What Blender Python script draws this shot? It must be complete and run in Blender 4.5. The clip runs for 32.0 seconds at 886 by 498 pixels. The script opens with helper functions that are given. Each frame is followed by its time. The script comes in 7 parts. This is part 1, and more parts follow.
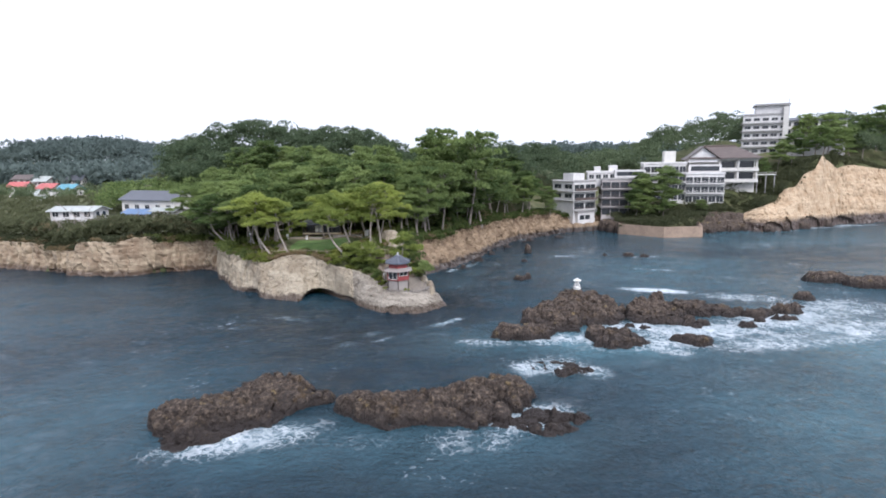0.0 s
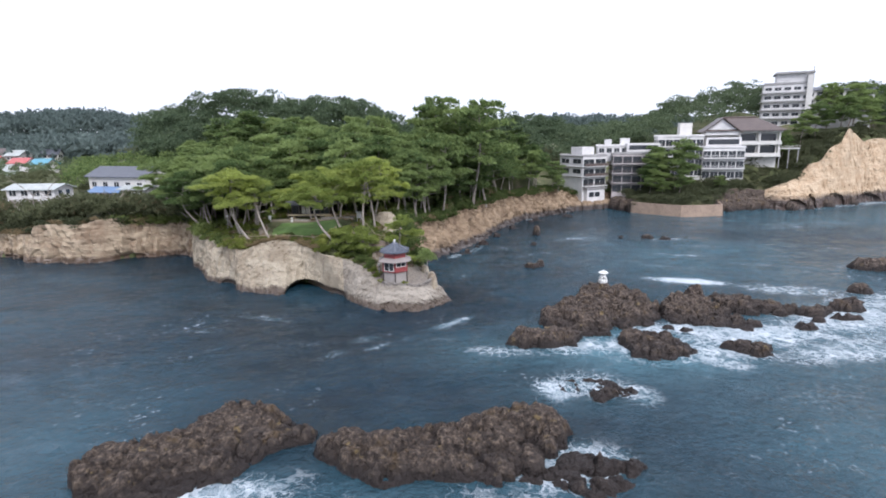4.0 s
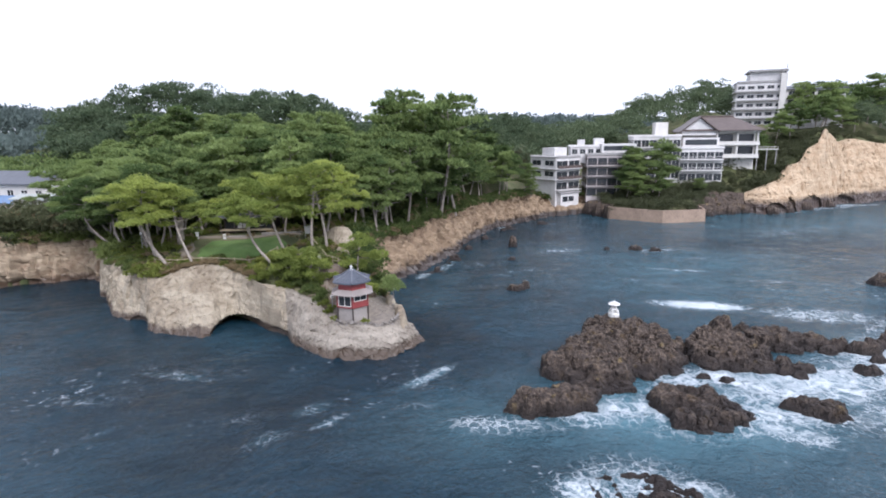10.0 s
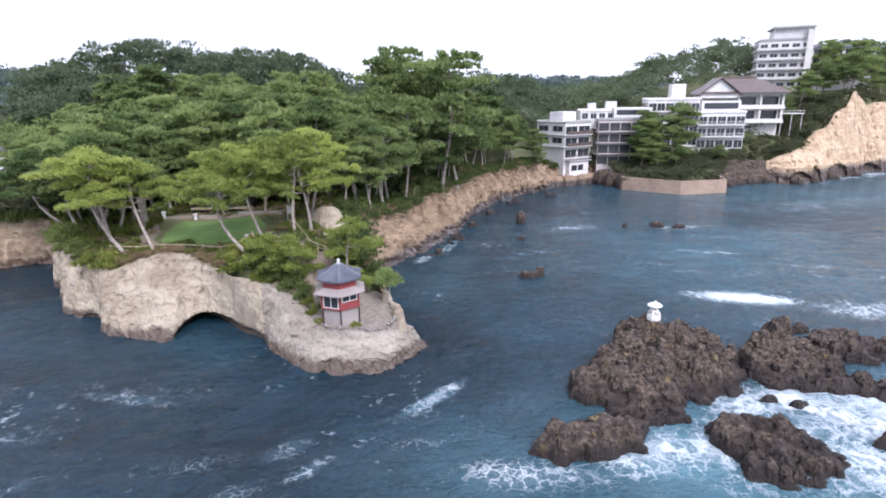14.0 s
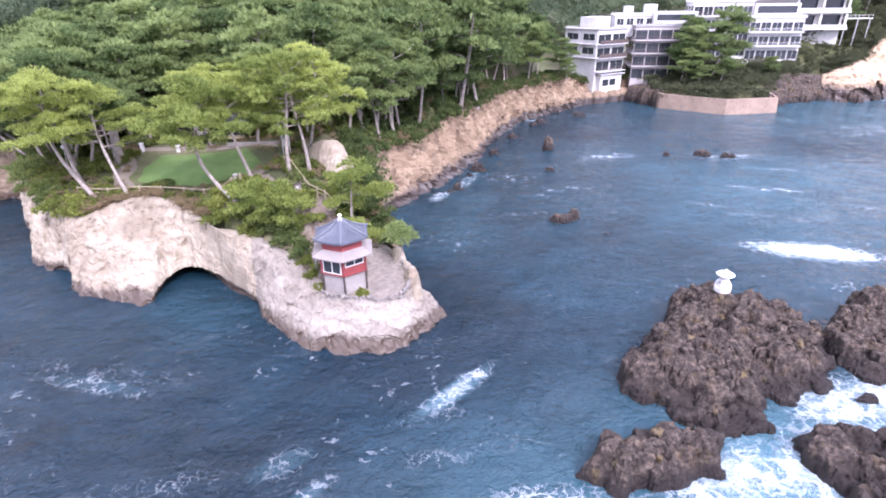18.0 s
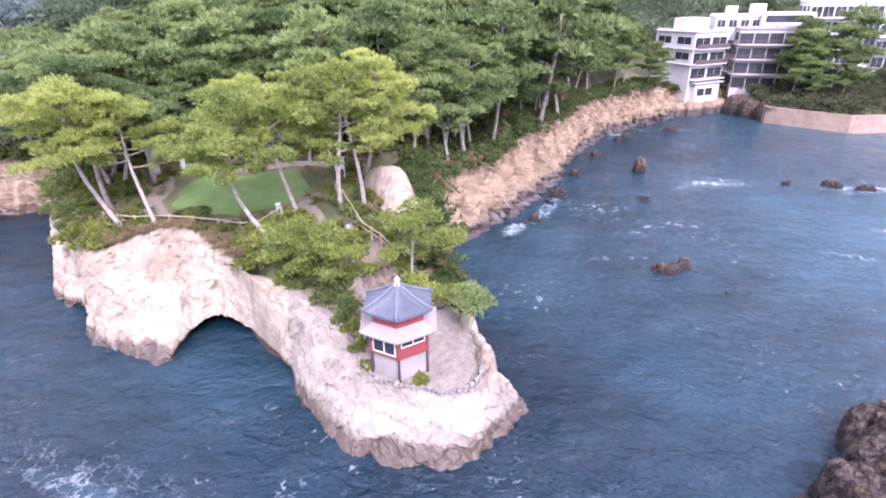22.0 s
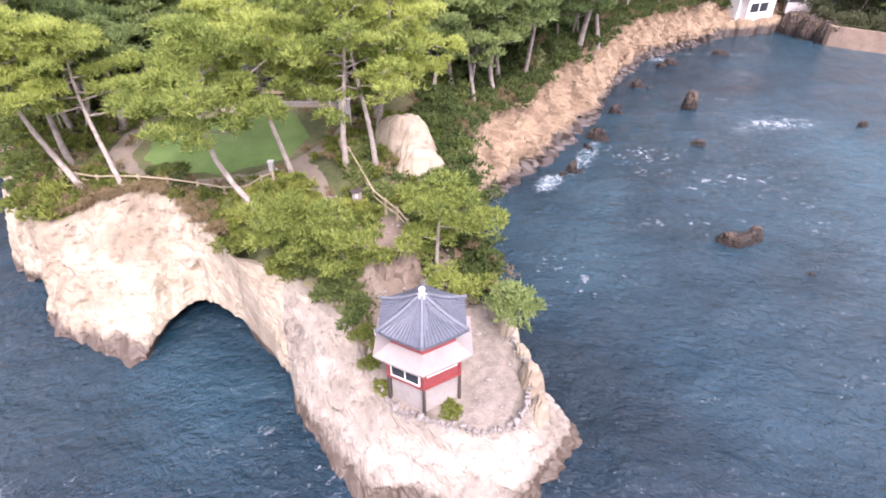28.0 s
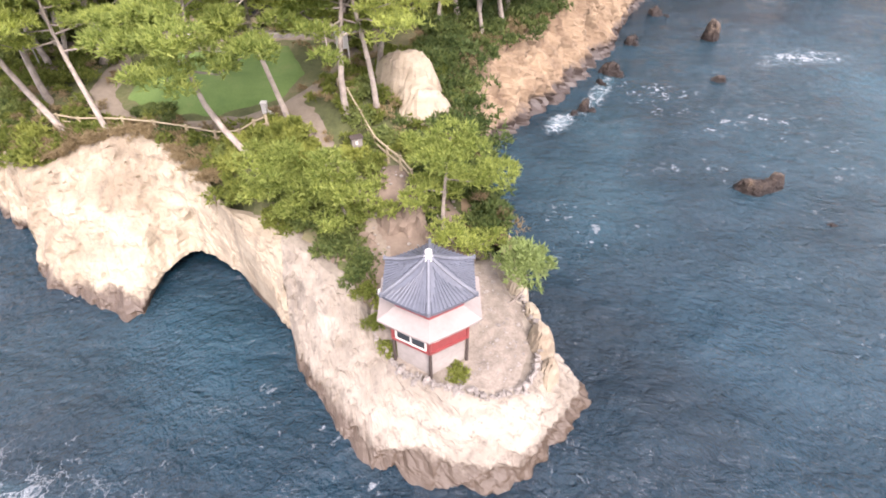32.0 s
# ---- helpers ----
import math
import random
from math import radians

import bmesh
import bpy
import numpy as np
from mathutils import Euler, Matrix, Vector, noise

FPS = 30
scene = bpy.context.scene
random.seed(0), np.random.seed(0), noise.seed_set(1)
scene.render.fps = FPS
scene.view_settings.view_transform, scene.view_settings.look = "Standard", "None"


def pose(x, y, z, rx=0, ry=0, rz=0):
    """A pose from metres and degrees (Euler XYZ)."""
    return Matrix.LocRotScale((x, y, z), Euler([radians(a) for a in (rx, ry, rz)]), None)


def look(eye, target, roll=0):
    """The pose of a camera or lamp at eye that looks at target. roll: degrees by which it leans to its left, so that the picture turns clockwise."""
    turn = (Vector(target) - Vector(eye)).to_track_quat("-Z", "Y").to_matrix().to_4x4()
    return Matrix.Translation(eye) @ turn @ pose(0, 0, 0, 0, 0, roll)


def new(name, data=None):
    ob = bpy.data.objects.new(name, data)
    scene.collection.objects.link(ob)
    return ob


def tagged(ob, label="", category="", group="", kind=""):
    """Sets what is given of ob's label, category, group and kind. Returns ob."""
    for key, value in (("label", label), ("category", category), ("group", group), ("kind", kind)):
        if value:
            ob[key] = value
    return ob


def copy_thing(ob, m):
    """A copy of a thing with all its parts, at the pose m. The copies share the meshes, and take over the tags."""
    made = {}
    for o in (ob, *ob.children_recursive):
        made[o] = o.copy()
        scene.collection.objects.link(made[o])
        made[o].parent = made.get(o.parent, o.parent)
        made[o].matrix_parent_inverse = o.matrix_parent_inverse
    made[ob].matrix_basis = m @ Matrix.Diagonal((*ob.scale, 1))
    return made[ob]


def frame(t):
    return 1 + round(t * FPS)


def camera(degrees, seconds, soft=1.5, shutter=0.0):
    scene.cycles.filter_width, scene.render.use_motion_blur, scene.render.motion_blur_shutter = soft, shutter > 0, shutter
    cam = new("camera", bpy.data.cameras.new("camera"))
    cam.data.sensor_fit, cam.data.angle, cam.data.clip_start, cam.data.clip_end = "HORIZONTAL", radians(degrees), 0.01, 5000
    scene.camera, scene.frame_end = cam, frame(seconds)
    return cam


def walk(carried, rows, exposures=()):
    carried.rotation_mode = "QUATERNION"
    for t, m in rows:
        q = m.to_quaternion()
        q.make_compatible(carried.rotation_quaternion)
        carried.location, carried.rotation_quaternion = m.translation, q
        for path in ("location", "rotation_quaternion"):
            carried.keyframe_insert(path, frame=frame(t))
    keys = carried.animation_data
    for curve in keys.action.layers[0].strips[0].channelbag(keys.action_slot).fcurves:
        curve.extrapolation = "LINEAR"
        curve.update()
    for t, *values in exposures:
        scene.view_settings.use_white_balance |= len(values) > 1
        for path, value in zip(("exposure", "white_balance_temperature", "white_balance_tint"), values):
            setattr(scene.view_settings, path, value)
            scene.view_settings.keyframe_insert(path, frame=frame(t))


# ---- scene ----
cam = camera(78.7, 32.0, 1.8)
METRES, EYE, TILT, LEAN, TURN = 75.0, 23.6, 0.0, 0.0, 0.0
ROWS = [
    (0.0, 0.0, 0.0, 0.0, -0.12, -8.93, 0.76),
    (0.5, -0.0026, 0.0211, 0.0002, -0.28, -9.54, 0.66),
    (1.0, -0.0041, 0.0427, -0.0009, -0.36, -10.12, 0.75),
    (1.5, -0.0058, 0.0643, -0.0011, -0.42, -10.69, 0.76),
    (2.0, -0.0077, 0.086, -0.0018, -0.48, -11.19, 0.75),
    (2.5, -0.0099, 0.1076, -0.0022, -0.52, -11.54, 0.74),
    (3.0, -0.0118, 0.1289, -0.0023, -0.54, -11.66, 0.73),
    (3.5, -0.0139, 0.1508, -0.0024, -0.57, -11.65, 0.75),
    (5.5, -0.0225, 0.2386, -0.0033, -0.62, -11.68, 0.73),
    (6.0, -0.0242, 0.2587, -0.0038, -0.68, -11.67, 0.72),
    (6.5, -0.0255, 0.2781, -0.0039, -0.93, -11.68, 0.73),
    (7.0, -0.0271, 0.2967, -0.0039, -1.44, -11.7, 0.72),
    (7.5, -0.0287, 0.315, -0.0045, -2.62, -11.69, 0.7),
    (8.0, -0.0305, 0.3336, -0.0051, -3.61, -11.68, 0.71),
    (8.5, -0.0317, 0.3494, -0.005, -4.26, -11.71, 0.69),
    (9.0, -0.0325, 0.3659, -0.0052, -4.7, -11.7, 0.68),
    (9.5, -0.0327, 0.3825, -0.0054, -4.97, -11.68, 0.66),
    (10.0, -0.0332, 0.3996, -0.0058, -5.14, -11.65, 0.66),
    (10.5, -0.0334, 0.4172, -0.0061, -5.26, -11.73, 0.66),
    (11.0, -0.0328, 0.4359, -0.0072, -5.33, -12.18, 0.64),
    (11.5, -0.0329, 0.4549, -0.0079, -5.4, -13.02, 0.67),
    (12.0, -0.0325, 0.474, -0.0084, -5.43, -13.84, 0.66),
    (12.5, -0.0326, 0.4936, -0.0086, -5.47, -14.31, 0.65),
    (13.0, -0.032, 0.5127, -0.0083, -5.49, -14.58, 0.64),
    (13.5, -0.0317, 0.5313, -0.0059, -5.49, -14.87, 0.66),
    (14.0, -0.0316, 0.5491, -0.0033, -5.49, -15.42, 0.65),
    (14.5, -0.0317, 0.5672, -0.0009, -5.49, -16.83, 0.67),
    (16.5, -0.0306, 0.6343, 0.0039, -5.43, -22.67, 0.78),
    (17.0, -0.0306, 0.6511, 0.0043, -5.42, -23.95, 0.76),
    (17.5, -0.0315, 0.668, 0.0049, -5.45, -24.75, 0.72),
    (18.0, -0.0317, 0.6853, 0.0051, -4.21, -24.71, 0.74),
    (18.5, -0.0326, 0.704, 0.0055, -2.76, -24.7, 0.7),
    (19.0, -0.0333, 0.7237, 0.0049, -1.29, -24.66, 0.74),
    (19.5, -0.0348, 0.7436, 0.0051, -0.26, -24.65, 0.72),
    (20.0, -0.0369, 0.7636, 0.0049, 0.6, -24.63, 0.73),
    (20.5, -0.0397, 0.7833, 0.0047, 1.29, -24.58, 0.72),
    (21.0, -0.0426, 0.8029, 0.0043, 1.74, -24.56, 0.74),
    (21.5, -0.0456, 0.8222, 0.0047, 2.09, -24.62, 0.7),
    (22.0, -0.0487, 0.8414, 0.0046, 2.34, -24.71, 0.7),
    (22.5, -0.0518, 0.8596, 0.005, 2.57, -24.98, 0.66),
    (23.0, -0.0549, 0.8766, 0.0047, 2.72, -25.54, 0.66),
    (23.5, -0.0576, 0.8913, 0.0047, 2.85, -26.23, 0.66),
    (24.0, -0.0602, 0.904, 0.0047, 2.95, -26.97, 0.61),
    (24.5, -0.0625, 0.9151, 0.0049, 3.04, -27.71, 0.62),
    (25.0, -0.0644, 0.9248, 0.0048, 3.13, -28.48, 0.61),
    (25.5, -0.0664, 0.9336, 0.0046, 3.2, -29.27, 0.6),
    (27.5, -0.0731, 0.9607, 0.0028, 3.32, -32.46, 0.57),
    (28.0, -0.074, 0.9648, 0.0028, 3.36, -33.3, 0.57),
    (28.5, -0.0751, 0.9684, 0.0033, 3.37, -34.15, 0.54),
    (29.0, -0.0757, 0.9715, 0.0032, 3.4, -35.0, 0.58),
    (29.5, -0.0766, 0.9744, 0.0034, 3.45, -35.94, 0.52),
    (30.0, -0.0771, 0.9773, 0.0035, 3.48, -36.85, 0.52),
    (30.5, -0.0778, 0.9806, 0.0039, 3.49, -37.8, 0.51),
    (31.0, -0.0785, 0.9844, 0.0039, 3.52, -38.71, 0.45),
    (31.5, -0.0792, 0.9886, 0.0037, 3.54, -39.64, 0.43),
    (32.0, -0.0801, 0.9931, 0.0032, 3.55, -40.54, 0.41),
]
# rows are turned so that +y looks inland from the sea; the sea lies at SEA
SEA = -0.7
EXPOSURES = [(0.0, 0.23, 5720, 16), (10.0, 0.27, 5650, 18), (14.0, 0.59, 5620, 22), (17.0, 1.08, 5520, 32), (19.5, 1.36, 5500, 38), (25.0, 1.40, 5780, 42), (29.0, 1.40, 6250, 31), (32.0, 1.40, 6480, 27)]
walk(cam, [(t, pose(0, 0, EYE, TILT, LEAN, TURN) @ pose(METRES * x, METRES * y, METRES * z, 90 + pitch, roll, yaw)) for t, x, y, z, yaw, pitch, roll in ROWS], EXPOSURES)

# ---- world and sun: bright overcast with a soft low sun from the sea side ----
SUN_AZ, SUN_EL = 158.0, 46.0          # azimuth from +y towards +x, elevation
world = bpy.data.worlds.new("world")
scene.world = world
world.use_nodes = True
wn, wl = world.node_tree.nodes, world.node_tree.links
wn.clear()
sky = wn.new("ShaderNodeTexSky")
sky.sky_type, sky.sun_disc = "NISHITA", False
sky.sun_elevation, sky.sun_rotation = radians(SUN_EL), radians(SUN_AZ)
sky.dust_density = 4.0
bg_sky, bg_cloud, bg_mix, w_out = wn.new("ShaderNodeBackground"), wn.new("ShaderNodeBackground"), wn.new("ShaderNodeMixShader"), wn.new("ShaderNodeOutputWorld")
bg_sky.inputs[1].default_value = 0.10
bg_cloud.inputs[0].default_value = (0.97, 0.985, 1.0, 1)
bg_cloud.inputs[1].default_value = 1.15
bg_mix.inputs[0].default_value = 0.86
wl.new(sky.outputs[0], bg_sky.inputs[0])
wl.new(bg_sky.outputs[0], bg_mix.inputs[1])
wl.new(bg_cloud.outputs[0], bg_mix.inputs[2])
wl.new(bg_mix.outputs[0], w_out.inputs[0])
sun = new("sun", bpy.data.lights.new("sun", "SUN"))
sun.data.energy, sun.data.angle, sun.data.color = 2.9, radians(22), (1.0, 0.95, 0.86)
sun_dir = Vector((math.sin(radians(SUN_AZ)) * math.cos(radians(SUN_EL)), math.cos(radians(SUN_AZ)) * math.cos(radians(SUN_EL)), math.sin(radians(SUN_EL))))
sun.matrix_world = look(sun_dir * 300, (0, 0, 0))


# ---- materials ----
def material(name):
    m = bpy.data.materials.new(name)
    m.use_nodes = True
    n, l = m.node_tree.nodes, m.node_tree.links
    return m, n, l, n["Principled BSDF"]


def link(l, a, b):
    l.new(a, b)


def ramp(n, l, fac, stops):
    r = n.new("ShaderNodeValToRGB")
    while len(r.color_ramp.elements) < len(stops):
        r.color_ramp.elements.new(0.5)
    for e, (p, c) in zip(r.color_ramp.elements, stops):
        e.position, e.color = p, (*c, 1) if len(c) == 3 else c
    l.new(fac, r.inputs[0])
    return r.outputs[0]


def tex(n, l, scale, detail=4.0, rough=0.55, kind="Noise", coord=None, dist=0.0):
    t = n.new("ShaderNodeTex" + kind)
    t.inputs["Scale"].default_value = scale
    if kind == "Noise":
        t.inputs["Detail"].default_value, t.inputs["Roughness"].default_value, t.inputs["Distortion"].default_value = detail, rough, dist
    if coord is not None:
        l.new(coord, t.inputs["Vector"])
    return t


def position(n, l, sx=1.0, sy=1.0, sz=1.0):
    g = n.new("ShaderNodeNewGeometry")
    m = n.new("ShaderNodeMapping")
    m.inputs["Scale"].default_value = (sx, sy, sz)
    l.new(g.outputs["Position"], m.inputs[0])
    return m.outputs[0]


def local(n, l, sx=1.0, sy=1.0, sz=1.0):
    g = n.new("ShaderNodeTexCoord")
    m = n.new("ShaderNodeMapping")
    m.inputs["Scale"].default_value = (sx, sy, sz)
    l.new(g.outputs["Object"], m.inputs[0])
    return m.outputs[0]


def maths(n, l, op, a, b=None, c=None, clamp=False):
    m = n.new("ShaderNodeMath")
    m.operation, m.use_clamp = op, clamp
    for i, v in enumerate((a, b, c)):
        if v is None:
            continue
        if isinstance(v, (int, float)):
            m.inputs[i].default_value = v
        else:
            l.new(v, m.inputs[i])
    return m.outputs[0]


def mixc(n, l, fac, a, b, mode="MIX"):
    m = n.new("ShaderNodeMix")
    m.data_type, m.blend_type = "RGBA", mode
    for sock, v in ((m.inputs[0], fac), (m.inputs[6], a), (m.inputs[7], b)):
        if isinstance(v, tuple):
            sock.default_value = (*v, 1)
        elif isinstance(v, (int, float)):
            sock.default_value = v
        else:
            l.new(v, sock)
    return m.outputs[2]


def bump(n, l, bsdf, height, strength, distance):
    b = n.new("ShaderNodeBump")
    b.inputs["Strength"].default_value, b.inputs["Distance"].default_value = strength, distance
    l.new(height, b.inputs["Height"])
    l.new(b.outputs[0], bsdf.inputs["Normal"])


def plain(name, color, rough=0.7, scale=6.0, vary=0.25, metal=0.0, relief=0.02, coord="local"):
    """A worn surface of one base colour: two scales of mottling and a fine relief."""
    m, n, l, b = material(name)
    co = local(n, l) if coord == "local" else position(n, l)
    big, small = tex(n, l, scale * 0.22, 3, coord=co), tex(n, l, scale, 5, 0.6, coord=co)
    f = maths(n, l, "ADD", maths(n, l, "MULTIPLY", big.outputs[0], 0.6), maths(n, l, "MULTIPLY", small.outputs[0], 0.4))
    lo, hi = tuple(c * (1 - vary) for c in color), tuple(min(1, c * (1 + vary)) for c in color)
    link(l, ramp(n, l, f, [(0.3, lo), (0.7, hi)]), b.inputs["Base Color"])
    b.inputs["Roughness"].default_value, b.inputs["Metallic"].default_value = rough, metal
    if relief:
        bump(n, l, b, small.outputs[0], 0.5, relief)
    return m


def above_sea(n, l):
    g, s = n.new("ShaderNodeNewGeometry"), n.new("ShaderNodeSeparateXYZ")
    l.new(g.outputs["Position"], s.inputs[0])
    return maths(n, l, "SUBTRACT", s.outputs[2], SEA)


def cliff_material(name, pale, mid, dark, wet, wet_top, strata=1.0, spots=0.45):
    """Weathered soft rock: bedding, streaks, lichen blotches, and a dark tide line with a ragged top."""
    m, n, l, b = material(name)
    co = position(n, l)
    broad, grain = tex(n, l, 0.28, 5, 0.62, coord=co), tex(n, l, 2.6, 8, 0.68, coord=co)
    beds = tex(n, l, 1.0, 5, 0.6, coord=position(n, l, 0.12, 0.12, 2.2 * strata), dist=0.6)
    streak = tex(n, l, 1.0, 4, 0.6, coord=position(n, l, 1.3, 1.3, 0.16))
    base = ramp(n, l, broad.outputs[0], [(0.34, mid), (0.54, pale), (0.74, tuple(min(1, c * 1.12) for c in pale))])
    base = mixc(n, l, ramp(n, l, beds.outputs[0], [(0.44, (0, 0, 0)), (0.62, (0.5, 0.5, 0.5))]), base, mid)
    base = mixc(n, l, ramp(n, l, streak.outputs[0], [(0.55, (0, 0, 0)), (0.74, (0.5, 0.5, 0.5))]), base, dark)
    base = mixc(n, l, ramp(n, l, grain.outputs[0], [(0.56, (0, 0, 0)), (0.72, (spots, spots, spots))]), base, dark)
    tide = maths(n, l, "ADD", above_sea(n, l), maths(n, l, "MULTIPLY", maths(n, l, "SUBTRACT", broad.outputs[0], 0.5), -2.2))
    tide = maths(n, l, "ADD", tide, maths(n, l, "MULTIPLY", maths(n, l, "SUBTRACT", grain.outputs[0], 0.5), -1.0))
    wetf = maths(n, l, "MULTIPLY_ADD", tide, -1.0 / max(0.35, wet_top * 0.5), wet_top / max(0.35, wet_top * 0.5) + 0.5, clamp=True)
    link(l, mixc(n, l, wetf, base, wet), b.inputs["Base Color"])
    link(l, maths(n, l, "MULTIPLY_ADD", wetf, -0.45, 0.9), b.inputs["Roughness"])
    h = maths(n, l, "ADD", maths(n, l, "MULTIPLY", grain.outputs[0], 0.6), maths(n, l, "MULTIPLY", beds.outputs[0], 0.25))
    bump(n, l, b, h, 0.75, 0.16)
    return m


def rock_material(name, low, mid, high, tide, edge):
    """Dark volcanic rock, brown where dry and weedy, near black where washed."""
    m, n, l, b = material(name)
    co = position(n, l)
    broad, grain, fine = tex(n, l, 0.5, 4, 0.6, coord=co), tex(n, l, 2.4, 9, 0.72, coord=co), tex(n, l, 9.0, 6, 0.7, coord=co)
    dry = ramp(n, l, grain.outputs[0], [(0.36, low), (0.50, mid), (0.64, high)])
    weed = ramp(n, l, broad.outputs[0], [(0.58, (0, 0, 0)), (0.72, (0.55, 0.55, 0.55))])
    dry = mixc(n, l, weed, dry, (0.13, 0.085, 0.035))
    guano = ramp(n, l, tex(n, l, 0.9, 3, 0.5, coord=co).outputs[0], [(0.65, (0, 0, 0)), (0.70, (0.55, 0.55, 0.55))])
    dry = mixc(n, l, guano, dry, (0.27, 0.20, 0.09))
    z = maths(n, l, "ADD", above_sea(n, l), maths(n, l, "MULTIPLY", maths(n, l, "SUBTRACT", broad.outputs[0], 0.5), 1.8))
    wetf = maths(n, l, "MULTIPLY_ADD", z, -edge, tide * edge, clamp=True)
    link(l, mixc(n, l, wetf, dry, (0.032, 0.025, 0.022)), b.inputs["Base Color"])
    link(l, maths(n, l, "MULTIPLY_ADD", wetf, -0.3, 0.85), b.inputs["Roughness"])
    b.inputs["Specular IOR Level"].default_value = 0.3
    cells = n.new("ShaderNodeTexVoronoi")
    cells.inputs["Scale"].default_value = 3.2
    l.new(co, cells.inputs["Vector"])
    relief = maths(n, l, "ADD", grain.outputs[0], maths(n, l, "MULTIPLY", fine.outputs[0], 0.35))
    bump(n, l, b, maths(n, l, "ADD", relief, maths(n, l, "MULTIPLY", cells.outputs["Distance"], 0.5)), 1.0, 0.36)
    return m


def sea_material():
    """Clear dark blue sea: ripples at three scales, milky green shallows, sky sheen painted on open water, broken white
    foam.
    """
    m, n, l, b = material("sea_water")
    co = position(n, l)
    swell = tex(n, l, 0.16, 3, 0.5, coord=position(n, l, 0.95, 1.1, 1))
    chop = tex(n, l, 0.85, 5, 0.6, coord=position(n, l, 0.9, 1.15, 1), dist=0.5)
    ripple = tex(n, l, 2.3, 4, 0.65, coord=position(n, l, 0.95, 1.1, 1), dist=0.6)
    at_foam, at_shoal_sheen = n.new("ShaderNodeAttribute"), n.new("ShaderNodeAttribute")
    at_foam.attribute_name, at_shoal_sheen.attribute_name = "foam", "shoal_sheen"
    patch = tex(n, l, 0.06, 4, 0.6, coord=co)
    deep = ramp(n, l, patch.outputs[0], [(0.32, (0.001, 0.0085, 0.016)), (0.68, (0.004, 0.025, 0.043))])
    # pale tint of the shallows, also painted as sky sheen on open water
    milk_sheen = maths(n, l, "MULTIPLY", at_shoal_sheen.outputs["Fac"], maths(n, l, "MULTIPLY_ADD", patch.outputs[0], 1.4, 0.3), clamp=True)
    milk_sheen = maths(n, l, "MAXIMUM", milk_sheen, maths(n, l, "MULTIPLY_ADD", at_foam.outputs["Fac"], 1.3, -0.5, clamp=True))
    deep = mixc(n, l, milk_sheen, deep, (0.075, 0.165, 0.205))
    # foam: lacy cells, thinning where the foam weight falls
    warp = n.new("ShaderNodeVectorMath")
    warp.operation = "MULTIPLY_ADD"
    warp_noise = tex(n, l, 0.55, 4, 0.65, coord=co)
    l.new(warp_noise.outputs["Color"], warp.inputs[0])
    warp.inputs[1].default_value = (3.0, 3.0, 0)
    curl = n.new("ShaderNodeVectorMath")
    curl.operation = "MULTIPLY_ADD"
    l.new(tex(n, l, 1.9, 3, 0.6, coord=co).outputs["Color"], curl.inputs[0])
    curl.inputs[1].default_value = (0.9, 0.9, 0)
    l.new(co, curl.inputs[2])
    l.new(curl.outputs[0], warp.inputs[2])
    lace = n.new("ShaderNodeTexVoronoi")
    lace.feature = "DISTANCE_TO_EDGE"
    lace.inputs["Scale"].default_value = 0.95
    l.new(warp.outputs[0], lace.inputs["Vector"])
    fine = n.new("ShaderNodeTexVoronoi")
    fine.feature = "DISTANCE_TO_EDGE"
    fine.inputs["Scale"].default_value = 3.6
    l.new(warp.outputs[0], fine.inputs["Vector"])
    clump = tex(n, l, 0.32, 6, 0.68, coord=warp.outputs[0])
    thick = maths(n, l, "MULTIPLY_ADD", at_foam.outputs["Fac"], 0.30, -0.07)
    broken = maths(n, l, "MULTIPLY_ADD", clump.outputs[0], 3.0, -0.95, clamp=True)
    veins = maths(n, l, "MULTIPLY", maths(n, l, "SUBTRACT", thick, maths(n, l, "MULTIPLY", lace.outputs["Distance"], 0.8)), 5.0)
    veins = maths(n, l, "MAXIMUM", veins, maths(n, l, "MULTIPLY", maths(n, l, "SUBTRACT", thick, maths(n, l, "MULTIPLY_ADD", fine.outputs["Distance"], 1.1, 0.05)), 5.0))
    veins = maths(n, l, "MULTIPLY", maths(n, l, "MULTIPLY", veins, broken, clamp=True), 1.0)
    bank = tex(n, l, 0.5, 7, 0.7, coord=warp.outputs[0], dist=0.8)
    soft = maths(n, l, "MULTIPLY_ADD", at_foam.outputs["Fac"], 0.95, maths(n, l, "MULTIPLY", bank.outputs[0], -1.75))
    have = maths(n, l, "MAXIMUM", maths(n, l, "MULTIPLY_ADD", soft, 1.4, 0.1), maths(n, l, "SUBTRACT", veins, 0.08))
    # stray flecks of foam on the open water
    cell = n.new("ShaderNodeTexVoronoi")
    cell.inputs["Scale"].default_value = 1.15
    l.new(warp.outputs[0], cell.inputs["Vector"])
    drift = tex(n, l, 0.045, 3, 0.6, coord=co)
    fleck = maths(n, l, "SUBTRACT", maths(n, l, "MULTIPLY_ADD", drift.outputs[0], 1.7, -0.835), maths(n, l, "ADD", cell.outputs["Distance"], maths(n, l, "MULTIPLY_ADD", clump.outputs[0], 0.8, -0.42)))
    have = maths(n, l, "MAXIMUM", have, fleck)
    foam = maths(n, l, "MULTIPLY", maths(n, l, "MULTIPLY_ADD", have, 1.25, 0.05, clamp=True), 0.92)
    link(l, mixc(n, l, foam, deep, (0.66, 0.70, 0.73)), b.inputs["Base Color"])
    link(l, maths(n, l, "MULTIPLY_ADD", foam, 0.6, 0.09), b.inputs["Roughness"])
    b.inputs["IOR"].default_value = 1.33
    b.inputs["Specular IOR Level"].default_value = 0.72
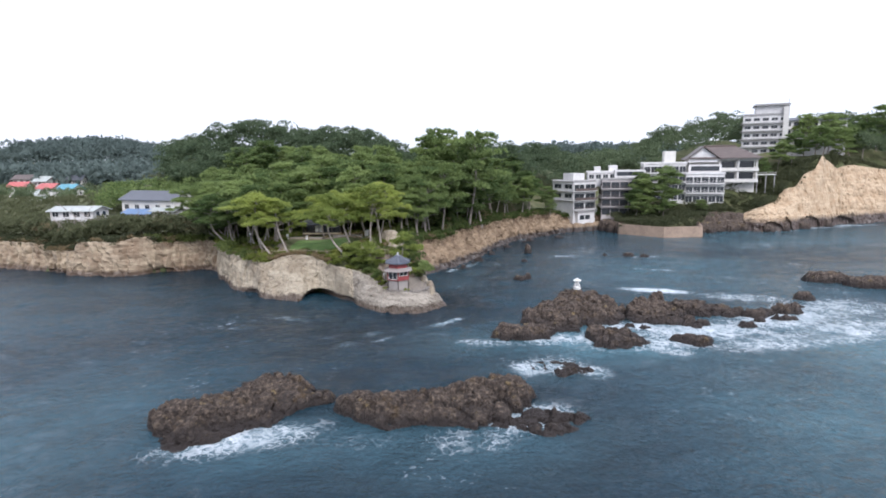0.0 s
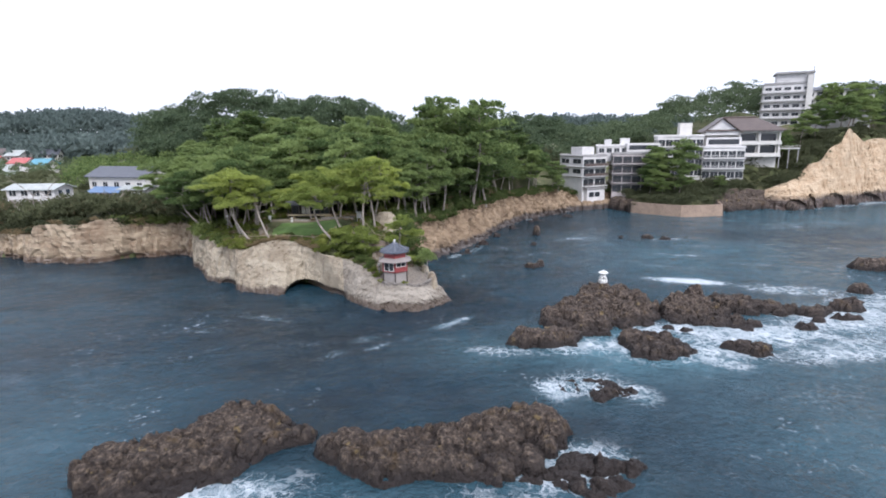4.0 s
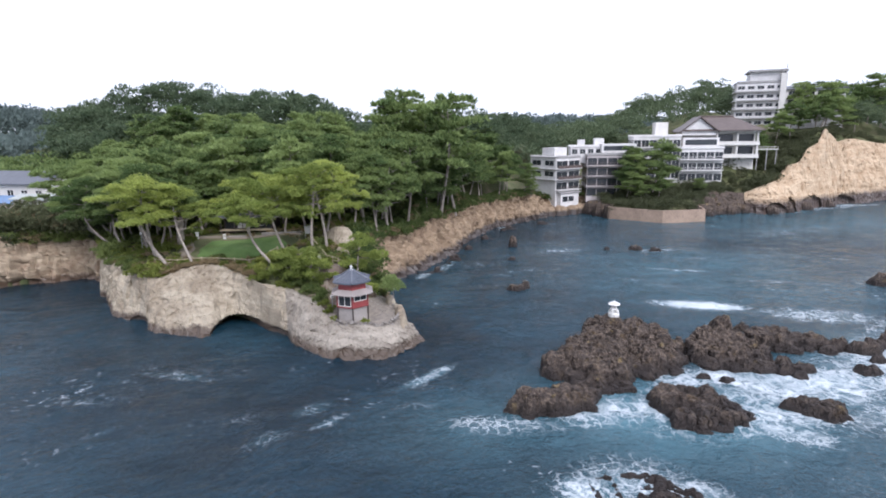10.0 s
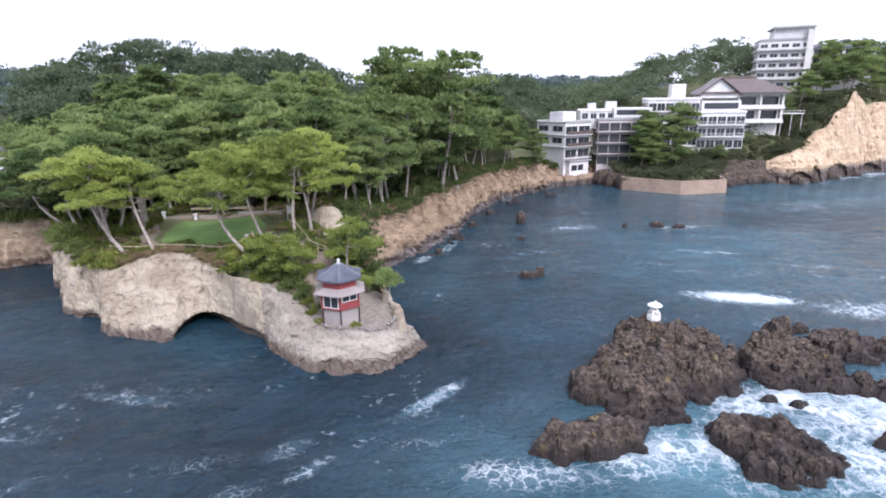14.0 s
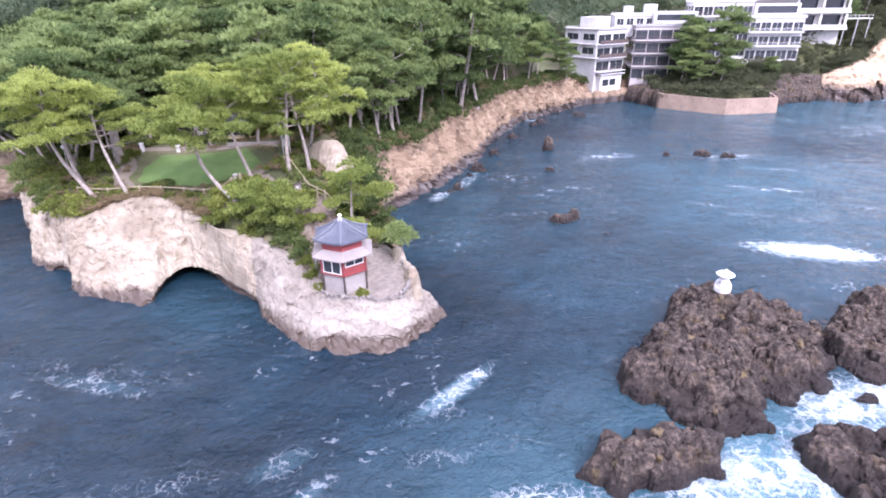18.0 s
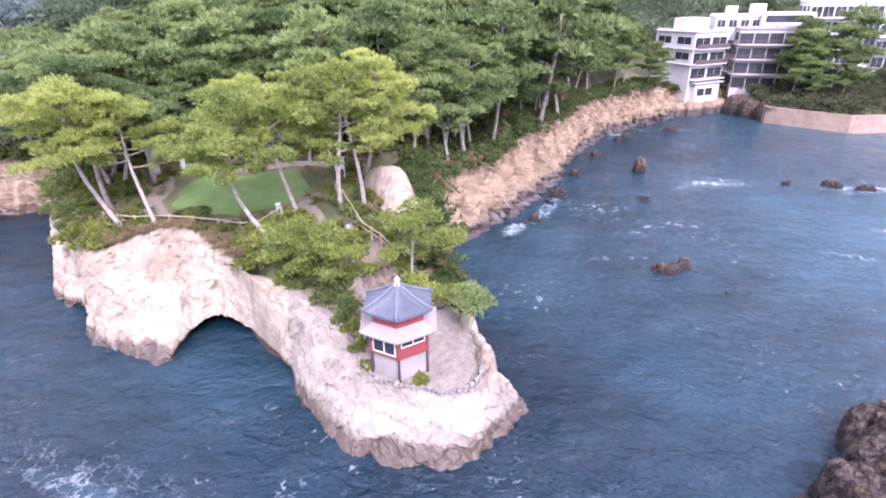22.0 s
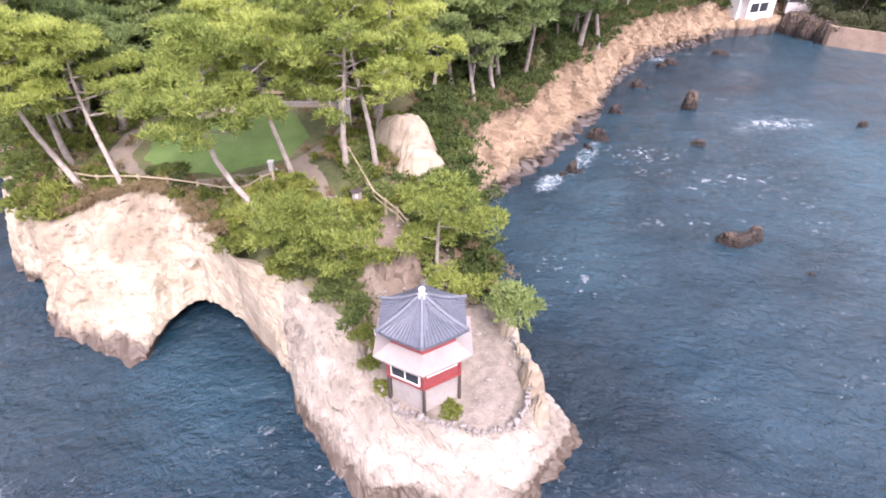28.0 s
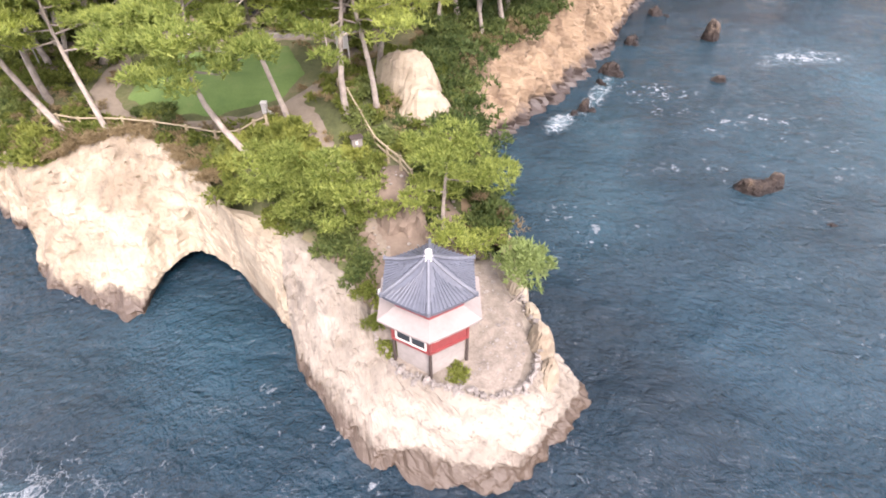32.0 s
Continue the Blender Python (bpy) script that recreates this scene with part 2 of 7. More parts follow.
    h = maths(n, l, "ADD", maths(n, l, "MULTIPLY", swell.outputs[0], 2.4), maths(n, l, "MULTIPLY", chop.outputs[0], 0.85))
    h = maths(n, l, "ADD", h, maths(n, l, "MULTIPLY", ripple.outputs[0], 0.50))
    h = maths(n, l, "ADD", h, maths(n, l, "MULTIPLY", tex(n, l, 5.2, 3, 0.6, coord=position(n, l, 0.85, 1.15, 1)).outputs[0], 0.10))
    bump(n, l, b, h, 1.0, 0.5)
    return m


def leaf_material(name, low, high, translucent=0.3):
    """Foliage: every blade, every plant and every patch a little different in green."""
    m, n, l, b = material(name)
    g, o = n.new("ShaderNodeNewGeometry"), n.new("ShaderNodeObjectInfo")
    patch = tex(n, l, 0.22, 3, 0.6, coord=position(n, l))
    f = maths(n, l, "ADD", maths(n, l, "MULTIPLY", g.outputs["Random Per Island"], 0.4), maths(n, l, "MULTIPLY", patch.outputs[0], 0.6))
    f = maths(n, l, "ADD", f, maths(n, l, "MULTIPLY_ADD", o.outputs["Random"], 0.4, -0.2))
    col = ramp(n, l, f, [(0.25, low), (0.75, high)])
    link(l, col, b.inputs["Base Color"])
    b.inputs["Roughness"].default_value, b.inputs["Specular IOR Level"].default_value = 0.62, 0.25
    t, mix = n.new("ShaderNodeBsdfTranslucent"), n.new("ShaderNodeMixShader")
    l.new(col, t.inputs[0])
    mix.inputs[0].default_value = translucent
    l.new(b.outputs[0], mix.inputs[1])
    l.new(t.outputs[0], mix.inputs[2])
    l.new(mix.outputs[0], n["Material Output"].inputs[0])
    return m


def roof_tile_material(name, color, scale):
    m, n, l, b = material(name)
    co = local(n, l)
    small = tex(n, l, scale, 4, 0.6, coord=co)
    big = tex(n, l, 0.7, 3, 0.5, coord=co)
    f = maths(n, l, "ADD", maths(n, l, "MULTIPLY", small.outputs[0], 0.5), maths(n, l, "MULTIPLY", big.outputs[0], 0.5))
    link(l, ramp(n, l, f, [(0.3, tuple(c * 0.7 for c in color)), (0.7, tuple(c * 1.3 for c in color))]), b.inputs["Base Color"])
    b.inputs["Roughness"].default_value = 0.45
    bump(n, l, b, small.outputs[0], 0.4, 0.02)
    return m


def ground_material():
    m, n, l, b = material("ground_soil")
    co = position(n, l)
    broad, grain = tex(n, l, 0.18, 4, 0.6, coord=co), tex(n, l, 3.0, 8, 0.7, coord=co)
    f = maths(n, l, "ADD", maths(n, l, "MULTIPLY", broad.outputs[0], 0.6), maths(n, l, "MULTIPLY", grain.outputs[0], 0.4))
    link(l, ramp(n, l, f, [(0.34, (0.035, 0.045, 0.016)), (0.5, (0.085, 0.095, 0.035)), (0.66, (0.17, 0.145, 0.085))]), b.inputs["Base Color"])
    b.inputs["Roughness"].default_value = 0.95
    bump(n, l, b, grain.outputs[0], 0.8, 0.12)
    return m


def lawn_material():
    m, n, l, b = material("mown_lawn")
    co = position(n, l)
    broad, grain = tex(n, l, 0.35, 4, 0.6, coord=co), tex(n, l, 9.0, 6, 0.7, coord=co)
    f = maths(n, l, "ADD", maths(n, l, "MULTIPLY", broad.outputs[0], 0.6), maths(n, l, "MULTIPLY", grain.outputs[0], 0.4))
    link(l, ramp(n, l, f, [(0.35, (0.068, 0.125, 0.028)), (0.55, (0.115, 0.185, 0.048)), (0.72, (0.19, 0.20, 0.08))]), b.inputs["Base Color"])
    b.inputs["Roughness"].default_value = 0.9
    bump(n, l, b, grain.outputs[0], 0.7, 0.04)
    return m


M_CHALK = cliff_material("pale_sandstone", (0.355, 0.308, 0.230), (0.225, 0.182, 0.128), (0.085, 0.07, 0.056), (0.078, 0.056, 0.04), 0.9, 0.6, 0.6)
M_TIP = cliff_material("grey_white_tip_rock", (0.305, 0.272, 0.224), (0.172, 0.147, 0.116), (0.06, 0.05, 0.042), (0.075, 0.054, 0.038), 0.9, 0.4, 0.85)
M_OCHRE = cliff_material("ochre_sandstone", (0.28, 0.207, 0.133), (0.15, 0.102, 0.063), (0.06, 0.042, 0.028), (0.05, 0.037, 0.03), 1.5, 0.3, 0.75)
M_BLUFF = cliff_material("peach_bluff_sandstone", (0.50, 0.385, 0.26), (0.36, 0.255, 0.155), (0.17, 0.115, 0.07), (0.07, 0.05, 0.04), 3.6, 0.5, 0.3)
M_BAY = cliff_material("buff_bay_rock", (0.34, 0.275, 0.19), (0.20, 0.14, 0.09), (0.10, 0.072, 0.05), (0.095, 0.064, 0.042), 1.1, 0.8, 0.3)
M_ROCK = rock_material("dark_sea_rock", (0.024, 0.019, 0.017), (0.076, 0.058, 0.047), (0.205, 0.16, 0.122), 1.5, 0.9)
M_REEF = rock_material("brown_reef_rock", (0.024, 0.019, 0.016), (0.066, 0.050, 0.040), (0.20, 0.155, 0.115), 1.2, 1.3)
M_SEA = sea_material()
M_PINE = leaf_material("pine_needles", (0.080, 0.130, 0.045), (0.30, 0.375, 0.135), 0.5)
# Same needles, paler and yellower: sunlight on the front crowns put into the colour.
M_PINE_LIT = leaf_material("sunlit_pine_needles", (0.155, 0.21, 0.050), (0.50, 0.555, 0.155), 0.6)
# Bluer, greyer than the near pines: haze over the hills mixed into the green.
M_HILL = leaf_material("hazed_hill_needles", (0.068, 0.102, 0.055), (0.175, 0.218, 0.118), 0.42)
M_THICKET = leaf_material("thicket_leaves", (0.055, 0.068, 0.034), (0.155, 0.165, 0.085), 0.4)
M_SHRUB = leaf_material("shrub_leaves", (0.055, 0.090, 0.028), (0.22, 0.265, 0.082), 0.45)
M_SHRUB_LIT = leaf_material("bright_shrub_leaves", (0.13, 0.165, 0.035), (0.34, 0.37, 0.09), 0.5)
M_DRY = leaf_material("dry_brush", (0.115, 0.085, 0.045), (0.29, 0.225, 0.125))
# Pale, low-contrast blue-green: distance haze put into the leaf colour.
M_FAR = leaf_material("hazed_far_leaves", (0.115, 0.150, 0.138), (0.150, 0.190, 0.172), 0.4)
M_BARK = plain("pine_bark", (0.275, 0.237, 0.203), 0.9, 9, 0.45, relief=0.05)
M_GROUND = ground_material()
M_LAWN = lawn_material()
M_PATH = plain("grey_gravel_path", (0.19, 0.158, 0.122), 0.95, 14, 0.2, relief=0.02, coord="world")
M_EARTH = plain("bare_earth", (0.145, 0.112, 0.085), 0.95, 3, 0.45, relief=0.08, coord="world")
M_RED = plain("red_painted_wood", (0.22, 0.046, 0.045), 0.55, 8, 0.22, relief=0.01)
M_WHITE = plain("white_plaster", (0.58, 0.56, 0.52), 0.75, 3, 0.1, relief=0.01)
M_PENT = plain("pale_copper_roof", (0.245, 0.215, 0.20), 0.6, 5, 0.16, relief=0.01)
M_TILE = roof_tile_material("blue_grey_roof_tile", (0.088, 0.098, 0.122), 6.0)
M_HIP = roof_tile_material("pale_hip_tile", (0.12, 0.13, 0.152), 6.0)
M_DARKTILE = roof_tile_material("dark_roof_tile", (0.085, 0.09, 0.105), 5.0)
M_BROWNTILE = roof_tile_material("brown_roof_tile", (0.105, 0.08, 0.07), 3.0)
M_FOOT = plain("pale_stone_plaster", (0.27, 0.245, 0.225), 0.85, 4, 0.22, relief=0.02)
M_TERRACE = plain("trodden_earth_terrace", (0.20, 0.172, 0.142), 0.95, 9, 0.45, relief=0.03, coord="world")
M_STONE = plain("grey_field_stone", (0.215, 0.195, 0.175), 0.9, 5, 0.45, relief=0.04)
M_CONC = plain("weathered_concrete", (0.29, 0.215, 0.16), 0.9, 2.2, 0.3, relief=0.03)
M_GREYCONC = plain("grey_concrete", (0.33, 0.32, 0.31), 0.85, 2.2, 0.2, relief=0.02)
M_HOTEL = plain("stained_white_render", (0.60, 0.585, 0.57), 0.8, 1.2, 0.2, relief=0.01)
M_HOTELB = plain("greyed_white_render", (0.46, 0.42, 0.41), 0.8, 1.2, 0.2, relief=0.01)
M_DARKWOOD = plain("dark_stained_wood", (0.055, 0.042, 0.036), 0.7, 8, 0.3, relief=0.01)
M_RAIL = plain("dark_metal_rail", (0.10, 0.075, 0.065), 0.6, 6, 0.3, relief=0)
M_FENCE = plain("weathered_wood_rail", (0.31, 0.26, 0.17), 0.85, 8, 0.3, relief=0.01)
M_GRANITE = plain("white_granite", (0.62, 0.61, 0.58), 0.7, 12, 0.12, relief=0.01)
M_REDROOF = roof_tile_material("red_roof_sheet", (0.42, 0.11, 0.10), 3.0)
M_TEAL = roof_tile_material("teal_roof_sheet", (0.10, 0.27, 0.34), 3.0)
M_BLUE = roof_tile_material("blue_roof_sheet", (0.14, 0.22, 0.36), 3.0)
M_LITROOF = roof_tile_material("pale_roof_sheet", (0.38, 0.40, 0.38), 3.0)


def glass_material():
    m, n, l, b = material("dark_window_glass")
    b.inputs["Base Color"].default_value = (0.035, 0.04, 0.045, 1)
    b.inputs["Roughness"].default_value, b.inputs["IOR"].default_value = 0.08, 1.5
    return m


M_GLASS = glass_material()


# ---- arithmetic helpers ----
def hash3(i, j, k, seed):
    h = (i * 374761393 + j * 668265263 + k * 2147483647 + seed * 974634777) & 0xFFFFFFFF
    h = ((h ^ (h >> 13)) * 1274126177) & 0xFFFFFFFF
    return ((h ^ (h >> 16)) & 0xFFFF) / 65535.0


def vnoise(x, y, z, seed=0):
    """Smooth noise in 0..1 on arrays."""
    xi, yi, zi = (np.floor(v).astype(np.int64) for v in (x, y, z))
    fx, fy, fz = x - xi, y - yi, z - zi
    fx, fy, fz = (v * v * (3 - 2 * v) for v in (fx, fy, fz))
    out = 0
    for a in (0, 1):
        for b in (0, 1):
            for c in (0, 1):
                w = (fx if a else 1 - fx) * (fy if b else 1 - fy) * (fz if c else 1 - fz)
                out = out + w * hash3(xi + a, yi + b, zi + c, seed)
    return out


def fbm(x, y, z, octaves=4, seed=0, gain=0.5):
    """Fractal noise, about -0.5..0.5."""
    out, amp, f, total = 0, 1.0, 1.0, 0
    for i in range(octaves):
        out = out + amp * (vnoise(x * f, y * f, z * f, seed + i * 17) - 0.5)
        total, amp, f = total + amp, amp * gain, f * 2.03
    return out / total * 1.6


def crag(x, y, z, octaves=4, seed=0):
    """Ridged noise, 0..1, sharp at its crests."""
    out, amp, f, total = 0, 1.0, 1.0, 0
    for i in range(octaves):
        out = out + amp * (1 - np.abs(2 * vnoise(x * f, y * f, z * f, seed + i * 31) - 1))
        total, amp, f = total + amp, amp * 0.5, f * 2.1
    return out / total


def plates(x, y, size, seed):
    """Broken plates: for each place a height of its plate, 0..1, and its distance from the nearest crack."""
    gx, gy = np.floor(x / size).astype(np.int64), np.floor(y / size).astype(np.int64)
    d1, d2, who = np.full(x.shape, 1e9), np.full(x.shape, 1e9), np.zeros(x.shape)
    zero = np.zeros_like(gx)
    for a in (-1, 0, 1):
        for c in (-1, 0, 1):
            i, j = gx + a, gy + c
            d = np.hypot(x - (i + hash3(i, j, zero, seed)) * size, y - (j + hash3(i, j, zero + 1, seed)) * size)
            h = hash3(i, j, zero + 2, seed)
            near = d < d1
            d2 = np.where(near, d1, np.minimum(d2, d))
            who, d1 = np.where(near, h, who), np.where(near, d, d1)
    return who, d2 - d1


def polyline(points, step, closed=False):
    """Even samples of a smooth curve through the points (any number of coordinates)."""
    p = np.array(points, float)
    n = len(p)
    out = []
    for i in range(n if closed else n - 1):
        a, b, c, d = (p[(i + k) % n] if closed else p[min(max(i + k, 0), n - 1)] for k in (-1, 0, 1, 2))
        m = max(2, int(np.linalg.norm((c - b)[:2]) / step))
        for t in np.arange(m) / m:
            out.append(0.5 * (2 * b + (c - a) * t + (2 * a - 5 * b + 4 * c - d) * t * t + (3 * b - a - 3 * c + d) * t ** 3) * 0.7 + 0.3 * (b + (c - b) * t))
    if not closed:
        out.append(p[-1])
    return np.array(out)


def signed_distance(px, py, poly):
    """Distance to a closed polygon, positive inside."""
    d = np.full(px.shape, 1e9)
    inside = np.zeros(px.shape, bool)
    for (ax, ay), (bx, by) in zip(poly, np.roll(poly, -1, 0)):
        ex, ey = bx - ax, by - ay
        t = np.clip(((px - ax) * ex + (py - ay) * ey) / (ex * ex + ey * ey + 1e-9), 0, 1)
        d = np.minimum(d, np.hypot(px - ax - t * ex, py - ay - t * ey))
        cross = ((ay > py) != (by > py)) & (px < (bx - ax) * (py - ay) / (by - ay + 1e-12) + ax)
        inside ^= cross
    return np.where(inside, d, -d)


def mesh_of(name, verts, faces, mat, smooth=False):
    me = bpy.data.meshes.new(name)
    me.from_pydata([tuple(v) for v in verts] if not isinstance(verts, np.ndarray) else verts.tolist(), [], faces if isinstance(faces, list) else faces.tolist())
    me.materials.append(mat)
    if smooth:
        me.polygons.foreach_set("use_smooth", [True] * len(me.polygons))
    me.update()
    return me


def grid_faces(nu, nv):
    i = (np.arange(nu - 1)[:, None] * nv + np.arange(nv - 1)[None, :]).ravel()
    return np.stack([i, i + nv, i + nv + 1, i + 1], 1)


def part(name, data, mat, parent, label=""):
    """One mesh object under a thing or a part; data is a bmesh or a finished mesh."""
    if isinstance(data, bmesh.types.BMesh):
        me = bpy.data.meshes.new(name)
        data.to_mesh(me)
        data.free()
        me.materials.append(mat)
    else:
        me = data
    ob = new(name, me)
    ob.parent = parent
    return tagged(ob, label)


def thing(name, m, label, category, group="", kind=""):
    ob = new(name)
    ob.matrix_world = m
    ob.empty_display_size = 0.3
    return tagged(ob, label, category, group, kind)


def solid(name, data, mat, label, category, group="", kind="", m=None):
    ob = part(name, data, mat, None)
    if m is not None:
        ob.matrix_world = m
    return tagged(ob, label, category, group, kind)


def box(bm, x0, y0, z0, x1, y1, z1, bevel=0.0):
    r = bmesh.ops.create_cube(bm, size=1)
    bmesh.ops.transform(bm, matrix=Matrix.LocRotScale(((x0 + x1) / 2, (y0 + y1) / 2, (z0 + z1) / 2), None, (x1 - x0, y1 - y0, z1 - z0)), verts=r["verts"])
    if bevel:
        es = list({e for v in r["verts"] for e in v.link_edges})
        bmesh.ops.bevel(bm, geom=es, offset=bevel, segments=1, affect="EDGES")
    return bm


def boxes(*specs, bevel=0.0):
    bm = bmesh.new()
    for s in specs:
        box(bm, *s, bevel=bevel)
    return bm


def tube(bm, pts, radii, sides=7):
    """A bent, tapering round stem through the points."""
    rings = []
    for i, (p, r) in enumerate(zip(pts, radii)):
        d = (Vector(pts[min(i + 1, len(pts) - 1)]) - Vector(pts[max(i - 1, 0)])).normalized()
        a = d.orthogonal().normalized()
        b = d.cross(a)
        rings.append([bm.verts.new(Vector(p) + r * (math.cos(2 * math.pi * k / sides) * a + math.sin(2 * math.pi * k / sides) * b)) for k in range(sides)])
    for p, q in zip(rings, rings[1:]):
        # match the rings' start so that the stem does not twist
        o = min(range(sides), key=lambda s: sum((p[k].co - q[(k + s) % sides].co).length for k in range(sides)))
        for k in range(sides):
            bm.faces.new((p[k], p[(k + 1) % sides], q[(k + 1 + o) % sides], q[(k + o) % sides]))
    bm.faces.new(rings[-1])
    bm.faces.new(rings[0][::-1])
    return bm


# ---- plan of the land ----
# foot of the cliffs at the water, and the brink above each of its points
BAY_FOOT = [(-190, 150), (-130, 137), (-103, 130), (-92, 125), (-86, 122.6), (-84, 121.6), (-79.4, 120.8), (-76, 120.3), (-71, 121.3), (-67, 123.2), (-61.5, 127), (-57, 127), (-53, 124.5)]
BAY_BRINK = [(-190, 153, 6), (-130, 140, 6), (-103, 132.4, 5.6), (-92.5, 127.2, 4.4), (-86.4, 124.8, 4.6), (-83.8, 123, 6.6), (-79.2, 122.4, 7.0), (-75.6, 122, 6.6), (-70, 123, 7.8), (-67, 125, 6.2), (-61.6, 129, 6.4), (-57, 129.4, 6.4), (-53.2, 126.6, 6.4)]
CAPE_FOOT = [(-53, 124.5), (-49.6, 117.6), (-45.2, 110.6), (-41.4, 105.0), (-37.6, 102.6), (-35.8, 101.2), (-34.3, 98.0), (-31.7, 96.6), (-28.8, 95.2), (-26.4, 94.4), (-25.2, 95.0), (-24.8, 97.6), (-23.8, 99.6), (-22.2, 99.2), (-20.2, 98.1), (-17.5, 95.8), (-15.9, 93.2), (-14.5, 91.1), (-12.0, 87.7), (-8.8, 85.7), (-5.6, 85.2), (-3.5, 85.7), (-1.1, 88.4), (0.8, 91.1), (-0.4, 93.0), (-2.0, 94.4), (-2.9, 98)]
CAPE_BRINK = [(-53.2, 126.6, 6.4), (-49.2, 119.2, 6), (-44.6, 111.6, 5.8), (-41.0, 107.2, 5.7), (-38.6, 105.4, 5.7), (-36.6, 103.6, 5.8), (-34.4, 102.6, 5.1), (-32.8, 103.4, 5.6), (-30.6, 105.0, 6.2), (-29.2, 105.2, 6.3), (-28.2, 105.0, 6.2), (-27.0, 104.4, 6.2), (-25.2, 103.4, 6), (-23.6, 102.2, 5.6), (-21.8, 100.6, 5.3), (-19.0, 97.8, 4.9), (-16.6, 97.0, 4.6), (-15.0, 95.8, 4.1), (-12.3, 93.7, 3.3), (-10.1, 90.9, 2.3), (-6.6, 88.9, 2.1), (-4.4, 88.9, 2.1), (-2.6, 89.9, 2.1), (-2.0, 91.8, 2.2), (-2.3, 93.4, 2.3), (-3.2, 95.6, 2.5), (-4.6, 98.8, 3.4)]
INLET_FOOT = [(-2.9, 98), (-4.0, 103), (-4.4, 108), (-4.4, 117), (-1.8, 120.4), (1.4, 124.2), (4.2, 130.3), (9.2, 139), (13.8, 149.8), (19.6, 162), (25.4, 171.2), (34, 178.6), (41, 185.4), (47.5, 192), (61, 197)]
INLET_BRINK = [(-4.6, 98.8, 3.4), (-5.6, 103.2, 5.0), (-7.0, 108, 6.4), (-7.0, 116, 7.6), (-5.4, 121, 6.6), (-2.4, 126, 6.2), (0.6, 132, 6.2), (5.4, 141, 6.6), (10.4, 151.6, 6.6), (16.4, 164.2, 6.4), (23.2, 174.4, 6.2), (31.4, 182, 6.4), (38, 189, 6.2), (44.6, 196, 4.2), (61, 200, 4.2)]
HOTEL_FOOT = [(61, 197), (60, 183), (71, 172.6), (83.5, 173.4), (86.5, 180), (94, 182.5), (104, 186)]
HOTEL_BRINK = [(61, 200, 4.2), (61, 184, 2.7), (71, 173.6, 2.7), (83, 174.4, 2.7), (86, 181.5, 4.5), (94, 186, 6), (106, 189.5, 5)]
BLUFF_FOOT = [(104, 186), (110, 180.5), (114, 182), (118, 184), (122, 186.5), (126, 189), (131, 191), (135, 193), (139, 194.6), (146, 197.5), (160, 203), (185, 214), (230, 232), (330, 262)]
BLUFF_BRINK = [(106, 189.5, 5), (113, 188, 8), (117, 190, 9), (121, 191.5, 13), (126, 193.5, 14), (130, 195.5, 18), (135, 197.5, 20), (138.5, 199.2, 24.5), (142, 201, 23), (148, 204, 20), (158, 209, 21), (183, 222, 19), (228, 240, 20), (330, 275, 22)]
BRINK = BAY_BRINK[:-1] + CAPE_BRINK[:-1] + INLET_BRINK[:-1] + HOTEL_BRINK[:-1] + BLUFF_BRINK
FOOT = BAY_FOOT[:-1] + CAPE_FOOT[:-1] + INLET_FOOT[:-1] + HOTEL_FOOT[:-1] + BLUFF_FOOT
BRINK_POLY = np.array([p[:2] for p in BRINK] + [(1500, 600), (1500, 2500), (-1500, 2500), (-1500, 300)], float)
FOOT_POLY = np.array(FOOT + [(1500, 560), (1500, 2500), (-1500, 2500), (-1500, 260)], float)
# heights inland
INLAND = [(-26, 112, 7.5), (-36, 112, 7.3), (-33, 120, 7.7), (-18, 103, 8.3), (-14, 108, 8.4), (-11.5, 101, 7.0), (-10.5, 97, 4.6),
          (-8.5, 94.5, 2.5), (-7.6, 91.4, 2.1), (-6, 92, 2.1), (-5, 95, 2.4), (-20, 119, 8), (-27, 128, 8.4), (-9, 125, 9.2), (1, 142, 11.5), (-20, 150, 11.5), (-60, 150, 9),
          (-85, 150, 8), (-79, 230, 30), (-100, 240, 24), (-40, 215, 26), (-120, 260, 13), (-160, 290, 10), (20, 195, 19), (8, 165, 16), (-60, 190, 16.5), (60, 205, 7), (80, 203, 9.5),
          (105, 204, 15), (130, 224, 27), (152, 216, 26), (40, 262, 19), (72, 262, 13), (90, 262, 17), (130, 264, 33), (110, 262, 27), (180, 250, 31), (-150, 230, 9)]
_cx, _cy, _cz = (np.array([p[i] for p in BRINK + INLAND], float) for i in range(3))


def ground_z(x, y):
    """Height of the land, by the heights of the brinks and of the ground inland."""
    x, y = np.asarray(x, float), np.asarray(y, float)
    num = den = 0
    for a, b, c in zip(_cx, _cy, _cz):
        w = 1.0 / ((x - a) ** 2 + (y - b) ** 2 + 2.5) ** 1.7
        num, den = num + w * c, den + w
    z = num / den
    far = np.clip((y - 280) / 400, 0, 1)
    return z + far * 14


def gz(x, y):
    return float(ground_z(x, y))


# ---- sea ----
def graded(lo, a, b, hi, fine, coarse):
    mid = np.arange(a, b, fine)
    left = a - np.cumsum(np.geomspace(fine, coarse, 40))
    right = b + np.cumsum(np.geomspace(fine, coarse, 40))
    return np.concatenate([[lo], left[left > lo][::-1], mid, right[right < hi], [hi]])


def off_shore(x, y):
    """The plan at the water's level, from the same plan drawn at z = 0."""
    return (x + 2) * 1.03 - 2, (y - 20) * 1.03 + 20


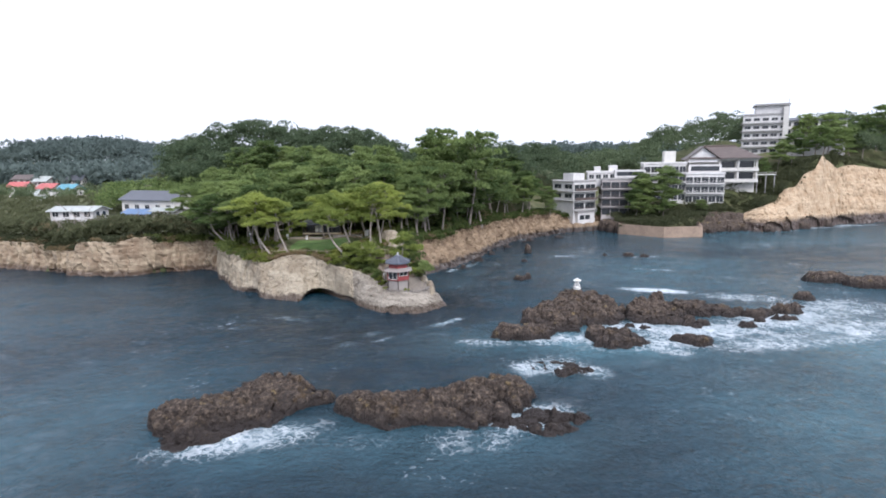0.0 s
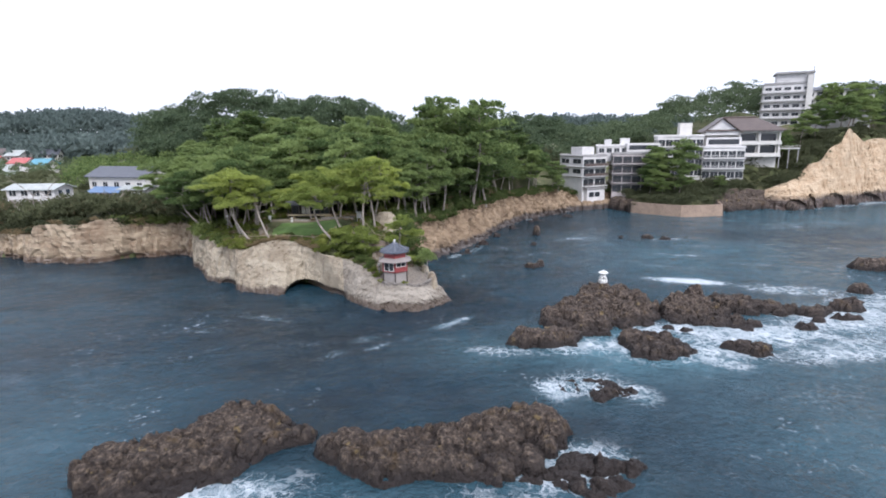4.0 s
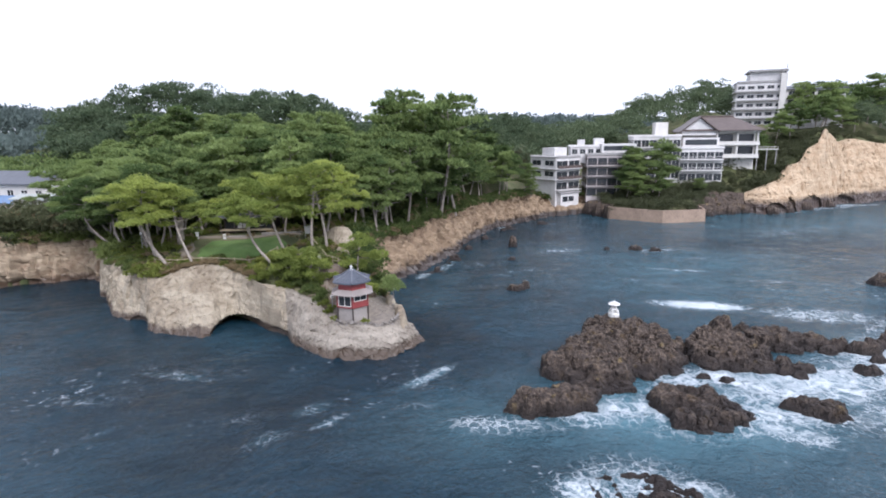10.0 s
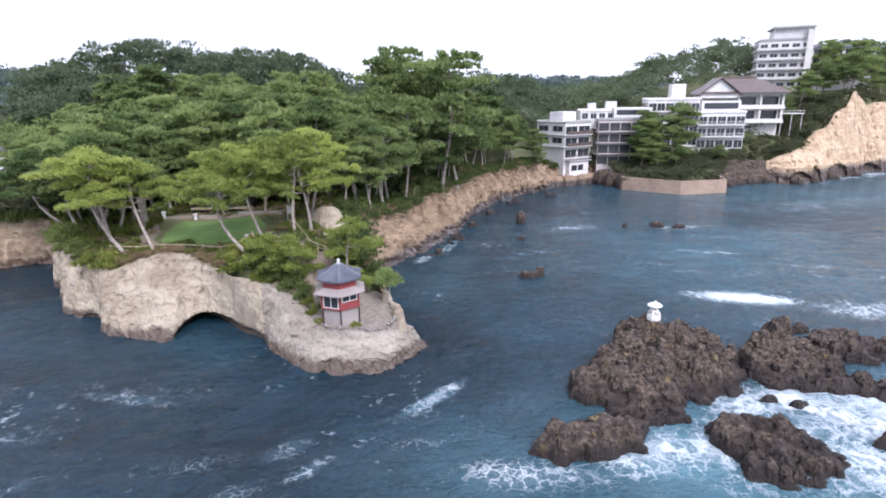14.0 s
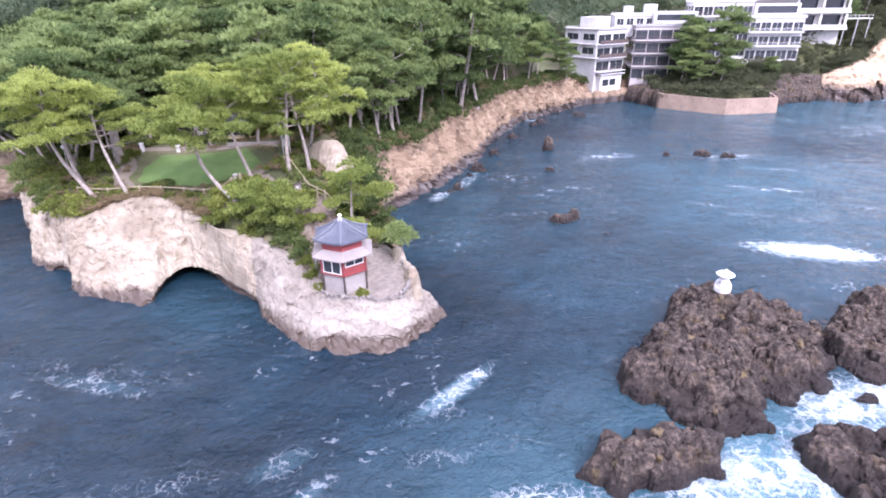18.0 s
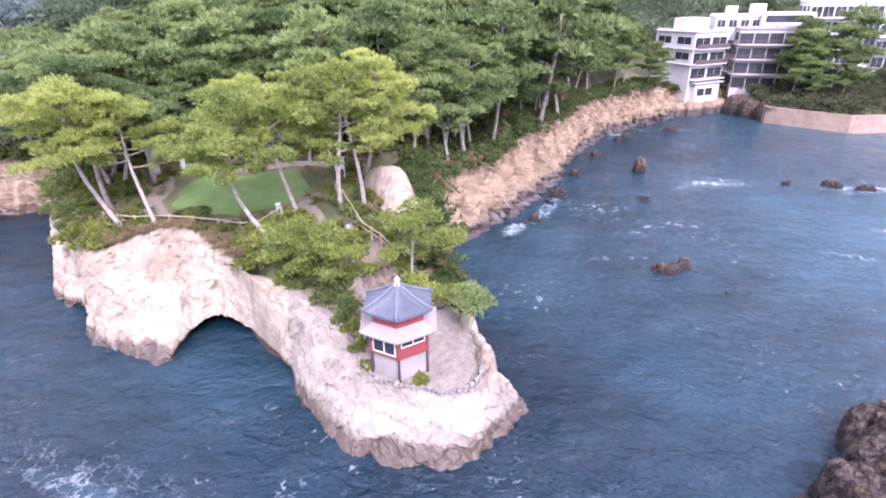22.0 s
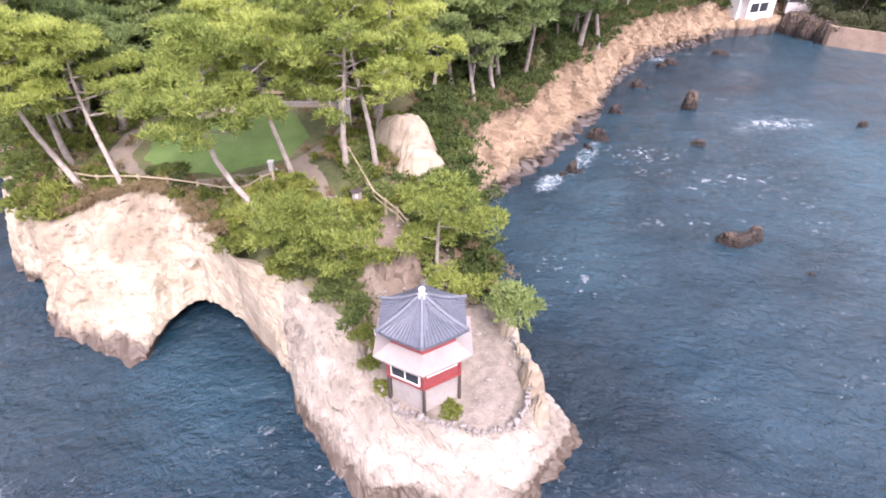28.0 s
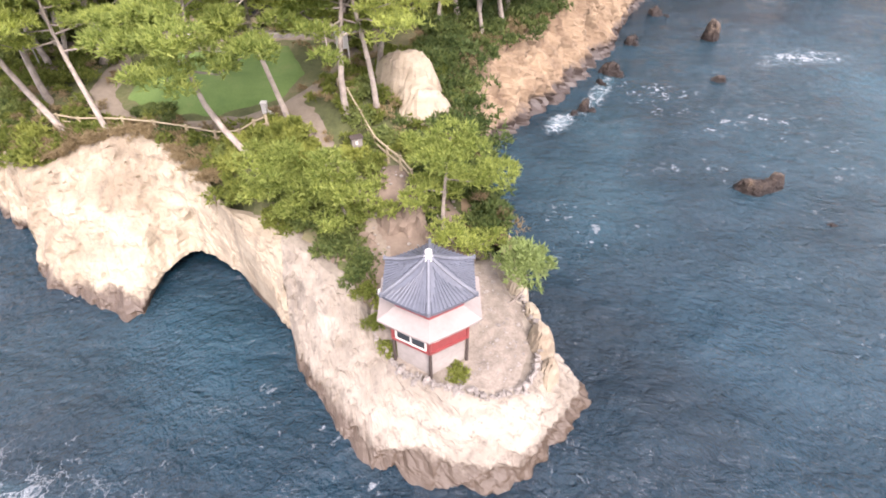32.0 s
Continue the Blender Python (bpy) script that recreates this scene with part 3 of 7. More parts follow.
# foam: centre, half sizes, turn in degrees, weight
FOAM = [(44, 69, 14, 4.5, 10, 0.9), (58, 73, 14, 6, 10, 0.9), (30, 68.6, 7, 2.6, -10, 0.95), (22, 71.6, 9, 3.4, 10, 0.98), (36, 74, 12, 4.5, 5, 1.05), (52, 80, 13, 5.5, 10, 1.05), (24.4, 76.2, 4, 2.4, 20, 1.0), (24, 70, 8, 5, 15, 0.88), (15, 71, 6, 3, 10, 0.9), (36, 72, 11, 5, 5, 0.94), (50, 78, 13, 7, 10, 0.92), (62, 84, 14, 8, 15, 0.88), (30, 76, 8, 3, -10, 1.0), (28, 66, 4, 2, -30, 0.95), (42, 73, 9, 3, -10, 0.9), (9.5, 60, 2.2, 3, 10, 1.0), (17, 59, 2.4, 3, 10, 0.9), (-25, 82.4, 7, 1.2, -16, 0.55), (-10.2, 74, 3.2, 1.3, 30, 0.56), (-8.6, 71.6, 2.6, 0.9, 40, 0.6), (-13, 69.5, 3.4, 1.6, 30, 0.5), (-27, 72, 2.4, 0.9, 30, 0.5), (-32, 77.7, 5, 0.9, -12, 0.5), (-2, 77, 5, 1.0, 10, 0.5),
        (39, 98, 6.5, 2.6, -20, 1.35), (52, 92, 10, 4, -15, 0.8), (42, 107, 9, 4, -10, 0.5), (28, 104, 6, 3, 0, 0.35), (13, 61, 5, 4, 0, 0.85), (6, 69.5, 7, 2, -8, 0.7),
        (0.2, 79.5, 4.6, 1.0, 42, 0.86), (-25, 84, 12, 1.6, -16, 0.42), (-16, 73, 12, 1.6, 6, 0.40), (-30, 78, 9, 2, 5, 0.36), (0, 74, 8, 1.3, 8, 0.42),
        (-18, 44.5, 9, 3, 18, 0.95), (8, 48, 6, 3.5, 20, 0.95), (2, 44, 5, 3, 10, 0.7), (-9, 44, 9, 3, 0, 0.42), (9, 112, 5, 2, 10, 0.45), (31, 136, 8, 4, 20, 0.6),
        (50, 134, 7, 2.5, 0, 0.7), (43, 150, 10, 3, 15, 0.4), (66, 128, 20, 9, 0, 0.42), (90, 150, 30, 8, 10, 0.5), (46, 118, 9, 1.4, -25, 0.6), (58, 108, 10, 1.6, -20, 0.6), (36, 112, 6, 1.0, -30, 0.5), (54, 126, 8, 1.4, -25, 0.55), (122, 184, 18, 3, 18, 0.9), (145, 192, 16, 4, 20, 1.1),
        (27, 168, 8, 1.6, 35, 0.75), (42, 173, 8, 2, 15, 0.8), (7, 127, 8, 1.3, 64, 0.75), (2, 119.5, 3, 1.5, 60, 0.8), (75, 106, 12, 6, 10, 0.5), (-62, 124, 6, 1, 12, 0.55), (-80, 60, 25, 14, 0, 0.25), (60, 60, 30, 14, 0, 0.4), (34, 58, 14, 8, 0, 0.4)]
# shallows; the broad open-water patches put sky reflection into the colour
SHOAL_SHEEN = [(20, 72, 13, 5, 0.95), (36, 100, 18, 20, 0.22), (60, 104, 30, 24, 0.4), (16, 70, 8, 4, 0.9), (-38, 45, 16, 22, 0.38), (42, 46, 18, 22, 0.65), (52, 116, 36, 32, 0.46), (120, 165, 70, 36, 0.58), (62, 62, 34, 26, 0.75), (-85, 80, 44, 34, 0.26), (95, 100, 40, 34, 0.36), (-35, 62, 16, 14, 0.14), (14, 128, 14, 24, 0.12), (3, 108, 7, 9, 0.22), (6, 118, 6, 8, 0.22), (-22, 92, 10, 7, 0.12), (-30, 90, 14, 6, 0.10), (22, 70, 16, 9, 0.9), (6, 70, 10, 6, 0.5), (0, 45, 18, 8, 0.35), (-16, 44, 12, 6, 0.35), (38, 74, 18, 8, 0.6), (-3, 112, 6, 8, 0.18), (12, 60, 8, 5, 0.4), (50, 82, 16, 8, 0.5)]


def build_sea():
    xs, ys = graded(-1500, -75, 75, 1500, 0.5, 40), graded(-600, 38, 140, 700, 0.5, 40)
    X, Y = np.meshgrid(xs, ys, indexing="ij")
    near = np.clip(1 - np.hypot(X - 5, Y - 85) / 260, 0, 1)
    Z = SEA + near * (0.34 * fbm(X * 0.16, Y * 0.22, X * 0, 3, 5) + 0.16 * fbm(X * 0.6, Y * 0.8, X * 0, 3, 9))
    foam = np.zeros_like(X)
    for cx, cy, a, b, turn, wgt in FOAM:
        cx, cy = off_shore(cx, cy)
        c, s = math.cos(radians(turn)), math.sin(radians(turn))
        u, v = ((X - cx) * c + (Y - cy) * s) / a, (-(X - cx) * s + (Y - cy) * c) / b
        foam = np.maximum(foam, wgt * np.exp(-(u * u + v * v) ** 1.4 * 0.8))
    shore = signed_distance(X, Y, FOOT_POLY)
    foam = np.maximum(foam, 0.34 * np.exp(-np.abs(shore) / 1.2) * (X > -3))
    shoal_sheen = np.zeros_like(X)
    for cx, cy, a, b, wgt in SHOAL_SHEEN:
        cx, cy = off_shore(cx, cy)
        shoal_sheen = np.maximum(shoal_sheen, wgt * np.exp(-((X - cx) / a) ** 2 - ((Y - cy) / b) ** 2))
    me = mesh_of("sea", np.stack([X, Y, Z], -1).reshape(-1, 3), grid_faces(len(xs), len(ys)), M_SEA, True)
    for key, val in (("foam", foam), ("shoal_sheen", shoal_sheen)):
        me.attributes.new(key, "FLOAT", "POINT").data.foreach_set("value", val.ravel().astype(np.float32))
    tagged(new("water", me), "dark blue choppy sea with white foam round the rocks", "sea", kind="structure")


build_sea()


# ---- land ----
def build_ground():
    xs, ys = graded(-1400, -62, 62, 1400, 0.8, 30), graded(86, 88, 185, 2300, 0.8, 40)
    X, Y = np.meshgrid(xs, ys, indexing="ij")
    d = signed_distance(X, Y, BRINK_POLY)
    Z = ground_z(X, Y) + 0.5 * fbm(X * 0.09, Y * 0.09, X * 0, 3, 3) * np.clip((Y - 122) / 20, 0, 1)
    # the far hills
    hills = 46 * np.exp(-((X + 330) / 190) ** 2 - ((Y - 560) / 150) ** 2) + 60 * np.exp(-((X - 120) / 300) ** 2 - ((Y - 640) / 160) ** 2) + 40 * np.exp(-((X + 650) / 260) ** 2 - ((Y - 640) / 200) ** 2) + 50 * np.exp(-((X - 620) / 300) ** 2 - ((Y - 620) / 220) ** 2)
    Z = Z + hills * 0.2 + 2.0 * fbm(X * 0.02, Y * 0.02, X * 0, 3, 8) * np.clip((Y - 250) / 100, 0, 1)
    Z = np.where(d > 0.9, Z - 0.1, np.maximum(-4, Z - 0.1 - (0.9 - d) * 12.0))
    me = mesh_of("ground", np.stack([X, Y, Z], -1).reshape(-1, 3), grid_faces(len(xs), len(ys)), M_GROUND, True)
    tagged(new("ground", me), "wooded cape with soil, needles and low green growth", "ground", kind="structure")


build_ground()


def cliff(name, foot, brink, mat, label, step=0.55, rows=22, rough=1.0, under=0.0, steep=1.0, seed=1, hollows=(), ribs=1.6, pitted=1.2, beds=0.8):
    """A rock face between the water and the brink: buttresses, ledges, bedding, and a lip that runs inland under the turf."""
    f = polyline(np.hstack([np.array(foot, float), np.array(brink, float)]), step)
    B, T = f[:, :2], f[:, 2:]
    nu = len(f)
    out = np.zeros((nu, rows + 4, 3))
    inward = T[:, :2] - B
    inward /= np.linalg.norm(inward, axis=1)[:, None] + 1e-6
    for j in range(rows):
        v = j / (rows - 1)
        w = v ** steep
        xy = B + (T[:, :2] - B) * w
        z = SEA - 1.6 + (T[:, 2] + 1.6 - SEA) * v
        xy = xy + inward * under * max(0.0, 1 - v / 0.3) ** 1.5
        out[:, j, :2], out[:, j, 2] = xy, z
    for k in range(4):
        out[:, rows + k, :2] = T[:, :2] + inward * (0.7 + 0.8 * k)
        out[:, rows + k, 2] = T[:, 2] + (0.12, 0.1, 0.0, -0.9)[k]
    # push along the face's outward direction
    x, y, z = out[..., 0], out[..., 1], out[..., 2]
    big = fbm(x * 0.22, y * 0.22, z * 0.16, 3, seed)
    mid = crag(x * 0.5, y * 0.5, z * 0.42, 4, seed + 5) - 0.6
    fine = fbm(x * 1.4, y * 1.4, z * 1.9, 3, seed + 9)
    gully = crag(x * 0.62, y * 0.62, z * 0.10, 3, seed + 19) - 0.62
    bed = vnoise(x * 0.08, y * 0.08, z * 1.6 + 0.5 * big, seed + 13) - 0.5
    fade = np.ones(rows + 4)
    fade[rows - 2:] = (1.0, 0.85, 0.6, 0.35, 0.15, 0.0)
    flute = crag(x * 1.5, y * 1.5, z * 0.16, 3, seed + 27) - 0.6
    pits = np.clip(crag(x * 1.0, y * 1.0, z * 1.1, 3, seed + 33) - 0.72, 0, 1)
    push = rough * (1.6 * big + 1.0 * mid + 0.42 * fine + beds * bed + ribs * gully + 0.8 * flute - pitted * pits - 0.38) * fade
    out[..., :2] -= inward[:, None, :] * push[..., None]
    for hx, hy, hr, depth, top in hollows:
        near = np.clip(1 - np.hypot(x - hx, y - hy) / hr, 0, 1)
        cut = np.clip((SEA + top * near ** 0.35 - z) / 0.45, 0, 1)
        out[..., :2] += inward[:, None, :] * (depth * cut * near ** 0.35)[..., None]
    out[..., 2] += rough * (0.6 * fine + 0.5 * mid) * fade * (z > SEA + 1.8)
    me = mesh_of(name, out.reshape(-1, 3), grid_faces(nu, rows + 4)[:, ::-1], mat, False)
    return tagged(new(name, me), label, "cliff", kind="structure")


cliff("cliff_bay", BAY_FOOT, BAY_BRINK, M_BAY, "buff bay cliff with brown bedding above dark water", 0.5, 30, 0.95, seed=21, ribs=2.4, beds=0.4, hollows=((-83.6, 122, 2.0, 1.0, 3.0), (-66, 124.4, 3.0, 1.2, 1.4), (-92, 125.4, 4, 1.0, 1.2)))
cliff("cliff_cape", CAPE_FOOT[:17], CAPE_BRINK[:17], M_CHALK, "pale cream sandstone cape cliff with a sea-cut hollow", 0.2, 62, 0.56, under=0.1, steep=1.5, seed=4, ribs=1.9, beds=0.6, hollows=((-23.3, 99.0, 4.0, 4.2, 1.5), (-17.6, 95.4, 3.0, 1.6, 0.9), (-36.4, 102.0, 3.0, 1.2, 1.0)))
cliff("cliff_tip", CAPE_FOOT[16:], CAPE_BRINK[16:], M_TIP, "weathered grey-white rock of the cape's tip with a brown tidal foot", 0.18, 62, 0.55, under=0.0, steep=1.6, seed=4, ribs=1.3, beds=0.9, pitted=2.2, hollows=((-17.6, 95.4, 3.0, 1.6, 0.9),))
cliff("cliff_inlet", INLET_FOOT, INLET_BRINK, M_OCHRE, "ochre sandstone cliff with a dark tidal foot", 0.36, 36, 0.95, ribs=2.6, under=0.2, steep=1.1, seed=33, beds=0.2, pitted=1.0)
cliff("cliff_hotel", HOTEL_FOOT[3:], HOTEL_BRINK[3:], M_ROCK, "dark broken rock below the hotel garden", 0.9, 14, 0.9, seed=41)
cliff("cliff_bluff", BLUFF_FOOT, BLUFF_BRINK, M_BLUFF, "tall bare ochre bluff over dark sea-worn rock", 0.6, 54, 0.62, steep=1.2, seed=52, ribs=2.4, pitted=1.2, beds=0.3, hollows=((113, 182, 4.5, 2.6, 4.2), (119.5, 185, 2.5, 2.2, 6.5), (131, 191, 6, 2.4, 4.6), (148, 199, 7, 2.4, 3.6)))


# ---- rocks in the sea ----
def rock(name, blobs, label, res=0.35, rough=1.0, seed=1, mat=None, sharp=4.0, slab=0.0):
    """A craggy sea rock: lumps (x, y, half sizes, turn, height) grown together and broken by crags."""
    x0, x1 = min(b[0] - b[2] - b[3] for b in blobs) - 1.5, max(b[0] + b[2] + b[3] for b in blobs) + 1.5
    y0, y1 = min(b[1] - b[2] - b[3] for b in blobs) - 1.5, max(b[1] + b[2] + b[3] for b in blobs) + 1.5
    xs, ys = np.arange(x0, x1, res), np.arange(y0, y1, res)
    X, Y = np.meshgrid(xs, ys, indexing="ij")
    wx, wy = X + 1.6 * max(rough, 0.2 + 2.2 * slab) * fbm(X * 0.35, Y * 0.35, X * 0, 4, seed), Y + 1.6 * max(rough, 0.2 + 2.2 * slab) * fbm(X * 0.35, Y * 0.35, X * 0 + 7, 4, seed + 3)
    Z = np.full(X.shape, -2.0)
    for cx, cy, a, b, turn, h in blobs:
        c, s = math.cos(radians(turn)), math.sin(radians(turn))
        u, v = ((wx - cx) * c + (wy - cy) * s) / a, (-(wx - cx) * s + (wy - cy) * c) / b
        r = np.hypot(u, v)
        Z = np.maximum(Z, (h + 1.2) * np.clip(1 - r ** sharp * 0.75, 0, 1) - 1.2 - 3.0 * np.clip(r - 1.05, 0, 1))
    up = np.clip((Z + 1.0) / 1.6, 0, 1)
    Z += up * rough * (2.1 * (crag(X * 0.36, Y * 0.36, X * 0, 5, seed + 7) - 0.62) + 1.0 * (crag(X * 1.1, Y * 1.1, X * 0, 3, seed + 23) - 0.6) + 0.25 * (crag(X * 2.3, Y * 2.3, X * 0, 2, seed + 29) - 0.6) + 0.45 * fbm(X * 1.9, Y * 1.9, X * 0, 3, seed + 11))
    step = 0.55 * (Z / 0.55 - np.floor(Z / 0.55))
    Z -= up * 0.45 * (step - 0.27) * (vnoise(X * 0.4, Y * 0.4, X * 0, seed + 41) > 0.4)
    if slab:
        who, crack = plates(wx * 0.8 + 0.3 * fbm(X, Y, X * 0, 2, seed), wy, 1.9, seed)
        who2, crack2 = plates(wx, wy, 0.8, seed + 2)
        Z += up * slab * (1.5 * (who - 0.5) - 0.7 * np.exp(-(crack / 0.16) ** 2) + 0.5 * (who2 - 0.5) - 0.3 * np.exp(-(crack2 / 0.10) ** 2))
    gx, gy = np.gradient(Z, res)
    ln = np.sqrt(gx * gx + gy * gy + 1)
    bulge = rough * up * (0.75 * (crag(X * 0.9, Y * 0.9, Z * 1.1, 3, seed + 51) - 0.6) + 0.5 * (crag(X * 2.2, Y * 2.2, Z * 2.6, 2, seed + 57) - 0.6))
    jx, jy = -gx / ln * bulge + 0.5 * res * (vnoise(X * 3, Y * 3, Z, seed) - 0.5), -gy / ln * bulge + 0.5 * res * (vnoise(X * 3, Y * 3, Z + 5, seed) - 0.5)
    Z = Z + bulge / ln
    faces = grid_faces(len(xs), len(ys))
    keep = Z.ravel()[faces].max(1) > -1.3
    used, idx = np.unique(faces[keep], return_inverse=True)
    V = np.stack([X + jx, Y + jy, np.maximum(Z, -1.6)], -1).reshape(-1, 3)[used]
    ox, oy = float(V[:, 0].mean()), float(V[:, 1].mean())
    me = mesh_of(name, V - np.array([ox, oy, 0]), idx.reshape(-1, 4), mat or M_ROCK, False)
    return tagged(new(name, me), label, "rock"), ox, oy


def sea_rock(*args, **kw):
    ob, ox, oy = rock(*args, **kw)
    ob.location = (*off_shore(ox, oy), SEA)
    return ob


def land_rock(*args, **kw):
    ob, ox, oy = rock(*args, **kw)
    ob.location = (ox, oy, 0)
    return ob


def reef(plan, tops, label, res=0.16, seed=1, mat=None, bank=0.9, boulders=60, size=(0.5, 1.3), proud=0.5, tilt=0.35, ragged=1.0):
    """A sea rock on a plan outline: heights (x, y, reach, z above the sea), broken into tilted blocks and boulders."""
    poly = np.array(plan, float)
    xs, ys = np.arange(poly[:, 0].min() - 2, poly[:, 0].max() + 2, res), np.arange(poly[:, 1].min() - 2, poly[:, 1].max() + 2, res)
    X, Y = np.meshgrid(xs, ys, indexing="ij")
    zero = X * 0
    wx, wy = X + ragged * 1.5 * fbm(X * 0.45, Y * 0.45, zero, 4, seed), Y + ragged * 1.5 * fbm(X * 0.45, Y * 0.45, zero + 7, 4, seed + 3)
    d = signed_distance(wx, wy, poly)
    num = den = 0
    for cx, cy, reach, h in tops:
        w = 1.0 / (((X - cx) ** 2 + (Y - cy) ** 2) / reach ** 2 + 0.05) ** 1.5
        num, den = num + w * h, den + w
    H = num / den
    side = np.clip(d / bank, -1.5, 1)
    Z = np.where(side > 0, H * (1 - (1 - np.clip(side, 0, 1)) ** 2.2), side * 1.2)
    up = np.clip(side * 1.5 + 0.4, 0, 1)
    # tilted blocks between joints
    for cell, amp, gap in ((2.3, 0.9, 0.3), (0.95, 0.22, 0.16)):
        who, crack = plates(wx * 0.9, wy, cell, seed + int(cell * 10))
        lean_x, lean_y = np.cos(who * 40), np.sin(who * 40)
        Z += up * amp * (proud * (who - 0.5) - 0.5 * np.exp(-(crack / gap) ** 2)) + up * amp * tilt * 0.3 * (lean_x * np.sin(X * 2.4 / cell) + lean_y * np.sin(Y * 2.4 / cell))
    r_ = random.Random(seed)
    for _ in range(boulders):
        cx, cy = r_.uniform(poly[:, 0].min(), poly[:, 0].max()), r_.uniform(poly[:, 1].min(), poly[:, 1].max())
        if float(signed_distance(np.array(cx), np.array(cy), poly)) < -0.2:
            continue
        r = r_.uniform(*size)
        i0, i1, j0, j1 = int((cx - 1.4 * r - xs[0]) / res), int((cx + 1.4 * r - xs[0]) / res), int((cy - 1.4 * r - ys[0]) / res), int((cy + 1.4 * r - ys[0]) / res)
        sl = np.s_[max(0, i0):i1, max(0, j0):j1]
        if not Z[sl].size:
            continue
        a = r_.uniform(0, 3.14)
        u, v = ((wx[sl] - cx) * math.cos(a) + (wy[sl] - cy) * math.sin(a)) / r, (-(wx[sl] - cx) * math.sin(a) + (wy[sl] - cy) * math.cos(a)) / (r * r_.uniform(0.55, 0.9))
        q = (np.abs(u) ** 2.6 + np.abs(v) ** 2.6)
        base = float(np.median(Z[sl]))
        Z[sl] = np.maximum(Z[sl], np.where(q < 1, base - 0.2 + r * r_.uniform(0.35, 0.8) * np.sqrt(np.clip(1 - q, 0, 1)) + 0.25 * r * (u * r_.uniform(-1, 1) + v * r_.uniform(-1, 1)), -9))
    Z += up * (0.8 * (crag(X * 0.42, Y * 0.42, zero, 3, seed + 7) - 0.6) + 0.42 * (crag(wx * 1.15, wy * 1.15, zero, 2, seed + 9) - 0.6) - 0.5 * np.clip(0.42 - crag(wx * 0.8, wy * 0.8, zero + 3, 2, seed + 15), 0, 1) + 0.30 * (crag(wx * 2.5, wy * 2.5, zero, 2, seed + 11) - 0.6))
    step = Z / 0.6 - np.floor(Z / 0.6)
    Z -= up * 0.22 * (step - 0.5) * (vnoise(X * 0.5, Y * 0.5, zero, seed + 41) > 0.45)
    gx, gy = np.gradient(Z, res)
    ln = np.sqrt(gx * gx + gy * gy + 1)
    bulge = up * (0.55 * (crag(X * 0.8, Y * 0.8, Z * 1.3, 3, seed + 51) - 0.6) + 0.36 * (crag(X * 2.2, Y * 2.2, Z * 3.0, 2, seed + 57) - 0.6))
    V = np.stack([X - gx / ln * bulge, Y - gy / ln * bulge, np.maximum(Z + bulge / ln, -1.3)], -1).reshape(-1, 3)
    faces = grid_faces(len(xs), len(ys))
    keep = V[:, 2][faces].max(1) > -0.9
    used, idx = np.unique(faces[keep], return_inverse=True)
    V = V[used]
    ox, oy = float(V[:, 0].mean()), float(V[:, 1].mean())
    ob = tagged(new("sea_rock", mesh_of("sea_rock", V - np.array([ox, oy, 0]), idx.reshape(-1, 4), mat or M_ROCK, False)), label, "rock")
    ob.location = (ox, oy, SEA)
    return ob, V


FORE_W = [(-28.4, 48.4), (-26.4, 45.8), (-24.2, 43.4), (-21, 45.2), (-17.2, 47.8), (-15, 51.2), (-11.8, 52.4), (-11.4, 54), (-15.2, 56.2), (-19.6, 57.4), (-20.6, 55), (-24.6, 52.8), (-28, 50.6)]
FORE_E = [(-11, 51.8), (-8.2, 48.4), (-5.4, 46.2), (-2.6, 47.2), (0.4, 46.6), (3.6, 48.2), (7, 50.6), (9.6, 53.2), (8.2, 55.6), (4.8, 56), (1.6, 54.6), (-1, 53.8), (-6, 52.6), (-9.6, 53.4)]
reef(FORE_W, [(-27.2, 48.6, 2, 1.4), (-24.4, 51, 3, 1.35), (-18.6, 55.6, 2.4, 1.9), (-20.5, 50, 3, 0.85), (-21.5, 46.4, 3, 0.4), (-13.2, 53.4, 2, 0.8), (-24.6, 45.2, 2, 0.5), (-17.4, 49.6, 2, 0.5)], "low flat brown reef rock washed by white surf", 0.16, 3, M_REEF, 0.7, 26, (0.6, 1.4), 0.5, 0.2, 0.75)
reef(FORE_E, [(-8.6, 50.8, 2, 1.45), (-4.6, 50.4, 3, 1.2), (0.2, 52.2, 3, 1.5), (4.4, 53.8, 3, 1.8), (7.4, 53.6, 2, 1.3), (2, 48.2, 2, 0.45), (-5.2, 47.4, 2, 0.7), (6, 51.4, 2, 0.7)], "low ridged brown reef rock with mustard lichen patches", 0.16, 14, M_REEF, 0.7, 30, (0.6, 1.4), 0.55, 0.2, 0.75)
reef([(3.6, 47.6), (6, 45.6), (8.6, 44.4), (12.4, 46.4), (14.4, 48.4), (12, 50.2), (9, 50.6)], [(8, 47, 3, 0.28), (12, 48.4, 2, 0.12)], "dark flat ledge awash under lacy foam", 0.2, 19, M_REEF, 1.2, 10, (0.5, 1.0), 0.2)
LANTERN_ROCK = [(11.6, 79.4), (12.6, 78.4), (14.6, 79.0), (15.4, 76.4), (17.0, 75.2), (19.2, 76.8), (20.4, 78.8), (24.4, 79.4), (27.4, 80.4), (28.6, 83.4), (27.6, 87.2), (24.6, 89.8), (21.4, 90.2), (18.6, 88.4), (15.4, 85.2), (12.6, 82.4)]
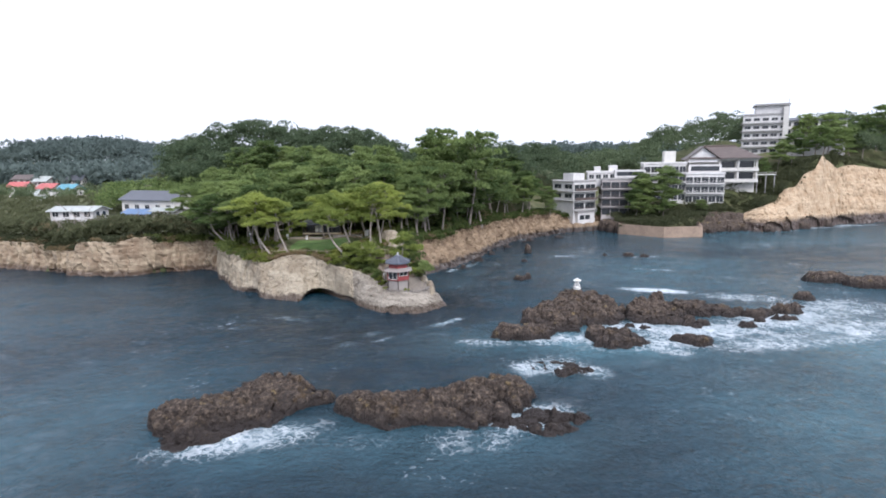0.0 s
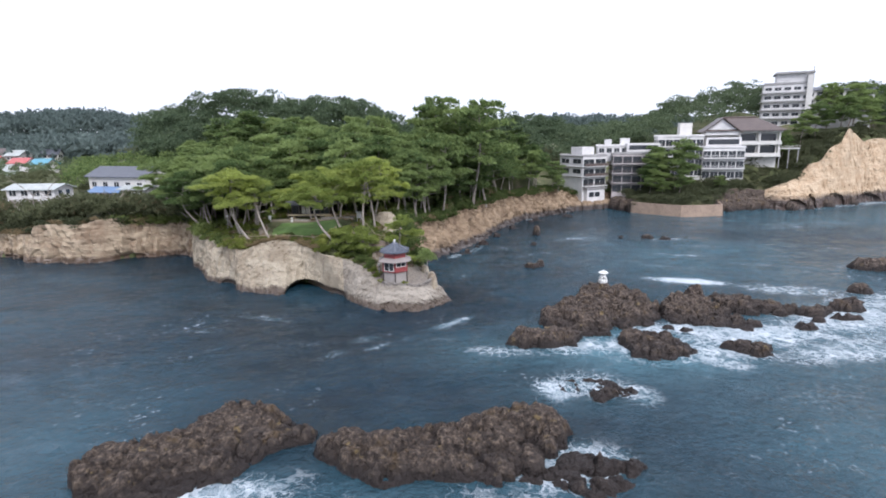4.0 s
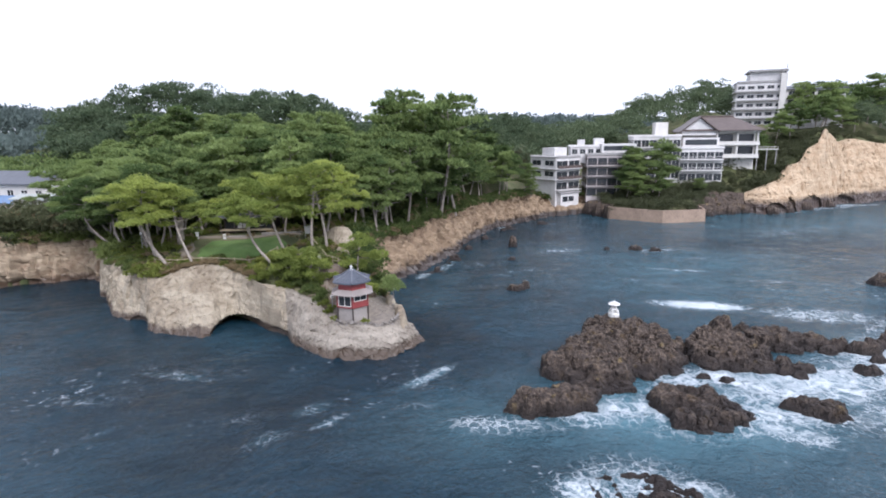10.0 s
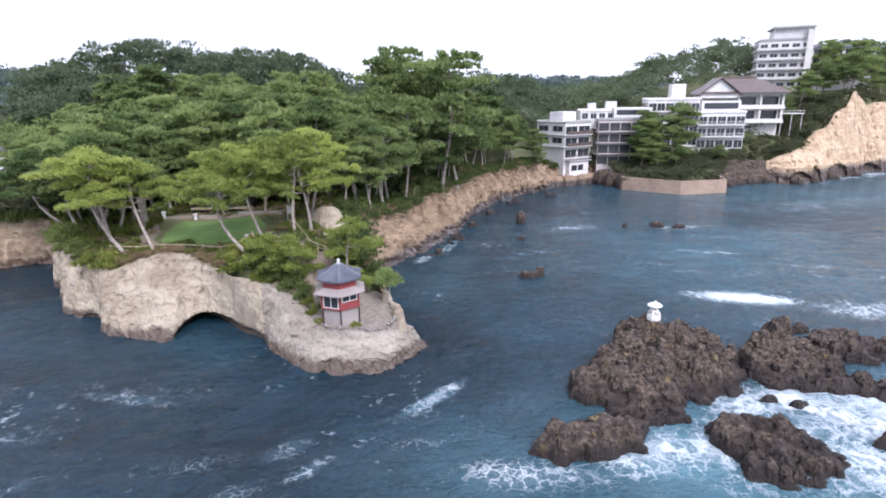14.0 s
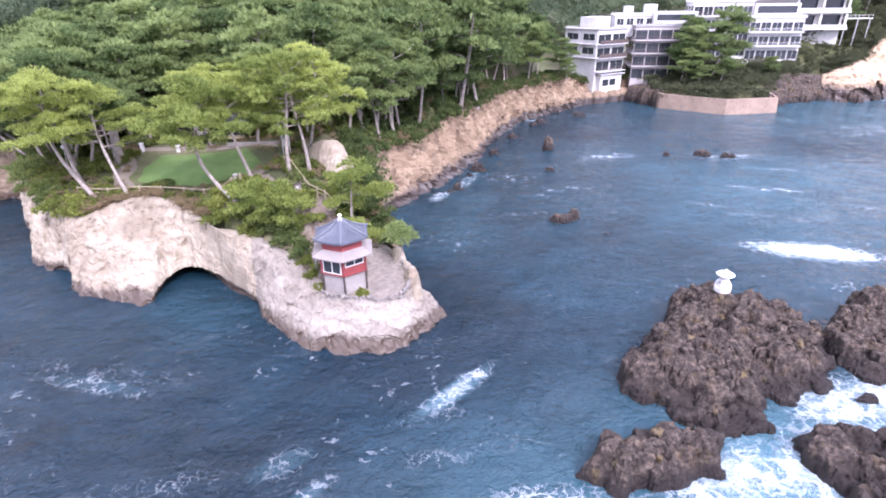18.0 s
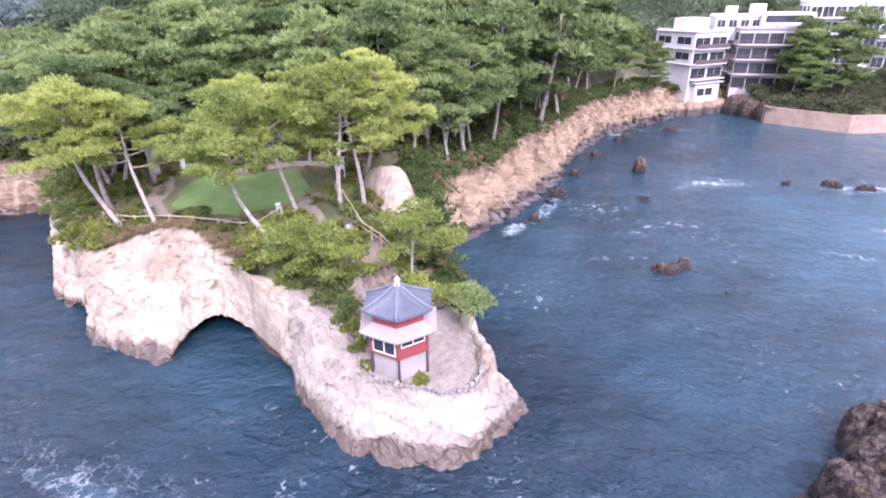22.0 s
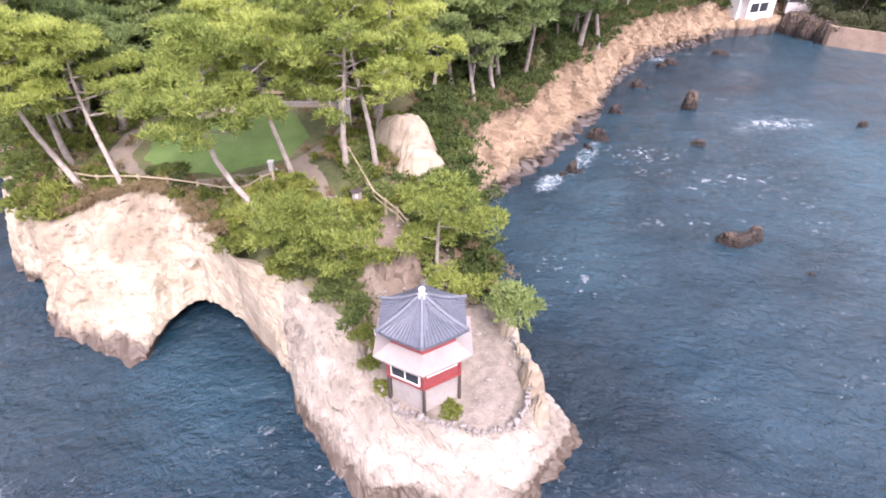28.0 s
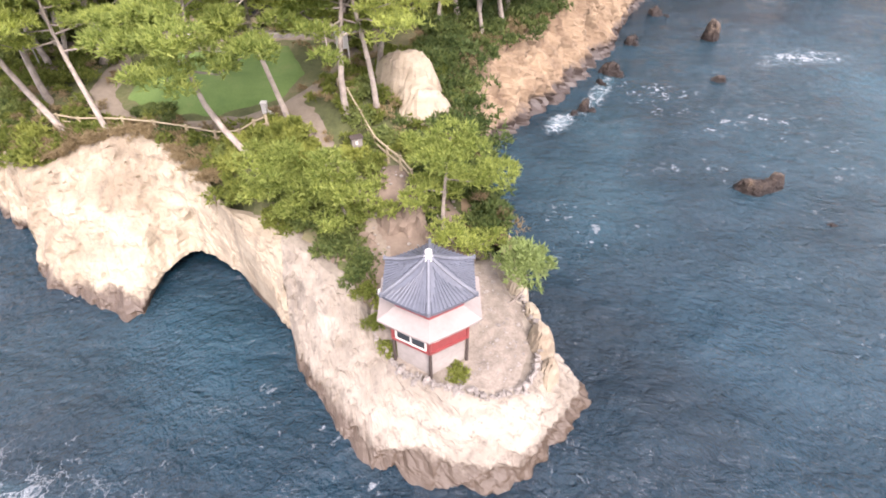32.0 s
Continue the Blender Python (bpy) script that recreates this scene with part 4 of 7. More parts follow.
_, crest = reef(LANTERN_ROCK, [(22, 87, 3, 2.75), (18.6, 83.6, 3, 2.2), (13.2, 80.2, 1.6, 2.2), (22.6, 82, 3, 2.3), (26.4, 83.4, 2, 1.9), (17.2, 77, 2, 1.1), (24.6, 87.4, 2, 2.4)], "high craggy brown rock carrying a white stone lantern", 0.13, 27, None, 2.2, 150, (0.4, 1.3), 0.75)
reef([(6.9, 72.6), (8.4, 71.3), (10.4, 72.4), (12.4, 72.6), (14.9, 73.3), (15.4, 75), (13, 75.6), (10.6, 74.9), (8.2, 75.2)], [(8.6, 73.4, 1.6, 1.9), (11.4, 73.8, 1.5, 1.3), (14, 74.4, 1.5, 1.1)], "dark weedy knob of rock in green surf", 0.15, 31, None, 1.0, 30, (0.4, 1.0), 0.5)
reef([(28.8, 81.4), (30.6, 78.8), (33, 79.6), (37.2, 76.4), (38.6, 77.6), (36.4, 81), (38.2, 83.6), (35.6, 85.8), (31.4, 86.8), (29, 85)], [(30.6, 84.4, 2, 2.2), (33.2, 84.4, 2, 1.2), (31, 80, 2, 0.8), (37, 78, 2, 0.4), (35.6, 82.6, 2, 0.5)], "broken dark rock mass beside the lantern rock", 0.16, 35, None, 1.2, 80, (0.4, 1.3), 0.7)
reef([(33.6, 85.8), (35.4, 85.2), (36.8, 86.6), (36.2, 88.2), (34.2, 88.2)], [(35, 86.8, 1.6, 2.9)], "rounded dark boulder standing in foam", 0.15, 36, None, 1.0, 8, (0.4, 0.9), 0.4)
reef([(38, 83.8), (41.4, 84.2), (44.6, 81.4), (47.8, 82.6), (45.6, 85.6), (41.2, 88.6), (38.4, 87.6)], [(40.4, 86.4, 2, 1.5), (44.6, 83.6, 2, 0.9)], "long black wet ledge among white surf", 0.2, 38, None, 1.0, 40, (0.4, 1.1), 0.7)
reef([(19.7, 71.8), (20.3, 69.7), (21.9, 68.3), (24.6, 67.6), (27.4, 69.4), (28, 72.4), (26, 74.8), (22.6, 75.4), (20.3, 74.2)], [(21.4, 72.2, 2, 1.25), (23.6, 70.4, 2, 0.7), (26.4, 71.4, 2, 0.15), (24, 74, 2, 0.8)], "low black slab awash with foam", 0.16, 44, None, 1.0, 16, (0.5, 1.2), 0.35)
reef([(30.6, 71.2), (33.4, 68.4), (36, 68.6), (37, 70.6), (33.4, 72.2)], [(33.6, 70, 2, 0.7)], "low wet rock in broken surf", 0.18, 49, M_REEF, 0.9, 12, (0.4, 0.9), 0.4)
reef([(10.2, 62), (12, 59.6), (15, 59), (17.2, 60.6), (15.6, 63), (12.4, 63.6)], [(13.4, 61.2, 2, 0.04)], "flat reef awash under lacy foam", 0.18, 47, M_REEF, 1.0, 10, (0.4, 0.9), 0.3)
for i, (rx, ry, rs) in enumerate([(36.8, 76.8, 1.5), (39.5, 81.8, 1.3), (43.6, 75.6, 1.2), (49.2, 81.4, 1.6), (41.5, 83.5, 1.1), (28.8, 75.4, 0.9), (31.2, 77.0, 1.1), (46.2, 77.4, 0.9), (57, 86, 1.2), (37.6, 88.4, 1.2), (26.6, 76.2, 0.8)]):
    sea_rock("sea_rock", [(rx, ry, rs * 1.5, rs * 0.7, -25 + 9 * (i % 4), rs * 0.5)], "small broken black rock in white surf", 0.2, 0.45, 150 + i, slab=0.3)
sea_rock("sea_rock", [(47, 80.4, 2.2, 1.2, -10, 1.1), (50.5, 78.4, 2.6, 0.9, -15, 0.6)], "black ledge in white water", 0.3, 0.6, 54)
sea_rock("sea_rock", [(53.5, 82, 3.0, 1.5, 5, 1.0)], "broken black rock in surf", 0.3, 0.7, 57)
sea_rock("sea_rock", [(61.5, 90, 2.2, 1.3, 0, 1.2)], "rounded black rock in surf", 0.3, 0.5, 59)
sea_rock("sea_rock", [(75, 104, 5.0, 2.0, -22, 1.6), (80, 99, 4.6, 2.2, -15, 1.8)], "long dark slab of rock out at sea", 0.4, 0.7, 62)
sea_rock("sea_rock", [(16, 109, 2.0, 0.9, 0, 0.7), (17.4, 109.3, 0.9, 0.7, 0, 0.9)], "small brown rock in the still inlet", 0.2, 0.45, 66)
sea_rock("sea_rock", [(19.6, 104.6, 0.9, 0.5, 0, 0.2)], "low wet rock in the inlet", 0.2, 0.3, 68)
sea_rock("sea_rock", [(22.4, 141.8, 1.0, 0.9, 20, 2.3)], "upright dark rock pinnacle in the inlet", 0.2, 0.4, 71)
sea_rock("sea_rock", [(19.7, 129.5, 1.1, 0.7, 0, 0.5)], "small dark rock in the inlet", 0.2, 0.3, 73)
sea_rock("sea_rock", [(46.5, 135.6, 1.8, 1.0, 0, 0.9), (50.3, 133.9, 1.6, 0.7, -15, 0.6)], "pair of dark rocks with a foam trail", 0.25, 0.4, 75)
sea_rock("sea_rock", [(40.9, 136, 0.9, 0.6, 0, 0.5)], "small black rock in open water", 0.2, 0.3, 77)
for i, (rx, ry, rs) in enumerate([(3.4, 121.0, 0.8), (4.6, 122.6, 1.3), (6.8, 128.8, 0.7), (8.4, 131.2, 1.7), (9.2, 133.8, 0.9), (12.4, 140.2, 1.2), (13.0, 142.0, 0.7), (17.8, 151.4, 1.8), (24.6, 162.6, 0.9), (26.4, 164.2, 1.6), (36, 170.5, 1.4), (38, 171.6, 0.8)]):
    sea_rock("shore_rock", [(rx, ry, rs, rs * 0.7, 40 + i * 33, rs * 0.45), (rx + rs * 0.7, ry - rs * 0.5, rs * 0.6, rs * 0.5, 10 + i * 20, rs * 0.2)], "dark boulder at the foot of the ochre cliff", 0.18, 0.45, 80 + i, slab=0.3)
for i, (rx, ry, rs) in enumerate([(96, 180.5, 2.0), (102, 183, 2.6), (108, 178.5, 2.4), (115, 181, 2.2), (124, 186, 2.4), (135, 191, 2.6), (88, 178, 1.8)]):
    sea_rock("shore_rock", [(rx, ry, rs, rs * 0.8, 30 + i * 17, rs * 0.9)], "dark boulder under the bluff", 0.4, 0.6, 95 + i)
land_rock("rock_outcrop", [(-10.9, 110.6, 3.7, 3.4, 10, 10.2), (-9.8, 108.6, 3.2, 2.6, 0, 8.8)], "bare pale sandstone outcrop above the neck of the cape", 0.22, 0.35, 104, mat=M_CHALK, sharp=3.2)
land_rock("rock_outcrop", [(-9.9, 99.3, 2.4, 2.2, 10, 5.4), (-11.2, 97.4, 1.8, 1.5, 0, 4.5), (-8.4, 97.8, 1.3, 1.2, 0, 3.9)], "bare brown-buff outcrop behind the pavilion", 0.16, 0.9, 107, mat=M_EARTH, sharp=2.4, slab=0.4)


# ---- pavilion on the tip ----
def hexagon(r, z, turn=0.0):
    return [Vector((r * math.cos(radians(60 * k + turn)), r * math.sin(radians(60 * k + turn)), z)) for k in range(6)]


def hex_shell(r0, z0, r1, z1, thick=0.0):
    """A six-sided band between two heights; with thick, its soffit too."""
    bm = bmesh.new()
    a, b = [bm.verts.new(v) for v in hexagon(r0, z0)], [bm.verts.new(v) for v in hexagon(r1, z1)]
    for k in range(6):
        bm.faces.new((a[k], a[(k + 1) % 6], b[(k + 1) % 6], b[k]))
    bm.faces.new(b)
    bm.faces.new(a[::-1])
    return bm


def eave_roof(r_in, z_in, r_out, z_out, thick, segs=8, lift=0.12, sag=0.14):
    """A six-sided roof skirt with curved slopes, corners that lift, and a real thickness."""
    bm = bmesh.new()
    rows = []
    for under in (0, 1):
        for i in range(5):
            t = i / 4 if not under else 1 - i / 4
            row = []
            for k in range(6):
                for s in range(segs):
                    f = s / segs
                    a0, a1 = radians(60 * k), radians(60 * (k + 1))
                    r = r_in + (r_out - r_in) * t
                    p = Vector((math.cos(a0), math.sin(a0), 0)).lerp(Vector((math.cos(a1), math.sin(a1), 0)), f) * r
                    corner = abs(f - 0.5) * 2
                    z = z_in + (z_out - z_in) * t - sag * math.sin(math.pi * t) + lift * t * t * corner ** 3
                    row.append(bm.verts.new((p.x, p.y, z - under * thick)))
            rows.append(row)
    n = 6 * segs
    for a, b in zip(rows, rows[1:]):
        for k in range(n):
            bm.faces.new((a[k], b[k], b[(k + 1) % n], a[(k + 1) % n]))
    bm.normal_update()
    return bm


def pavilion(x, y, z, turn):
    """Small hexagonal viewing pavilion: plaster foot, red walls with white-framed windows, pent roof, tiled roof, finial."""
    t = thing("hexagonal_pavilion", pose(x, y, z, 0, 0, turn), "small red hexagonal pavilion with a blue-grey tiled roof", "pavilion")
    part("base_wall", hex_shell(1.9, -0.8, 1.88, 1.75), M_FOOT, t, "off-white plaster foot")
    part("lower_wall", hex_shell(2.02, 1.72, 2.02, 3.30), M_RED, t)
    part("upper_wall", hex_shell(1.80, 3.30, 1.80, 4.85), M_RED, t)
    part("pent_roof", eave_roof(1.74, 3.78, 2.74, 3.28, 0.10, lift=0.05, sag=0.02), M_PENT, t, "pale weathered metal pent roof")
    roof = part("tiled_roof", eave_roof(0.12, 5.85, 2.38, 4.62, 0.14, lift=0.08, sag=0.10), M_TILE, t, "blue-grey tiled roof with curved slopes")
    # ribs of the tile courses, and the six hips
    for k in range(6):
        a0, a1 = radians(60 * k), radians(60 * (k + 1))
        bm = bmesh.new()
        for s in range(1, 12):
            f = s / 12
            end = Vector((math.cos(a0), math.sin(a0), 0)).lerp(Vector((math.cos(a1), math.sin(a1), 0)), f)
            start = 0.16 + 0.84 * abs(f - 0.5) * 2 * 0.9
            pts, rad = [], []
            for i in range(5):
                u = start + (1 - start) * i / 4
                r = 0.12 + (2.38 - 0.12) * u
                zz = 5.85 + (4.62 - 5.85) * u - 0.10 * math.sin(math.pi * u) + 0.08 * u * u * (abs(f - 0.5) * 2) ** 3
                pts.append(end * r + Vector((0, 0, zz + 0.02)))
                rad.append(0.055)
            tube(bm, pts, rad, 5)
        part("tile_slope", bm, M_TILE, roof)
        bm = bmesh.new()
        pts = []
        for i in range(8):
            u = i / 7 * 1.02
            zz = 5.85 + (4.62 - 5.85) * u - 0.10 * math.sin(math.pi * min(1, u)) + 0.10 * u * u
            pts.append(Vector((math.cos(a0), math.sin(a0), 0)) * (0.12 + 2.26 * u) + Vector((0, 0, zz + 0.05)))
        tube(bm, pts, [0.085] * 8, 6)
        part("hip_ridge", bm, M_HIP, roof, "paler rounded hip tiles")
        bm = bmesh.new()
        tube(bm, [pts[-1] + Vector((0, 0, -0.08)), pts[-1] + Vector((0, 0, 0.13))], [0.085, 0.06], 8)
        part("end_tile", bm, M_HIP, roof, "pale end tile")
    bm = bmesh.new()
    tube(bm, [(0, 0, 5.72), (0, 0, 5.9), (0, 0, 5.95), (0, 0, 6.05), (0, 0, 6.12), (0, 0, 6.22), (0, 0, 6.30), (0, 0, 6.36)], [0.24, 0.22, 0.13, 0.12, 0.17, 0.16, 0.07, 0.01], 10)
    part("finial", bm, M_GRANITE, t, "pale jewel finial")
    for k in range(6):
        a0, a1 = radians(60 * k), radians(60 * (k + 1))
        p = Vector((math.cos(a0), math.sin(a0), 0))
        bm = bmesh.new()
        tube(bm, [p * 2.03 + Vector((0, 0, 1.7)), p * 2.03 + Vector((0, 0, 3.32))], [0.085, 0.085], 6)
        part("corner_post", bm, M_RED, t)
        bm = bmesh.new()
        tube(bm, [p * 2.02 + Vector((0, 0, -0.8)), p * 2.02 + Vector((0, 0, 1.7))], [0.09, 0.08], 6)
        part("foot_post", bm, M_DARKWOOD, t, "dark weathered post")
        mid = (p + Vector((math.cos(a1), math.sin(a1), 0))) * 0.5
        out = mid.normalized()
        side = Vector((-out.y, out.x, 0))
        base = out * (2.02 * math.cos(radians(30)))
        rot = Matrix((side, out, Vector((0, 0, 1)))).transposed().to_4x4()

        def placed(bm_, zc):
            bmesh.ops.transform(bm_, matrix=Matrix.Translation(base + Vector((0, 0, zc))) @ rot, verts=bm_.verts)
            return bm_
        big = k in (3, 4)
        z0, z1 = (1.90, 3.10) if big else (2.50, 3.10)
        win = part("window", placed(boxes((-0.78, 0.0, z0, 0.78, 0.03, z1)), 0), M_GLASS, t, "dark glazed window with white frame")
        part("window_frame", placed(boxes((-0.84, 0, z0 - 0.08, 0.84, 0.07, z0), (-0.84, 0, z1, 0.84, 0.07, z1 + 0.07), (-0.84, 0, z0, -0.76, 0.07, z1), (0.76, 0, z0, 0.84, 0.07, z1), (-0.04, 0, z0, 0.04, 0.06, z1)), 0), M_WHITE, win)
        part("sill_beam", placed(boxes((-1.0, -0.02, 1.66, 1.0, 0.08, 1.78)), 0), M_RED, t)
        part("head_beam", placed(boxes((-1.0, -0.02, 3.20, 1.0, 0.09, 3.32)), 0), M_RED, t)
    return t


PAV = (-7.85, 92.15, 2.35)
pavilion(*PAV, 270.0 - 300.0 + 4)


def stone_mesh(seed, mat):
    rnd = random.Random(seed)
    bm = bmesh.new()
    pts = []
    for _ in range(11):
        d = Vector((rnd.gauss(0, 1), rnd.gauss(0, 1), rnd.gauss(0, 1))).normalized()
        pts.append(bm.verts.new((d.x * 0.62, d.y * 0.5, d.z * 0.38)))
    bmesh.ops.convex_hull(bm, input=pts)
    bmesh.ops.delete(bm, geom=[v for v in bm.verts if not v.link_faces], context="VERTS")
    me = bpy.data.meshes.new("stone")
    bm.to_mesh(me)
    bm.free()
    me.materials.append(mat)
    return me


def stone_wall():
    """Low dry wall of field stones round the terrace."""
    line = polyline([(-11.6, 93.6), (-10.2, 91.6), (-8.9, 90.2), (-7.2, 89.6), (-5.1, 89.2), (-3.2, 89.7), (-2.5, 91.4), (-2.5, 93.4), (-3.3, 95.6), (-4.9, 97.6)], 0.25)
    t = thing("terrace_wall", pose(-6.0, 90.0, 2.05), "low curved wall of grey field stones round the terrace", "wall")
    meshes = [stone_mesh(s, M_STONE) for s in range(9)]
    rnd = random.Random(5)
    for i, (x, y) in enumerate(line):
        for c in range(3 if x < -3.4 else 4):
            ob = part("stone", meshes[rnd.randrange(9)], None, t)
            s = rnd.uniform(0.18, 0.42)
            ob.matrix_basis = pose(x + 6.0 + rnd.uniform(-0.12, 0.12), y - 90.0 + rnd.uniform(-0.12, 0.12), 0.08 + 0.2 * c, rnd.uniform(-25, 25), rnd.uniform(-25, 25), rnd.uniform(0, 360)) @ Matrix.Diagonal((s, s, s * rnd.uniform(0.7, 1.2), 1))


stone_wall()


def parapet():
    """Rounded masonry hump on the terrace's sea edge."""
    land_rock("parapet_boulder", [(-2.15, 92.4, 0.85, 1.7, 4, 3.35), (-2.5, 94.4, 0.6, 1.2, 20, 3.15), (-3.5, 96.4, 0.7, 1.7, 30, 3.7), (-1.9, 90.9, 0.6, 0.9, -20, 2.8)], "rounded pale boulder built into the terrace wall", 0.14, 0.2, 131, mat=M_CHALK, sharp=3.0)


parapet()


def drape(name, label, category, inside, x0, x1, y0, y1, mat, lift=0.06, res=0.4, kind="structure"):
    """A thin sheet laid on the ground where inside(x, y) is positive."""
    xs, ys = np.arange(x0, x1, res), np.arange(y0, y1, res)
    X, Y = np.meshgrid(xs, ys, indexing="ij")
    F = inside(X, Y)
    Z = ground_z(X, Y) + lift - np.clip(0.25 - F, 0, 1) * 0.6
    faces = grid_faces(len(xs), len(ys))
    keep = F.ravel()[faces].max(1) > -0.1
    used, idx = np.unique(faces[keep], return_inverse=True)
    me = mesh_of(name, np.stack([X, Y, Z], -1).reshape(-1, 3)[used], idx.reshape(-1, 4), mat, True)
    return tagged(new(name, me), label, category, kind=kind)


def band(points, width):
    line = polyline(points, 0.8)

    def f(X, Y):
        d = np.full(X.shape, 1e9)
        for (ax, ay), (bx, by) in zip(line, line[1:]):
            ex, ey = bx - ax, by - ay
            t = np.clip(((X - ax) * ex + (Y - ay) * ey) / (ex * ex + ey * ey + 1e-9), 0, 1)
            d = np.minimum(d, np.hypot(X - ax - t * ex, Y - ay - t * ey))
        return width / 2 - d + 0.35 * fbm(X * 0.9, Y * 0.9, X * 0, 2, 3)
    return f


LAWN = np.array([(-31.6, 110.6), (-32.4, 114), (-31.6, 117.4), (-27, 118.4), (-21.4, 117.8), (-19.4, 114), (-20.2, 110.6), (-24, 108.5), (-28.6, 108.4)], float)
drape("lawn", "oval mown green lawn among pines", "lawn", lambda X, Y: signed_distance(X, Y, LAWN) + 0.3 * fbm(X, Y, X * 0, 2, 7), -34, -18, 107, 120, M_LAWN, 0.10)
drape("path", "pale gravel path round the lawn", "path", band([(-44, 121.5), (-37, 119.6), (-34.4, 115), (-33.4, 110.2), (-29.6, 107.2), (-24, 107.2), (-19.4, 108.8), (-17.0, 112.6), (-15.6, 118), (-15, 124)], 1.7), -46, -12, 104, 126, M_PATH, 0.07)
drape("path", "pale gravel walk in front of the wooden house", "path", band([(-44, 121.8), (-36, 120.2), (-28, 120.3), (-20, 120), (-15, 118.5)], 1.5), -46, -12, 117, 125, M_PATH, 0.08)
drape("path", "gravel path that falls from the lawn towards the pavilion", "path", band([(-18.8, 109.2), (-16.6, 105.6), (-14.6, 102.6), (-12.6, 100), (-11, 97.2), (-9.6, 95)], 1.25), -21, -7, 93, 111, M_PATH, 0.08, 0.3)
drape("terrace", "trodden earth terrace beside the pavilion", "terrace", lambda X, Y: signed_distance(X, Y, np.array([(-11, 93.6), (-9.6, 90.8), (-7, 89.9), (-4.8, 89.5), (-3.3, 90), (-2.8, 92), (-3.2, 95), (-5, 97.6), (-8, 97), (-10, 95.6)])), -12, -2, 88, 99, M_TERRACE, 0.14, 0.3)


drape("bare_slope", "bare brown earth slope behind the pavilion", "earth", lambda X, Y: signed_distance(X, Y, np.array([(-13.4, 96.4), (-10.4, 94.2), (-7, 95.6), (-5.6, 98.6), (-7.4, 102.4), (-10.4, 102.8), (-12.4, 100.6)])) + 0.9 * fbm(X * 0.7, Y * 0.7, X * 0, 3, 5), -15, -4, 93, 104, M_EARTH, 0.055, 0.3)


def rubble(name, n, area, size, label, seed):
    """Loose stones lying about, joined."""
    r_ = random.Random(seed)
    bm = bmesh.new()
    done = 0
    while done < n:
        x, y = r_.uniform(area[0], area[1]), r_.uniform(area[2], area[3])
        if float(signed_distance(np.array(x), np.array(y), BRINK_POLY)) < 0.15 or (x - PAV[0]) ** 2 + (y - PAV[1]) ** 2 < 5.5:
            continue
        s = r_.uniform(*size) * (1 if r_.random() < 0.85 else 1.8)
        made = bmesh.ops.create_icosphere(bm, subdivisions=1, radius=s)["verts"]
        base = Vector((x, y, gz(x, y) + 0.14))
        for v in made:
            v.co = Vector((v.co.x * r_.uniform(0.7, 1.3), v.co.y * r_.uniform(0.7, 1.3), v.co.z * 0.6)) + base
        done += 1
    solid(name, bm, M_STONE, label, "stones", kind="stuff")


rubble("rubble", 190, (-9.6, -3.0, 89.8, 97.0), (0.03, 0.09), "loose stones and rubble on the terrace", 41)
rubble("rubble", 90, (-11.8, -6.0, 96.2, 102), (0.04, 0.13), "loose stones on the bare slope behind the pavilion", 42)


def lantern(x, y, z):
    """Snow-viewing stone lantern: base, legs, light box, broad cap."""
    t = thing("stone_lantern", pose(x, y, z), "white granite stone lantern with a broad round cap on dark rock", "lantern")
    bm = bmesh.new()
    tube(bm, [(0, 0, -0.2), (0, 0, 0.12), (0, 0, 0.22)], [0.62, 0.62, 0.45], 10)
    part("base", bm, M_GRANITE, t)
    for k in range(4):
        a = radians(45 + 90 * k)
        bm = bmesh.new()
        tube(bm, [(0.52 * math.cos(a), 0.52 * math.sin(a), 0.1), (0.46 * math.cos(a), 0.46 * math.sin(a), 0.45), (0.25 * math.cos(a), 0.25 * math.sin(a), 0.72)], [0.13, 0.12, 0.12], 7)
        part("leg", bm, M_GRANITE, t)
    bm = bmesh.new()
    tube(bm, [(0, 0, 0.62), (0, 0, 0.72), (0, 0, 1.2)], [0.42, 0.33, 0.33], 6)
    part("light_box", bm, M_GRANITE, t)
    bm = bmesh.new()
    tube(bm, [(0, 0, 1.16), (0, 0, 1.22), (0, 0, 1.36), (0, 0, 1.5), (0, 0, 1.54), (0, 0, 1.66)], [0.64, 0.69, 0.48, 0.18, 0.12, 0.05], 14)
    part("cap", bm, M_GRANITE, t)


lantern(22.0, 87.0, SEA + float(np.median(crest[np.hypot(crest[:, 0] - 22.0, crest[:, 1] - 87.0) < 0.5][:, 2])) + 0.1)


# ---- plants ----
def tufts(C, D, length, width, blades, rng, spread=0.75):
    """Tufts of blades: a few thin triangles fanned about each direction."""
    n = len(C)
    C, D = np.repeat(C, blades, 0), np.repeat(D, blades, 0)
    d = D + rng.normal(0, spread, D.shape)
    d /= np.linalg.norm(d, axis=1)[:, None] + 1e-9
    s = np.cross(d, rng.normal(0, 1, d.shape))
    s /= np.linalg.norm(s, axis=1)[:, None] + 1e-9
    L = (length * rng.uniform(0.7, 1.3, n * blades))[:, None]
    V = np.stack([C - s * width / 2 + d * L * 0.1, C + s * width / 2 + d * L * 0.1, C + d * L], 1).reshape(-1, 3)
    return V, np.arange(len(V)).reshape(-1, 3)


